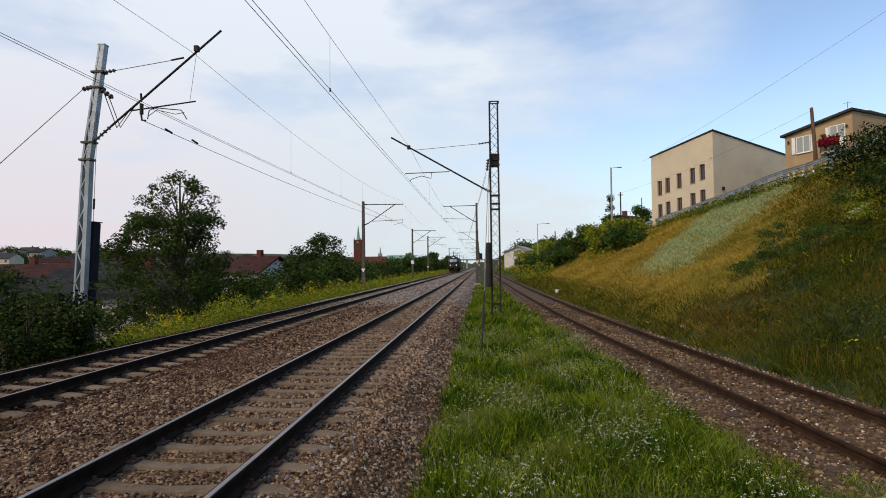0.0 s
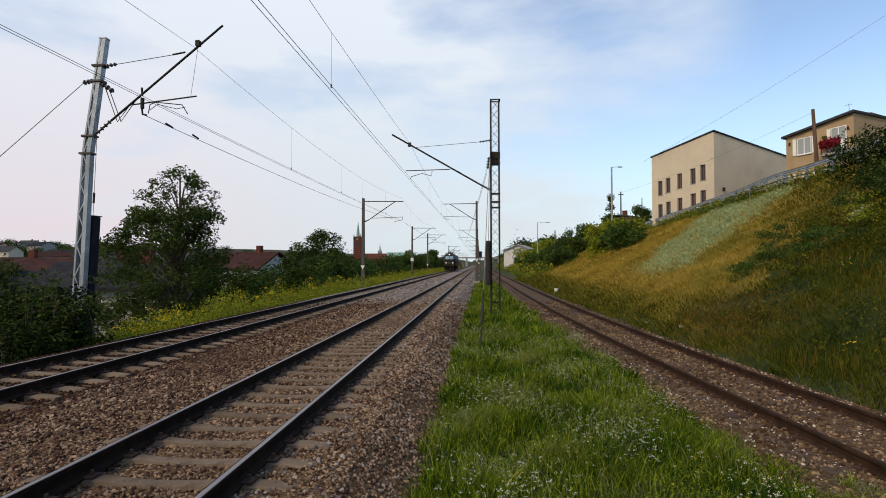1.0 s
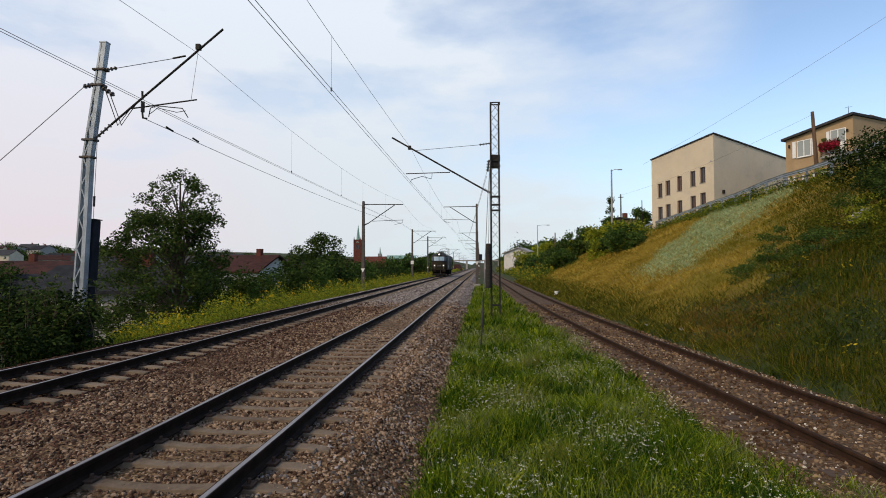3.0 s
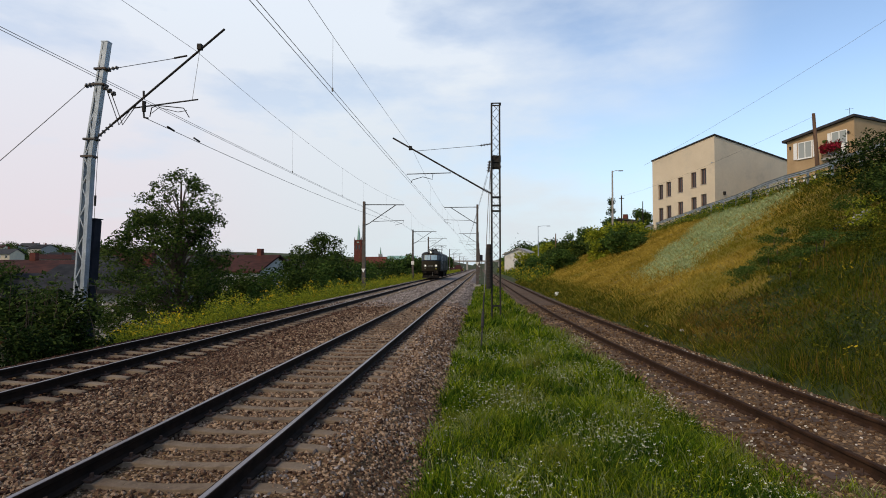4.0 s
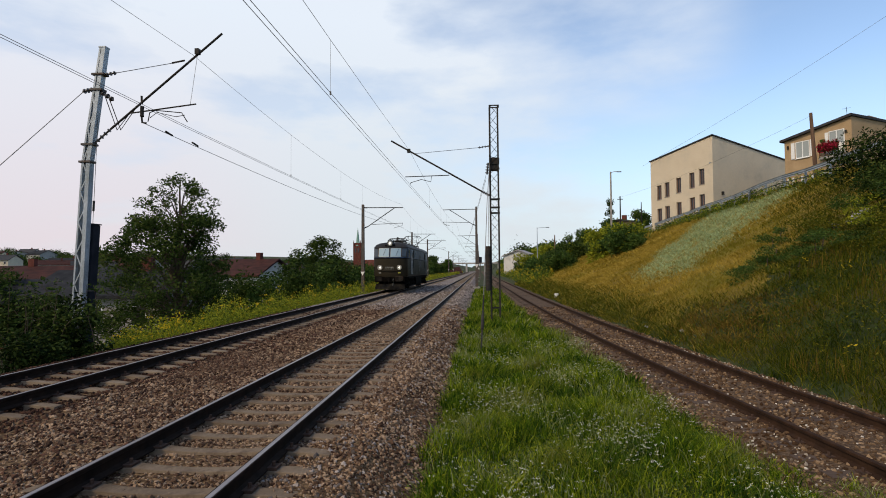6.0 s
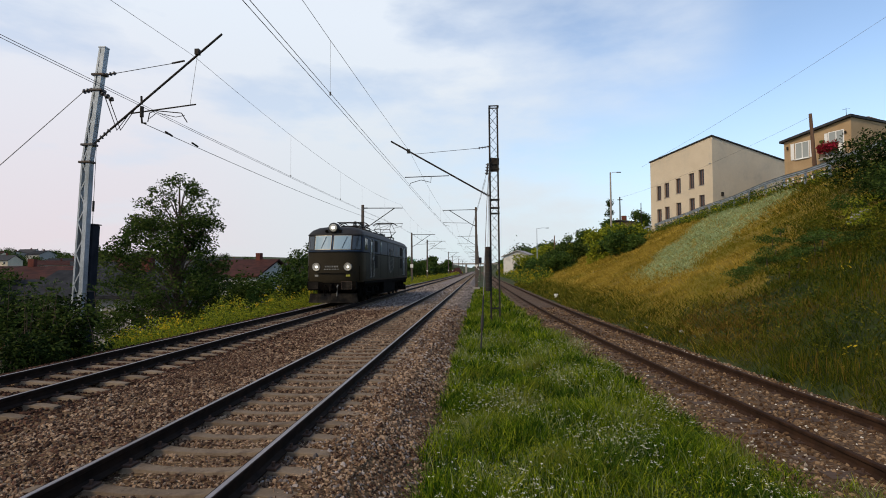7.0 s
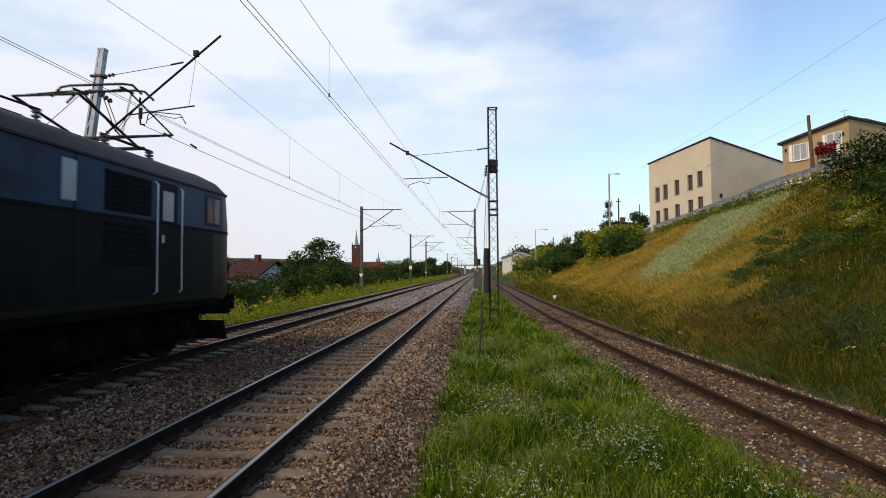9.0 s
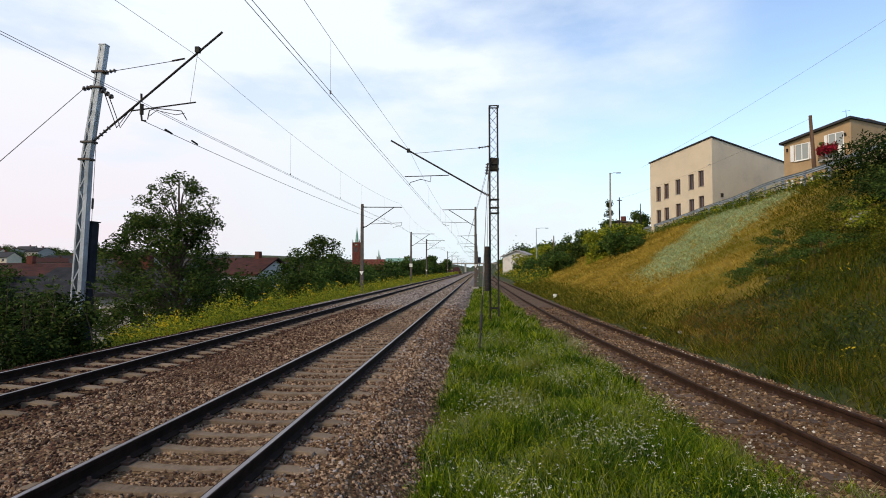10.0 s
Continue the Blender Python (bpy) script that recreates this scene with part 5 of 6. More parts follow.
def guard_rail():
    t = thing("guard_rail", "pale steel guard rail along the top of the bank", "railing")
    ys = [27 + 2.5 * k for k in range(19)]
    pts = [(21.6, y, float(ground_z(21.6, y))) for y in ys]
    for p in pts:
        part("post", Mesh().box(p[0] - 0.06, p[0] + 0.06, p[1] - 0.05, p[1] + 0.05, p[2] - 0.3, p[2] + 0.92), M_galv, t)
    for h, w in ((0.86, 0.26), (0.45, 0.05)):
        m = Mesh()
        prof = [(-0.02, -w / 2), (0.03, -w / 4), (-0.02, 0), (0.03, w / 4), (-0.02, w / 2), (0.05, w / 2), (0.05, -w / 2)]
        m.loft([[(p[0] - 0.1 + a, p[1], p[2] + h + b) for a, b in prof] for p in pts])
        part("rail", m, M_galv, t)


guard_rail()


def pole(name, label, x, y, z0, z1, r, mat, arm=0.0, lean=0.0, cross=True):
    t = thing(name, label, "pole")
    part("shaft", Mesh().tube([(x, y, z0), (x + lean, y, z1)], r, 10, r * 0.65), mat, t, smooth=True)
    if arm:
        part("arm", Mesh().tube([(x + lean, y, z1 - 0.15), (x + lean + arm * 0.5, y, z1 + 0.02), (x + lean + arm, y, z1)], 0.04, 6), mat, t, smooth=True)
        part("lamp_head", Mesh().box(x + lean + arm - 0.1, x + lean + arm + 0.55, y - 0.13, y + 0.13, z1 - 0.08, z1 + 0.06), M_galv, t, bevel=0.03)
    elif cross:
        part("cross_arm", Mesh().box(x + lean - 0.35, x + lean + 0.35, y - 0.05, y + 0.05, z1 - 0.45, z1 - 0.35), mat, t)
    return t


pole("street_lamp", "tall concrete street lamp on the bank", 19.25, 80, 5.0, 16.0, 0.17, M_concrete_pole, 1.0)
pole("street_lamp", "slim grey street lamp far along the bank", 11.6, 110, 2.5, 10.2, 0.09, M_galv, 1.9)
pole("utility_pole", "dark twin-legged utility pole on the bank", 19.26, 75, 5.0, 11.7, 0.12, M_dark_steel)
pole("utility_pole", "dark timber utility pole far along the bank", 13.74, 100, 3.0, 8.0, 0.14, M_timber_pole, cross=False)
pole("utility_pole", "brown timber utility pole before the tan house", 24.13, 40, 7.0, 12.9, 0.16, M_timber_pole, lean=-0.3, cross=False)
pole("utility_pole", "short dark utility pole beside the beige building", 21.5, 73, 6.0, 10.6, 0.08, M_dark_steel, cross=False)
cab = thing("service_cable", "black service cable slung across to the building", "cable")
part("cable", Mesh().tube(sag((38.0, 42, 25.5), (20.4, 68.6, 14.6), 0.5, 14), 0.012, 5), M_wire, cab)
cab = thing("service_cable", "thin black cable between the poles on the bank", "cable")
part("cable", Mesh().tube(sag((23.85, 40, 12.7), (19.0, 75, 11.5), 0.5, 14), 0.008, 5), M_wire, cab)


def simple_house(name, label, x, y, w, d, z0, eave, ridge, turn, wall_mat, roof_mat, win=True, chimney=True):
    """A gabled house: walls, overhanging roof with thickness, windows with panes, chimney."""
    t = thing(name, label, "house", pose(x, y, 0, 0, 0, turn), group="houses of the town")
    part("wall", Mesh().loft([[(xx, -d / 2, z0), (xx, d / 2, z0), (xx, d / 2, eave), (xx, 0, ridge - 0.15), (xx, -d / 2, eave)] for xx in (-w / 2, w / 2)]), wall_mat, t)
    o = 0.5
    k = (ridge - eave) / (d / 2)
    roof = part("roof", Mesh().loft([[(xx, -d / 2 - o, eave - k * o), (xx, 0, ridge), (xx, d / 2 + o, eave - k * o), (xx, d / 2 + o, eave - k * o + 0.22), (xx, 0, ridge + 0.22), (xx, -d / 2 - o, eave - k * o + 0.22)] for xx in (-w / 2 - o, w / 2 + o)]), roof_mat, t)
    if chimney:
        part("chimney", Mesh().box(w * 0.15, w * 0.15 + 0.7, -0.35, 0.35, ridge - 0.6, ridge + 1.1), M_brick, roof)
    if win:
        n = max(2, int(w / 3))
        for i in range(n):
            s = -w / 2 + (i + 0.5) * w / n
            f = part("window", Mesh().box(s - 0.55, s + 0.55, -d / 2 - 0.05, -d / 2 + 0.02, eave - 2.1, eave - 0.7), M_win_white, t)
            part("pane", Mesh().box(s - 0.46, s + 0.46, -d / 2 - 0.065, -d / 2 - 0.045, eave - 2.0, eave - 0.8), M_win_dark, f)
    return t


simple_house("house", "long low building with a red-brown tiled roof below the line", -60, 64, 20, 12, -6, 0.1, 2.4, 8, M_brick, M_roof_red)
simple_house("house", "pale building with a red-brown roof behind the trees", -33.5, 76, 9, 9, -6, 1.2, 3.3, -12, M_render_white, M_roof_red)
simple_house("house", "grey rendered house with a dark slate roof below the tracks", -26.5, 38.5, 9, 7, -6.2, 0.2, 1.75, 4, M_render_grey, M_slate)
simple_house("house", "dark shed roof half hidden by bushes", -41, 52, 12, 8, -6, -0.9, 0.9, 14, M_brick, M_slate, chimney=False)
simple_house("house", "small tan house on the far bank", 24, 92, 4.2, 5, 5.5, 9.3, 9.7, 60, M_render_tan, M_roof_dark)
simple_house("house", "white gabled building beyond the siding", 11.5, 152, 7, 8, 0, 5.4, 6.9, 70, M_render_white, M_render_grey, win=False, chimney=False)
HR = random.Random(11)
for k in range(34):
    a = k / 33
    y = HR.uniform(230, 420)
    ratio = -0.97 + a * 0.90
    x = ratio * y
    z = float(ground_z(x, y))
    w = HR.uniform(9, 20)
    simple_house("house", HR.choice(["distant town house with a red-brown roof", "distant pale town house with a dark roof", "distant grey town building"]), x, y, w, HR.uniform(8, 12), z - 2, z + HR.uniform(3, 6), z + HR.uniform(6.5, 9), HR.uniform(-40, 40), HR.choice([M_render_white, M_render_grey, M_brick, M_render_beige]), HR.choice([M_roof_red, M_roof_red, M_slate, M_roof_dark]))


def church(x, y, s, label, tower_mat):
    t = thing("church", label, "church", pose(x, y, 0))
    z = 1.6
    part("tower", Mesh().box(-2.4 * s, 2.4 * s, -2.4 * s, 2.4 * s, z, z + 0.1 + 15 * s).box(-2.0 * s, 2.0 * s, -2.0 * s, 2.0 * s, z + 15 * s, z + 17 * s), tower_mat, t)
    part("spire", Mesh().lathe([(2.4 * s, 15.2 * s + z), (1.1 * s, 17.5 * s + z), (0.75 * s, 21 * s + z), (0.05, 26.5 * s + z)], (0, 0, 0), "z", 8), M_copper, t, "green copper spire")
    for sx in (-1, 1):
        part("turret", Mesh().lathe([(0.4 * s, z + 14 * s), (0.4 * s, z + 16.5 * s), (0.02, z + 19 * s)], (sx * 2.1 * s, -2.1 * s, 0), "z", 8), tower_mat, t)
        part("belfry_window", Mesh().box(sx * 0.9 * s - 0.45 * s, sx * 0.9 * s + 0.45 * s, -2.46 * s, -2.38 * s, z + 11 * s, z + 13.8 * s), M_win_dark, t)
    part("nave", Mesh().loft([[(xx, -4 * s, z), (xx, 4 * s, z), (xx, 4 * s, z + 3 * s), (xx, 0, z + 6.5 * s), (xx, -4 * s, z + 3 * s)] for xx in (2.4 * s, 18 * s)]), tower_mat, t)


church(-76, 330, 1.0, "red brick church with a green copper spire", M_brick)
church(-65, 345, 0.5, "small church tower with a thin spire", M_render_grey)
simple_house("house", "long hall with a pale green roof in the town", -52, 352, 18, 12, 0, 7, 9, 5, M_render_white, M_copper)
# footbridge far down the line
fb = thing("road_bridge", "distant grey road bridge over the tracks", "bridge")
part("deck", Mesh().box(-40, 25, 470, 476, 6.4, 7.6), M_concrete_pole, fb)
for x in (-26, -12, 4, 16):
    part("pier", Mesh().box(x - 0.8, x + 0.8, 471, 475, -3, 6.4), M_concrete_pole, fb)
# small marker stone beside the siding
mk = tagged(part("marker_post", Mesh().box(6.1, 6.42, 44.9, 45.1, -0.9, -0.22), M_white, bevel=0.02), "small white concrete marker post beside the siding", "marker post")


# colour-light signal far along the line
sg = thing("railway_signal", "small dark railway signal far beside the main track", "signal")
part("post", Mesh().tube([(0.05, 118, -0.9), (0.05, 118, 4.2)], 0.07, 8), M_grey_steel, sg, smooth=True)
part("signal_head", Mesh().box(-0.28, 0.38, 117.8, 118.1, 3.2, 4.5), M_navy, sg, "black signal head", bevel=0.05)
part("ladder", Mesh().beam((0.2, 117.9, -0.6), (0.2, 117.9, 3.2), 0.04).beam((0.45, 117.9, -0.6), (0.45, 117.9, 3.2), 0.04), M_grey_steel, sg)
# white garden fence before the tan house
gf = thing("garden_fence", "white boarded garden fence before the tan house", "fence")
for k, (x, w) in enumerate(((23.0, 0.12), (23.35, 0.12), (24.0, 0.12), (24.9, 0.5), (25.6, 0.6))):
    part("board", Mesh().box(x - w / 2, x + w / 2, 41.5, 41.56, 6.6, 8.35 + 0.12 * k), M_white, gf)
part("rail", Mesh().box(22.8, 26.0, 41.57, 41.63, 7.9, 8.0), M_white, gf)


def parked_car():
    t = thing("car", "silver parked car below the tracks beside the grey house", "car", pose(-22.3, 30.0, -5.35, 0, 0, 80))
    prof = [(-2.1, 0.35), (-2.05, 0.8), (-1.3, 0.92), (-0.6, 1.42), (0.9, 1.45), (1.6, 0.98), (2.1, 0.85), (2.15, 0.35)]
    part("body", Mesh().loft([[(x, y * 0.82, z) for x, z in prof] for y in (-1, 1)]), M_galv, t, "silver bodywork", bevel=0.06)
    part("window", Mesh().loft([[(x, y, z) for x, z in ((-1.1, 0.97), (-0.55, 1.36), (0.85, 1.38), (1.35, 1.0))] for y in (-0.835, 0.835)]), M_win_dark, t)
    for x in (-1.3, 1.35):
        for y in (-0.8, 0.62):
            w = part("wheel", Mesh().lathe([(0.1, 0), (0.31, 0.02), (0.31, 0.18), (0.1, 0.2)], (x, y, 0.31), "y", 16), M_grille, t, smooth=True)
            part("rim", Mesh().lathe([(0.05, 0), (0.19, 0.01), (0.19, 0.215), (0.05, 0.225)], (x, y - 0.012, 0.31), "y", 12), M_galv, w)


parked_car()
# ---------- plants ----------


def clump_leaves(rng, clumps, per_m2, size):
    """Leaves spread through the shells of ellipsoid clumps (x, y, z, rx, ry, rz)."""
    out = []
    for x, y, z, rx, ry, rz in clumps:
        n = int(per_m2 * 4 * (rx * ry + ry * rz + rx * rz))
        d = rng.normal(size=(n, 3))
        d /= np.linalg.norm(d, axis=1, keepdims=True)
        r = rng.uniform(0.35, 1.0, n) ** 0.5 * (1 + 0.22 * rng.normal(size=n))
        out.append(np.array([x, y, z]) + d * r[:, None] * np.array([rx, ry, rz]))
    return leaf_quads(rng, np.concatenate(out), size, 0.25)


def outline_clumps(rng, n, bounds, r0, r1):
    """Clumps inside a crown: bounds(z) gives centre x, y and radius at a height between its ends."""
    z0, z1, fn = bounds
    res = []
    for _ in range(n):
        z = z0 + (z1 - z0) * rng.uniform(0, 1) ** 1.25
        cx, cy, rad = fn(z)
        a, q = rng.uniform(0, 2 * math.pi), math.sqrt(rng.uniform(0.15, 1.0))
        r = rng.uniform(r0, r1)
        k = max(0.0, rad - r * 0.5) * q
        res.append((cx + k * math.cos(a), cy + k * math.sin(a), z, r, r, r * 0.75))
    return res


def tree(name, label, x, y, height, crown_fn, z0, z1, n, r0, r1, leaf, per, mat, seed, dome=0):
    rng = np.random.default_rng(seed)
    g = float(ground_z(x, y))
    t = thing(name, label, "tree", pose(x, y, g), group="")
    top = 7.75 if dome else z1
    bounds = (z0 - g, z1 - g, lambda z: crown_fn(z + g))
    clumps = outline_clumps(rng, n, bounds, r0, r1)
    if dome:
        clumps += outline_clumps(rng, dome, (4.6 - g, top - g, bounds[2]), r0 * 0.9, r1 * 0.8)
    V, F = clump_leaves(rng, clumps, per, leaf)
    part("trunk", Mesh().tube([(0, 0, -0.3), (0.08, 0, height * 0.2), (-0.05, 0.1, height * 0.45), (0.1, 0, height * 0.9)], 0.028 * height, 9, 0.03), M_bark, t, "grey-brown tapered trunk", smooth=True)
    for c in clumps[::3]:
        zb = max(height * 0.18, c[2] - 0.25 * height * rng.uniform(0.6, 1.2))
        m = Vector((c[0] * 0.4, c[1] * 0.4, (zb + c[2]) / 2 + 0.3))
        part("limb", Mesh().tube([(0.03, 0.03, zb), m, (c[0], c[1], c[2])], 0.0042 * height, 5, 0.012), M_bark, t, smooth=True)
    bulk("crown", V, F, [mat], parent=t)
    return t


M_leaf_tree = material("mid_green_leaf", [(0.018, 0.036, 0.008), (0.045, 0.075, 0.016), (0.10, 0.13, 0.03)], 0.5, 0.65, island=0.6, translucent=0.3)


def big_crown(z):
    # a narrow dome on a broad skirt
    if z > 4.6:
        return (-0.05, 0, 2.65 * math.sqrt(max(0.05, 1 - ((z - 4.7) / 2.9) ** 2)))
    return (-0.75, 0, 4.3 * math.sqrt(max(0.3, 1 - ((z - 0.4) / 4.9) ** 2)))


tree("tree", "large dark green leafy tree below the tracks", -18.6, 32.0, 12.2, big_crown, -3.6, 5.1, 600, 0.28, 0.70, 0.10, 25, M_leaf_tree, 3, dome=84)
tree("tree", "dense round tree beyond the weeds", -20.6, 70.0, 10.5, lambda z: (0, 0, 3.3 * math.sqrt(max(0.1, 1 - ((z - 1.0) / 5.3) ** 2))), -3, 5.9, 80, 0.6, 1.1, 0.16, 16, M_leaf, 4)
tree("tree", "slender tree in the hedge", -24.5, 72.0, 9.0, lambda z: (0, 0, 2.4 * math.sqrt(max(0.1, 1 - ((z - 0.5) / 4.2) ** 2))), -3, 4.2, 50, 0.5, 0.9, 0.16, 16, M_leaf, 14)


def bush(label, clumps, mat, leaf=0.12, per=26, seed=1, stems=True):
    """A shrub: a few stems and a crown of small leaves."""
    rng = np.random.default_rng(seed)
    x, y = clumps[0][0], clumps[0][1]
    g = float(ground_z(x, y))
    t = thing("bush", label, "bush", pose(x, y, g))
    loc = [(c[0] - x, c[1] - y, c[2] - g, c[3], c[4], c[5]) for c in clumps]
    sub = []
    for c in loc:
        for _ in range(7):
            d = rng.normal(size=3)
            d /= np.linalg.norm(d)
            k = rng.uniform(0.35, 0.95)
            q = rng.uniform(0.3, 0.5)
            sub.append((c[0] + d[0] * c[3] * k, c[1] + d[1] * c[4] * k, c[2] + d[2] * c[5] * k, c[3] * q, c[4] * q, c[5] * q))
    V, F = clump_leaves(rng, sub, per, leaf)
    bulk("foliage", V, F, [mat], parent=t)
    for c in loc:
        part("stem", Mesh().tube([(c[0] * 0.5, c[1] * 0.5, -0.2), (c[0], c[1], c[2])], 0.035, 5, 0.012), M_bark, t)
    return t


# beside the galvanised mast; the shrubs' shade is put into the leaf colour
bush("dark green shrub beside the galvanised mast", [(-11.3, 13.5, 0.25, 0.95, 0.7, 1.15), (-12.2, 13.8, 0.35, 1.0, 0.7, 1.05), (-10.55, 13.6, -0.15, 0.75, 0.6, 0.85), (-10.95, 12.9, -0.3, 0.8, 0.6, 0.8), (-13.0, 14.2, 0.45, 1.0, 0.8, 0.95)], M_leaf_shaded, 0.06, 190, 21)
bush("low dark shrub beside the second track", [(-10.35, 12.3, -0.35, 0.6, 0.8, 0.6), (-10.9, 11.6, -0.2, 0.8, 0.8, 0.8), (-10.0, 13.2, -0.4, 0.45, 0.7, 0.45), (-11.4, 10.8, 0.0, 0.9, 0.8, 0.9)], M_leaf_shaded, 0.055, 190, 22)
bush("dark shrub below the galvanised mast", [(-14.0, 17.0, -0.6, 1.3, 1.0, 1.5), (-15.6, 18.6, -0.6, 1.5, 1.1, 1.6), (-12.6, 15.6, -0.5, 1.0, 0.7, 1.1), (-17.2, 19.6, -0.2, 1.5, 1.1, 1.7)], M_leaf_shaded, 0.08, 90, 23)


def ash_sprays():
    """Long arching shoots with paired leaflets, rising over the trackside shrubs."""
    rng = np.random.default_rng(81)
    t = thing("sapling", "young ash shoots with long paired leaflets beside the mast", "sapling", pose(-12.0, 13.4, -1.2))
    C = []
    for k in range(46):
        a, r = rng.uniform(0, 2 * math.pi), rng.uniform(0.2, 1.7)
        b = Vector((r * math.cos(a) * 1.2, r * math.sin(a) * 0.6, 0.5))
        h = rng.uniform(1.3, 2.75)
        out = Vector((rng.uniform(-0.75, 0.75), rng.uniform(-0.5, 0.35), 0))
        pts = [b + Vector((0, 0, h * u)) + out * u * u - Vector((0, 0, 0.35 * u ** 4)) for u in (0, 0.25, 0.5, 0.75, 1.0)]
        part("shoot", Mesh().tube(pts, 0.014, 5, 0.004), M_bark, t)
        for u in np.linspace(0.3, 1.0, 9):
            p = b + Vector((0, 0, h * u)) + out * u * u - Vector((0, 0, 0.35 * u ** 4))
            an = rng.uniform(0, 2 * math.pi)
            for q in range(7):
                d = 0.05 + 0.05 * q
                C.append((p.x + d * math.cos(an) + rng.normal(0, 0.02), p.y + d * math.sin(an) + rng.normal(0, 0.02), p.z - 0.25 * d * d * 4 + rng.normal(0, 0.02)))
    V, F = leaf_quads(rng, np.array(C), 0.062, 0.45)
    bulk("foliage", V, F, [M_leaf_tree], parent=t)


ash_sprays()
# hedge behind the weeds, between the trees
HEDGE = [(-17.5, 40, 0.2, 2.0, 1.8, 1.9), (-15.6, 38, -0.7, 1.3, 1.3, 1.3), (-19, 50, 0.8, 2.6, 2.2, 2.2), (-17.2, 56, 0.6, 2.4, 2.2, 2.3), (-15.5, 52, 0.1, 1.7, 1.6, 1.5), (-18, 62, 1.0, 2.8, 2.4, 2.6), (-15.2, 61, 0.4, 1.5, 1.6, 1.4), (-16, 74, 0.8, 2.4, 2.2, 2.0), (-15, 84, 0.8, 2.2, 2.2, 1.9), (-17, 92, 1.2, 2.8, 2.5, 2.2), (-16, 104, 1.4, 2.8, 2.5, 2.3), (-18, 120, 1.6, 3.2, 3.0, 2.6), (-16.5, 136, 1.6, 3.2, 3, 2.5), (-19, 160, 2.2, 4, 4, 3.2), (-18, 185, 2.2, 4, 4, 3.0), (-20, 215, 2.8, 5, 5, 3.6), (-19, 250, 3, 5, 5, 3.6), (-14.2, 33.0, -1.2, 1.1, 1.1, 1.1), (-23, 45, 0.2, 2.2, 2.0, 2.0), (-28, 56, -1.6, 2.8, 2.4, 2.2), (-20.5, 36, -2.0, 1.6, 1.4, 1.5), (-38, 60, -0.6, 3, 3, 2.2), (-33, 48, -2.0, 2.6, 2.4, 2.2), (-46, 48, -0.2, 2.6, 2.4, 2.0), (-40, 40, -1.5, 2.4, 2.2, 2.0)]
for k, c in enumerate(HEDGE):
    x, y, z, rx, ry, rz = c
    z, rx, rz = z + (-0.4 if 57 < y < 140 else 0.0), rx * 1.15, rz * 1.25
    c = (x, y, z, rx, ry, rz)
    bush("green shrub in the hedge beyond the weeds", [c, (x + rx * 0.6, y - 0.4, z - rz * 0.4, rx * 0.6, ry * 0.6, rz * 0.6), (x - rx * 0.6, y + 0.4, z - rz * 0.3, rx * 0.65, ry * 0.6, rz * 0.65)], (M_leaf, M_leaf2, M_leaf)[k % 3], 0.10 + 0.0012 * y, 26 if y < 70 else 14, 100 + k)
# on the bank: the large shrub, and the thicket farther along
BANK = [(18.6, 26.0, 6.3, 1.9, 1.6, 2.1), (20.3, 27.2, 7.5, 1.4, 1.3, 1.4), (17.9, 24.6, 5.0, 1.6, 1.4, 1.5), (17.3, 23.2, 4.6, 1.3, 1.2, 1.1), (20.4, 26.2, 7.0, 1.6, 1.4, 1.8)]
bush("large dark shrub on the grassy bank", BANK, M_leaf_shaded, 0.085, 70, 51)
bush("leafy dark shrub lower on the bank", [(16.6, 23.2, 5.3, 1.3, 1.1, 1.1), (17.0, 21.8, 5.5, 1.4, 1.2, 1.2), (15.6, 20.4, 4.6, 1.2, 1.1, 1.0), (14.6, 18.8, 3.9, 1.0, 1.0, 0.8), (16.4, 19.8, 5.2, 1.2, 1.1, 1.1)], M_leaf, 0.07, 85, 52)
bush("yellow-green shrub lower on the bank", [(15.2, 22.0, 4.2, 0.8, 0.8, 0.5), (13.9, 20.2, 3.5, 0.8, 0.8, 0.45)], M_yleaf, 0.05, 70, 53)
LOW = [(13.6, 22.4, 3.35, 1.3, 1.2, 0.4), (12.4, 20.8, 2.7, 1.2, 1.2, 0.35), (14.2, 19.4, 3.5, 1.1, 1.2, 0.4), (11.6, 22.6, 2.2, 0.9, 1.1, 0.28), (12.8, 17.6, 2.8, 0.9, 1.0, 0.35), (13.2, 25.2, 3.1, 0.9, 1.0, 0.25), (10.8, 19.6, 1.7, 0.7, 0.9, 0.25), (15.6, 23.6, 4.4, 1.0, 1.0, 0.4)]
for k, c in enumerate(LOW):
    bush("low green weeds on the dry bank", [c, (c[0] + 0.7, c[1] + 0.6, c[2] + 0.4, c[3] * 0.6, c[4] * 0.6, c[5] * 0.8)], M_leaf2 if k % 2 else M_bankgreen, 0.05, 95, 60 + k)
LR = np.random.default_rng(71)
for k in range(26):
    v = LR.uniform(0, 1)
    x, y = 10.2 + 7.5 * v + LR.normal(0, 0.6), 23.5 - 5.5 * v + LR.normal(0, 1.5)
    s = LR.uniform(0.5, 1.0)
    z = float(ground_z(x, y)) + 0.08
    bush("low green weeds on the dry bank", [(x, y, z, s, s, 0.28 * s + 0.08), (x + 0.5 * s, y + 0.5 * s, z + 0.25 * s, 0.6 * s, 0.6 * s, 0.22 * s + 0.06)], (M_leaf2, M_bankgreen, M_leaf)[k % 3], 0.042, 110, 160 + k)
TR = np.random.default_rng(77)
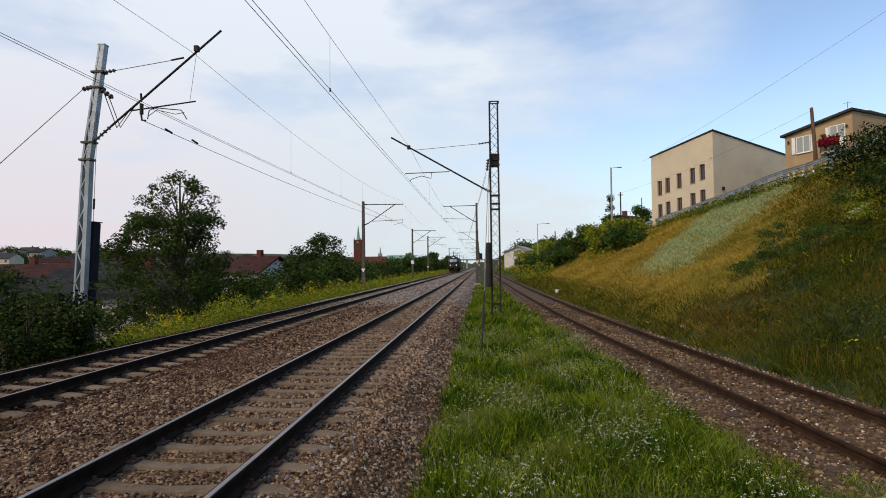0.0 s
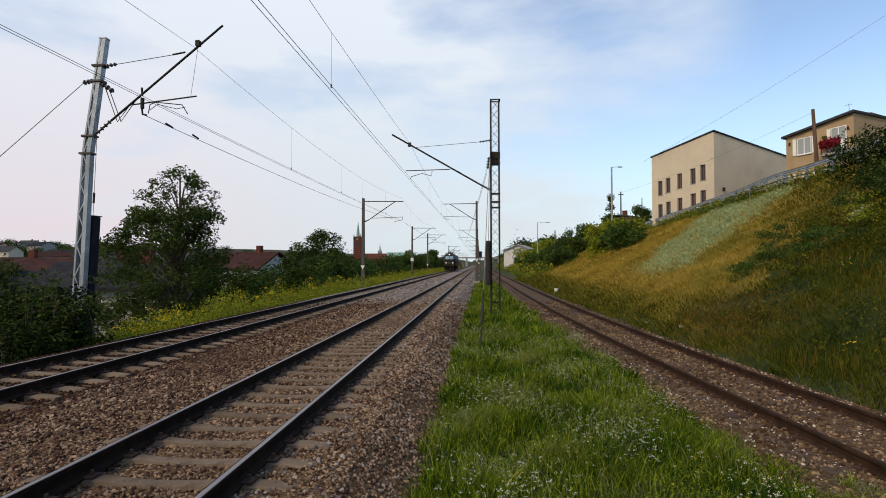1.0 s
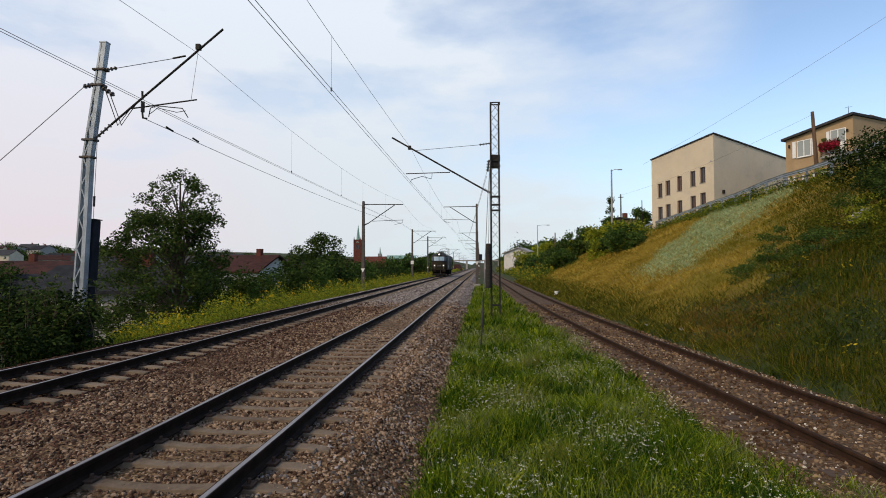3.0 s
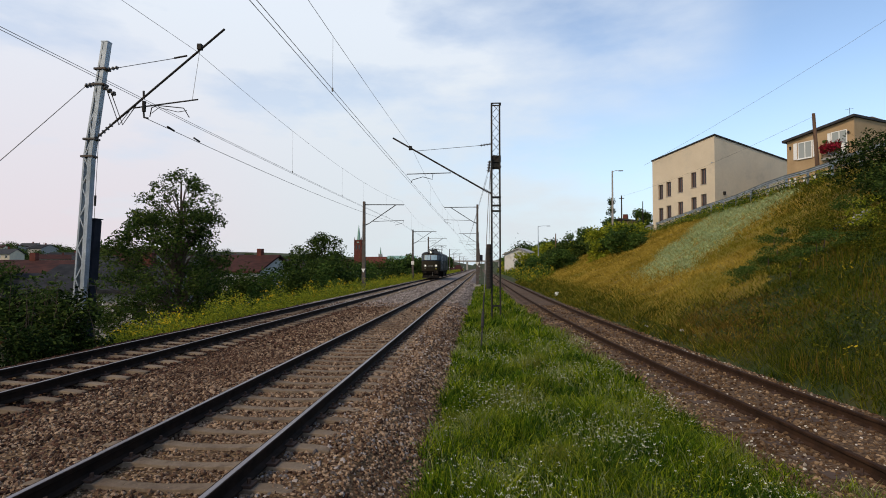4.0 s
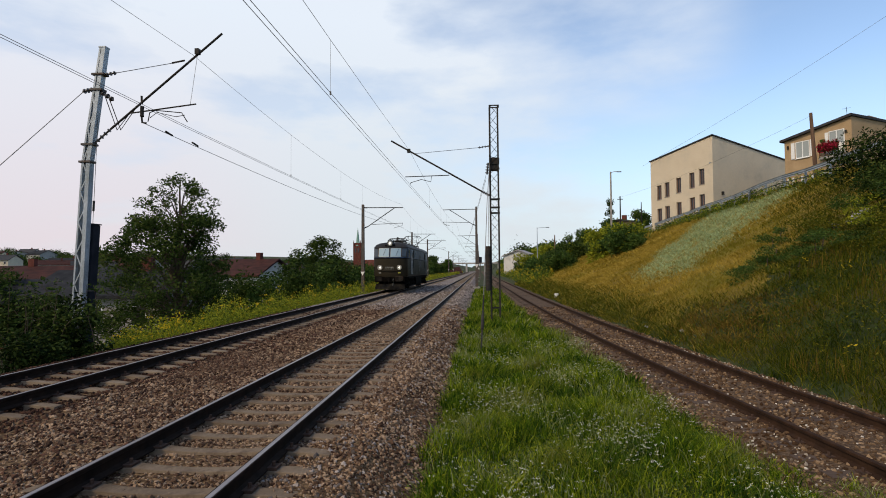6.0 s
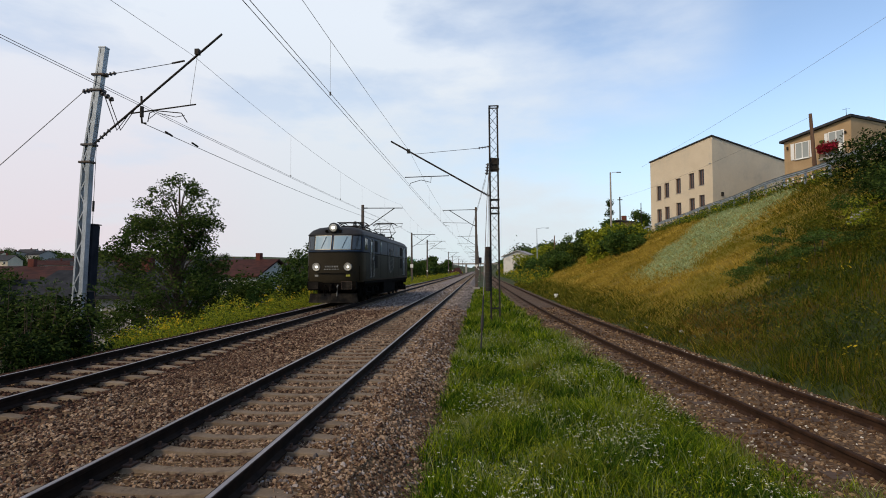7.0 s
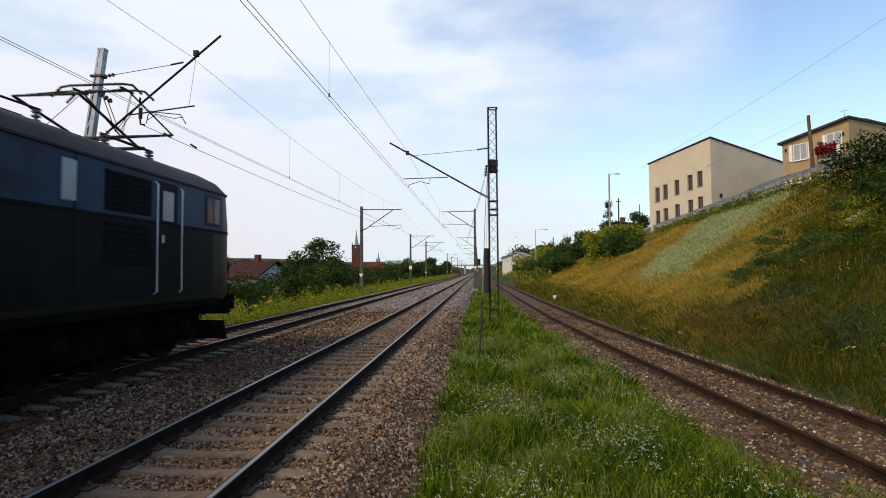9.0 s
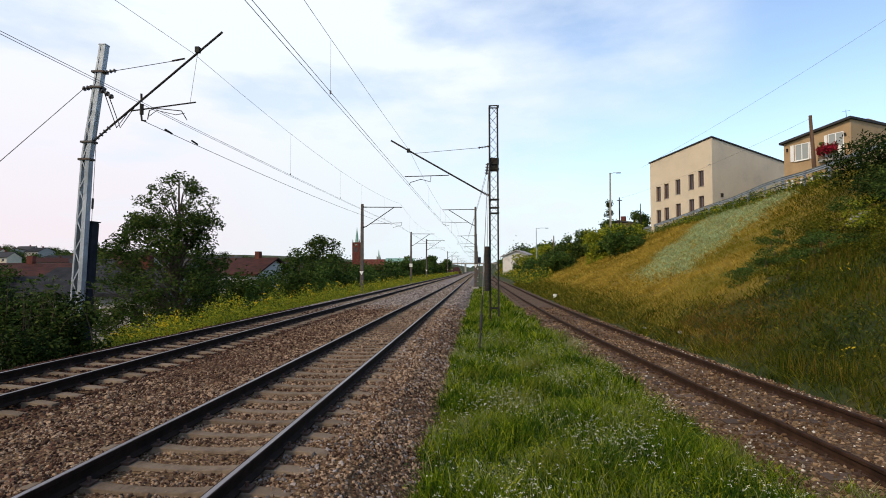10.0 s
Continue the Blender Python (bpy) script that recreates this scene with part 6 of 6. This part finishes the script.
for k in range(96):
    y = 57 + (k / 95) ** 1.5 * 200
    f = TR.uniform(0.12, 0.98)
    x = 7.0 + f * 15
    if y < 75 and f < 0.45:
        x += 6
    x = min(x, 0.262 * y)
    z = float(ground_z(x, y))
    r = TR.uniform(1.0, 2.0) * (1 + y / 250)
    bush("green shrub in the thicket on the bank", [(x, y, z + r * 0.5, r, r, r * 0.85), (x + r * 0.7, y + r * 0.6, z + r * 0.3, r * 0.7, r * 0.7, r * 0.6)], (M_leaf2, M_leaf2, M_leaf_tree, M_yleaf)[k % 4], 0.12 + 0.0011 * y, 20 if y < 110 else 12, 200 + k)
tree("tree", "narrow conifer-like tree on the far bank", 20.5, 86, 5.6, lambda z: (0, 0, max(0.25, (13.0 - z) * 0.26)), 7.5, 12.6, 34, 0.3, 0.6, 0.15, 20, M_leaf, 31)
tree("tree", "leafy tree beside the beige building", 22.3, 76, 4.2, lambda z: (0, 0, 1.25), 7.2, 9.6, 26, 0.5, 0.9, 0.15, 20, M_leaf2, 32)


def far_woods():
    rng = np.random.default_rng(9)
    cl = []
    for k in range(240):
        y = rng.uniform(240, 620)
        x = rng.uniform(-1.05, -0.05) * y if k % 5 else rng.uniform(0.03, 0.3) * y
        if -14 < x < 12:
            continue
        r = rng.uniform(2.5, 5.5)
        cl.append((x, y, float(ground_z(x, y)) + r * 0.7, r * 1.3, r * 1.2, r))
    V, F = clump_leaves(rng, cl, 2.2, 0.6)
    tagged(bulk("far_woods", V, F, [M_leaf]), "distant woods and gardens of the town", "trees", kind="stuff")


far_woods()


def stalks(rng, base, height, lean, width):
    """Tapered three-cornered blades from base points."""
    n = len(base)
    a = rng.uniform(0, 2 * math.pi, n)
    side = np.stack([np.cos(a), np.sin(a), np.zeros(n)], -1) * width[:, None]
    b = rng.uniform(0, 2 * math.pi, n)
    off = np.stack([np.cos(b), np.sin(b), np.zeros(n)], -1) * (lean * height)[:, None]
    mid = base + off * 0.35 + np.array([0, 0, 1]) * (height * 0.6)[:, None]
    tip = base + off + np.array([0, 0, 1]) * (height * 0.95)[:, None]
    V = np.stack([base - side, base + side, mid + side * 0.7, mid - side * 0.7, tip], 1).reshape(-1, 3)
    i = np.arange(n)[:, None] * 5
    F = np.concatenate([i + [0, 1, 2], i + [0, 2, 3], i + [3, 2, 4]])
    return V, F


def meadow():
    rng = np.random.default_rng(12)
    parts, kinds = [], []
    for y0, y1, dens, h, w in ((-8, 2.2, 350, 0.13, 0.007), (2.2, 5.5, 3300, 0.17, 0.0040), (5.5, 10, 2000, 0.20, 0.0060), (10, 18, 800, 0.23, 0.011), (18, 34, 220, 0.27, 0.022), (34, 70, 70, 0.22, 0.03)):
        n = int(dens * (y1 - y0) * 4.6)
        y = rng.uniform(y0, y1, n)
        left = -0.55 - 0.12 * np.sin(y * 1.1) - 0.10 * np.sin(y * 2.7 + 1) - 0.12 - 0.25 * smooth01(7, 3, y)
        right = siding_x(y) - 1.85 + 0.18 * np.sin(y * 0.9 + 2) + 0.12 * np.sin(y * 2.3) + 0.55 * smooth01(8.5, 5.5, y)
        x = left + (right - left) * rng.uniform(0, 1, n) + rng.normal(0, 0.06, n)
        keep = (0.5 + 0.5 * np.sin(x * 2.6 + np.sin(y * 1.7)) * np.sin(y * 1.2 + x) + rng.uniform(-0.3, 0.75, n)) > 0.25
        x, y = x[keep], y[keep]
        n = len(x)
        hh = h * rng.uniform(0.5, 1.5, n) * (0.4 + 0.75 * np.abs(np.sin(x * 1.7 + y * 0.9) * np.sin(y * 1.4 - x * 0.8)) + 0.45 * np.abs(np.sin(x * 4.3 - y * 2.1) * np.sin(y * 3.7 + x * 2.9)))
        base = np.stack([x, y, ground_z(x, y) - 0.02], -1)
        parts.append(stalks(rng, base, hh, rng.uniform(0.15, 1.0, n), w * rng.uniform(0.6, 1.5, n)))
        dr = np.sin(x * 2.3 + 1.1 * np.sin(y * 1.3)) * np.sin(y * 1.9 - 0.7 * x + 2) + 0.5 * rng.normal(size=n)
        kinds.append(np.tile(np.where(dr > 1.0, 2, np.where(dr < -0.35, 1, 0)), 3))
    V, F, k = [], [], 0
    for v, f in parts:
        V.append(v)
        F.append(f + k)
        k += len(v)
    tagged(bulk("meadow_grass", np.concatenate(V), np.concatenate(F), [M_grass, M_grass_deep, M_seed], np.concatenate(kinds)), "uneven green grass between the tracks", "grass", kind="stuff")
    # small white flowers
    n = 7600
    y = 2.4 + 16 * rng.uniform(0, 1, n) ** 1.6
    x = rng.uniform(-0.6, 3.4, n)
    keep = (np.sin(x * 2.1 + 1) * np.sin(y * 1.5) + rng.uniform(-0.6, 0.6, n)) > 0.25
    c = np.stack([x, y, ground_z(x, y) + rng.uniform(0.14, 0.33, n)], -1)[keep]
    c = np.concatenate([c + rng.normal(0, 0.011, c.shape) * [1, 1, 0.35] for _ in range(6)])
    V, F = leaf_quads(rng, c, 0.0072, 0.5)
    tagged(bulk("white_flowers", V, F, [M_white_flower]), "small white flowers in the grass", "flowers", kind="stuff")


meadow()


def herbs():
    """Low broad-leaved herbs in clumps among the blades."""
    rng = np.random.default_rng(23)
    n = 3400
    y = 2.3 + 20 * rng.uniform(0, 1, n) ** 1.6
    x = rng.uniform(-0.75, 3.6, n)
    m = 26
    r = rng.uniform(0.04, 0.16, n)
    c = np.repeat(np.stack([x, y, ground_z(x, y) + 0.05], -1), m, 0)
    d = rng.normal(size=(n * m, 3)) * np.repeat(r, m)[:, None]
    d[:, 2] = np.abs(d[:, 2]) * 0.7
    v, f = leaf_quads(rng, c + d, 0.016, 0.45)
    idx = np.repeat(np.where(rng.uniform(0, 1, n) < 0.3, 1, 0), m)
    tagged(bulk("meadow_herbs", v, f, [M_leaf2, M_yleaf], idx), "low leafy herbs in the grass strip", "herbs", kind="stuff")


herbs()


def seed_heads():
    """Pale grass heads that stand over the blades in drifts."""
    rng = np.random.default_rng(19)
    n = 8000
    y = 2.4 + 18 * rng.uniform(0, 1, n) ** 1.5
    x = rng.uniform(-0.7, 3.5, n)
    keep = (np.sin(x * 1.9 + 0.6 * y) * np.sin(y * 0.9 + 0.5) + rng.uniform(-0.7, 0.7, n)) > 0.2
    x, y = x[keep], y[keep]
    n = len(x)
    v, f = stalks(rng, np.stack([x, y, ground_z(x, y) + 0.06], -1), rng.uniform(0.10, 0.27, n), rng.uniform(0.2, 0.9, n), 0.0018 + 0.0004 * y)
    tagged(bulk("seed_grass", v, f, [M_seed]), "pale seeding grass in drifts between the tracks", "grass", kind="stuff")


seed_heads()


def bank_grass():
    rng = np.random.default_rng(13)
    V, F, idx, k = [], [], [], 0
    for y0, y1, n, h, w in ((7, 16, 36000, 0.20, 0.010), (16, 30, 60000, 0.17, 0.014), (30, 52, 60000, 0.17, 0.022), (52, 90, 26000, 0.24, 0.045)):
        y = rng.uniform(y0, y1, n)
        toe = siding_x(y) + 1.7
        x = toe + (22.3 - toe) * rng.uniform(0, 1, n)
        hh = h * rng.uniform(0.45, 1.5, n) * (1 + 0.8 * smooth01(10, 7, x) * rng.uniform(0, 1, n)) * (0.7 + 0.6 * np.abs(np.sin(x * 1.3 + y * 0.7) * np.sin(y * 0.9 - x)))
        base = np.stack([x, y, ground_z(x, y) - 0.03], -1)
        v, f = stalks(rng, base, hh, rng.uniform(0.5, 2.2, n), np.full(n, w))
        # the sown silver patch, the green foot of the bank, dry grass elsewhere
        edge = np.minimum(y - (31.3 + (x - 13) * 0.70 + 0.5 * np.sin(x * 2.1)), 38.4 + (x - 11) * 1.3 + 0.6 * np.sin(x * 1.4) - y)
        patch = (edge + rng.normal(0, 0.8, n) > 0.3) & (x + rng.normal(0, 0.5, n) > 10.6) & (x < 21.2) & (rng.uniform(0, 1, n) < 0.85)
        green = (rng.uniform(0, 1, n) < 0.9 * smooth01(9.4, 7.2, x)) | (rng.uniform(0, 1, n) < 0.7 * smooth01(22, 14, y) * smooth01(17, 10, x) * (0.55 + 0.45 * np.sin(x * 1.1 + y * 0.8))) | ((x > 20.8) & (rng.uniform(0, 1, n) < 0.6))
        weedy = (x < 18.5) & (y < 21.8 + 0.15 * (x - 10) + 1.2 * np.sin(x * 1.7) + rng.normal(0, 1.6, n)) & (rng.uniform(0, 1, n) < 0.9 * smooth01(6.9, 9.0, x + 0.8 * np.sin(y * 1.1) + 1.6 * smooth01(18, 13, y)))
        mi = np.where(patch, 2, np.where(weedy, 3, np.where(green, 1, 0)))
        # dry grass turns darker olive towards the view's right edge: vignetting by colour
        mi = np.where((mi == 0) & (rng.uniform(0, 1, n) < 0.85 * smooth01(0.46, 0.60, x / y)), 1, mi)
        bare = ((x - 8.4) / 1.5) ** 2 + ((y - 18.2) / 3.2) ** 2 + 0.35 * rng.normal(size=n) < 0.9      # a scorched dry patch low on the slope
        mi = np.where(bare & (rng.uniform(0, 1, n) < 0.8), 4, mi)
        V.append(v)
        F.append(f + k)
        idx.append(np.tile(mi, 3))
        k += len(v)
    ob = bulk("bank_grass", np.concatenate(V), np.concatenate(F), [M_dry, M_bankgreen, M_pale, M_weedgreen, M_bank_straw], np.concatenate(idx))
    tagged(ob, "dry golden grass with a silvery patch on the bank", "grass", kind="stuff")


bank_grass()


def weeds(name, label, x0, x1, ys, per_m, height, seed, gold, leaf=0.07, mats=None, lime=0.45, near=-20):
    """Tall goldenrod and grass: stems with leaves, and yellow heads on some."""
    rng = np.random.default_rng(seed)
    V, F, I, k = [], [], [], 0
    for y0, y1, dens in ys:
        n = int((y1 - y0) * (x1 - x0) * dens * per_m)
        y = rng.uniform(y0, y1, n)
        x = rng.uniform(x0, x1, n)
        g = ground_z(x, y)
        h = height * rng.uniform(0.45, 1.15, n) * (0.7 + 0.45 * np.abs(np.sin(y * 0.55 + x))) * (0.5 + 0.5 * smooth01(near, near + 8, y))
        wide = 0.010 + 0.0004 * y
        v, f = stalks(rng, np.stack([x, y, g - 0.05], -1), h, rng.uniform(0.02, 0.3, n), wide)
        V.append(v); F.append(np.concatenate([f[:, [0, 1, 2, 2]]]) + k); I.append(np.full(len(f), 1 if lime > 0.5 else 0)); k += len(v)
        m = 5
        yy, xx, hh, gg = np.repeat(y, m), np.repeat(x, m), np.repeat(h, m), np.repeat(g, m)
        t = rng.uniform(0.1, 0.98, n * m)
        c = np.stack([xx + rng.normal(0, 0.07, n * m), yy + rng.normal(0, 0.07, n * m), gg + hh * t], -1)
        v, f = leaf_quads(rng, c, leaf + 0.0009 * y0, 0.2)
        V.append(v); F.append(f + k); I.append(np.where(rng.uniform(0, 1, len(f)) < lime, 1, 0)); k += len(v)
        pick = rng.uniform(0, 1, n) < gold * (0.35 + 0.65 * (np.sin(y * 0.8) > 0.1))
        q = np.stack([x, y, g + h * 0.98], -1)[pick]
        if len(q):
            c = np.repeat(q, 7, 0) + rng.normal(0, 1, (len(q) * 7, 3)) * [0.07, 0.07, 0.06]
            v, f = leaf_quads(rng, c, 0.042 + 0.0006 * y0, 0.3)
            V.append(v); F.append(f + k); I.append(np.full(len(f), 2)); k += len(v)
    ob = bulk(name, np.concatenate(V), np.concatenate(F), mats or [M_leaf2, M_yleaf, M_goldenrod], np.concatenate(I))
    tagged(ob, label, "weeds", kind="stuff")


weeds("goldenrod_strip", "tall yellow-flowering weeds along the second track", -12.6, -9.95, ((14.2, 22, 40), (22, 40, 24), (40, 75, 13), (75, 150, 6), (150, 320, 2.2)), 2.6, 1.3, 41, 0.045, 0.030, None, 0.85, 15)
weeds("bank_goldenrod", "yellow-flowering weeds at the foot of the far bank", 6.2, 9.5, ((70, 110, 7), (110, 220, 3)), 1.0, 1.5, 42, 0.2)
weeds("crest_weeds", "green weeds along the top of the bank", 20.6, 22.4, ((33, 44, 14), (44, 61, 34), (61, 72, 10)), 1.0, 0.8, 44, 0.05, 0.05)
weeds("bank_weeds", "tall weeds and yellow flowers on the near bank", 7.6, 15.5, ((9, 14, 26), (14, 19, 18)), 1.0, 0.6, 43, 0.012, 0.028, [M_leaf, M_bankgreen, M_goldenrod])


def bank_tall_grass():
    rng = np.random.default_rng(47)
    V, F, I, k = [], [], [], 0
    for y0, y1, n, w in ((7.5, 13, 9000, 0.006), (13, 20, 11000, 0.009), (20, 27, 6000, 0.012)):
        y = rng.uniform(y0, y1, n)
        x = siding_x(y) + 2.1 + rng.uniform(0, 1, n) ** 1.3 * 9.0
        drift = np.sin(x * 1.15 + 0.5 * y) * np.sin(y * 0.75 - 0.4 * x + 1) + 0.35 * rng.normal(size=n)
        keep = (drift > -0.05) & (x / y + rng.normal(0, 0.05, n) > 0.52) & (y < 20)
        x, y, drift = x[keep], y[keep], drift[keep]
        m = len(x)
        h = rng.uniform(0.22, 0.65, m) * (0.6 + 0.5 * np.clip(drift, 0, 1))
        v, f = stalks(rng, np.stack([x, y, ground_z(x, y) - 0.03], -1), h, rng.uniform(0.05, 0.5, m), np.full(m, w))
        mi = np.where(drift + 0.4 * rng.normal(size=m) > 1.15, 2, np.where(rng.uniform(0, 1, m) < 0.7, 0, 1))
        V.append(v)
        F.append(f + k)
        I.append(np.tile(mi, 3))
        k += len(v)
    ob = bulk("bank_tall_grass", np.concatenate(V), np.concatenate(F), [M_weedgreen, M_bankgreen, M_bank_straw], np.concatenate(I))
    tagged(ob, "tall olive grass and dry stalks low on the bank", "grass", kind="stuff")


bank_tall_grass()


# pale stones showing on the bank
def boulder(x, y, r, seed):
    rng = random.Random(seed)
    bm = bmesh.new()
    bmesh.ops.create_icosphere(bm, subdivisions=2, radius=r)
    for v in bm.verts:
        v.co *= 1 + rng.uniform(-0.18, 0.18)
        v.co.z *= 0.7
    me = bpy.data.meshes.new("boulder")
    bm.to_mesh(me)
    bm.free()
    me.materials.append(M_render_grey)
    ob = new("boulder", me)
    ob.matrix_basis = pose(x, y, float(ground_z(x, y)) + r * 0.35, 0, 0, seed * 40)
    tagged(ob, "pale weathered stone lying on the bank", "stone", group="stones on the bank")


for k, (x, y, r) in enumerate(((15.3, 22.9, 0.24), (15.7, 23.0, 0.2), (14.5, 22.9, 0.19), (14.7, 22.5, 0.15), (6.75, 22.6, 0.1), (7.2, 19.9, 0.09))):
    boulder(x, y, r, k + 1)

# ---------- loose stones ----------
def ballast_stones(name, regions, seed, mat, label):
    rng = np.random.default_rng(seed)
    bm = bmesh.new()
    bmesh.ops.create_icosphere(bm, subdivisions=1, radius=1.0)
    iv = np.array([v.co[:] for v in bm.verts])
    fi = np.array([[v.index for v in f.verts] for f in bm.faces])
    bm.free()
    V, F, k = [], [], 0
    for xf, x0, x1, y0, y1, dens, size, zf in regions:
        n = int((x1 - x0) * (y1 - y0) * dens)
        y = rng.uniform(y0, y1, n)
        dx = rng.uniform(x0, x1, n)
        x = xf(y) + dx
        z = zf(dx) + rng.uniform(-0.4, 0.35, n) * size
        sc = size * rng.uniform(0.45, 1.25, (n, 1)) * rng.uniform(0.65, 1.2, (n, 3))
        a = rng.uniform(0, 2 * math.pi, n)
        b = rng.uniform(-0.9, 0.9, n)
        p = iv[None] * sc[:, None] * (1 + 0.25 * rng.normal(size=(n, len(iv), 1)))
        p = np.stack([p[..., 0], p[..., 1] * np.cos(b)[:, None] - p[..., 2] * np.sin(b)[:, None], p[..., 1] * np.sin(b)[:, None] + p[..., 2] * np.cos(b)[:, None]], -1)
        p = np.stack([p[..., 0] * np.cos(a)[:, None] - p[..., 1] * np.sin(a)[:, None], p[..., 0] * np.sin(a)[:, None] + p[..., 1] * np.cos(a)[:, None], p[..., 2]], -1)
        p += np.stack([x, y, z], -1)[:, None]
        V.append(p.reshape(-1, 3))
        F.append((fi[None] + (np.arange(n) * len(iv))[:, None, None]).reshape(-1, 3) + k)
        k += n * len(iv)
    tagged(bulk(name, np.concatenate(V), np.concatenate(F), [mat]), label, "ballast", kind="stuff")


def main_bed_z(dx):
    return np.interp(dx, [-5.6, -4.4, -3.5, -2.4, -1.25, -0.9, -0.4, 0.7, 1.15, 1.5, 2.4, 3.2, 3.5, 4.0, 4.8], [-0.8, -0.25, -0.235, -0.225, -0.23, -0.225, -0.215, -0.215, -0.205, -0.218, -0.226, -0.218, -0.202, -0.215, -0.68])


def siding_bed_z(dx):
    return np.interp(dx, [-2.0, -1.7, -0.8, 0.8, 1.5, 1.75], [-0.86, -0.74, -0.70, -0.70, -0.72, -0.86])


mid = lambda y: MID
ballast_stones("ballast_stones", [(mid, -4.8, 4.85, -6, 3.0, 60, 0.035, main_bed_z), (mid, -0.5, 4.85, 3.0, 7.5, 1000, 0.0205, main_bed_z), (mid, -1.0, 4.85, 7.5, 13, 560, 0.024, main_bed_z), (mid, -0.9, 4.85, 6.5, 13, 90, 0.034, main_bed_z), (mid, -0.9, 4.85, 13, 22, 220, 0.036, main_bed_z), (mid, -0.9, 4.85, 22, 30, 70, 0.05, main_bed_z)], 61, M_ballast, "loose brown crushed stones between the sleepers")
# rusty stones, also darkening the lower-left corner of view as vignetting
ballast_stones("rust_stained_stones", [(mid, -4.6, -0.75, 6.5, 14, 420, 0.029, main_bed_z), (mid, -4.6, -0.85, 14, 24, 230, 0.038, main_bed_z), (mid, -4.6, -0.9, 24, 30, 80, 0.055, main_bed_z), (mid, -0.85, 1.2, 4.5, 13, 230, 0.025, main_bed_z), (mid, -0.85, 0.5, 13, 30, 60, 0.042, main_bed_z)], 63, M_rust_stone, "rust-stained stones under and along the second track, darkened for lens vignetting")
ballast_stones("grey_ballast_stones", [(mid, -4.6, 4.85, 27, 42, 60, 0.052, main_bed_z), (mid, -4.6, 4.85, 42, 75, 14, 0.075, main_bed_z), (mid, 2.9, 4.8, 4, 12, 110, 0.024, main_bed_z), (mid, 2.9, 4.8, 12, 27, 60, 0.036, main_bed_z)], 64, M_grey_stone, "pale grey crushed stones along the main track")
ballast_stones("siding_stones", [(siding_x, -2.1, 2.0, 4, 10, 210, 0.030, siding_bed_z), (siding_x, -2.1, 2.0, 10, 20, 120, 0.036, siding_bed_z), (siding_x, -2.1, 2.0, 20, 36, 40, 0.05, siding_bed_z)], 62, M_siding, "loose dusty stones along the siding")

M_pale_stone = material("pale_limestone", [(0.20, 0.16, 0.12), (0.38, 0.33, 0.27), (0.55, 0.50, 0.43)], 2, 0.9, island=0.7, fine=60)
ballast_stones("pale_edge_stones", [(siding_x, -2.35, -0.95, 4, 11, 60, 0.020, siding_bed_z), (siding_x, -2.2, -0.95, 11, 24, 26, 0.026, siding_bed_z), (siding_x, 1.15, 2.0, 7, 20, 60, 0.024, siding_bed_z), (siding_x, -0.7, 0.7, 5, 20, 12, 0.022, siding_bed_z)], 65, M_pale_stone, "pale stones strewn along the edges of the siding")

# ---------- sleepers ----------
lay_sleepers(track_main, lambda y: MAIN_X, 0.0, 1.0 - 22 * 0.545, 230, 0.545, False, clips=60)
lay_sleepers(track_far, lambda y: FAR_X, 0.0, 1.2 - 22 * 0.545, 230, 0.545, False, clips=60)
lay_sleepers(track_siding, lambda y: float(siding_x(y)), -0.53, 1.0 - 12, 180, 0.6, True, clips=60)
# ---------- motion of the train ----------
LOCO_ROWS = [(0, 159.40), (1.0, 142.70), (2.5, 117.40), (4.0, 91.00), (5.0, 72.80), (5.7, 59.90), (7.0, 36.80), (7.5, 28.25), (8.0, 20.10), (8.5, 11.90), (9.0, 4.10), (9.5, -4.20), (10.0, -12.60)]


def motions():
    walk(loco, [(t, pose(FAR_X, y, 0.006)) for t, y in LOCO_ROWS])
    # wheels roll by the way covered: one row a frame
    ts, yy = [r[0] for r in LOCO_ROWS], [r[1] for r in LOCO_ROWS]
    for ws, y in wheelsets:
        rows = []
        for k in range(0, 301):
            way = yy[0] - float(np.interp(k / FPS, ts, yy))
            rows.append((k / FPS, pose(0, y, 0.625, math.degrees(way / 0.625) % 360)))
        walk(ws, rows)


motions()
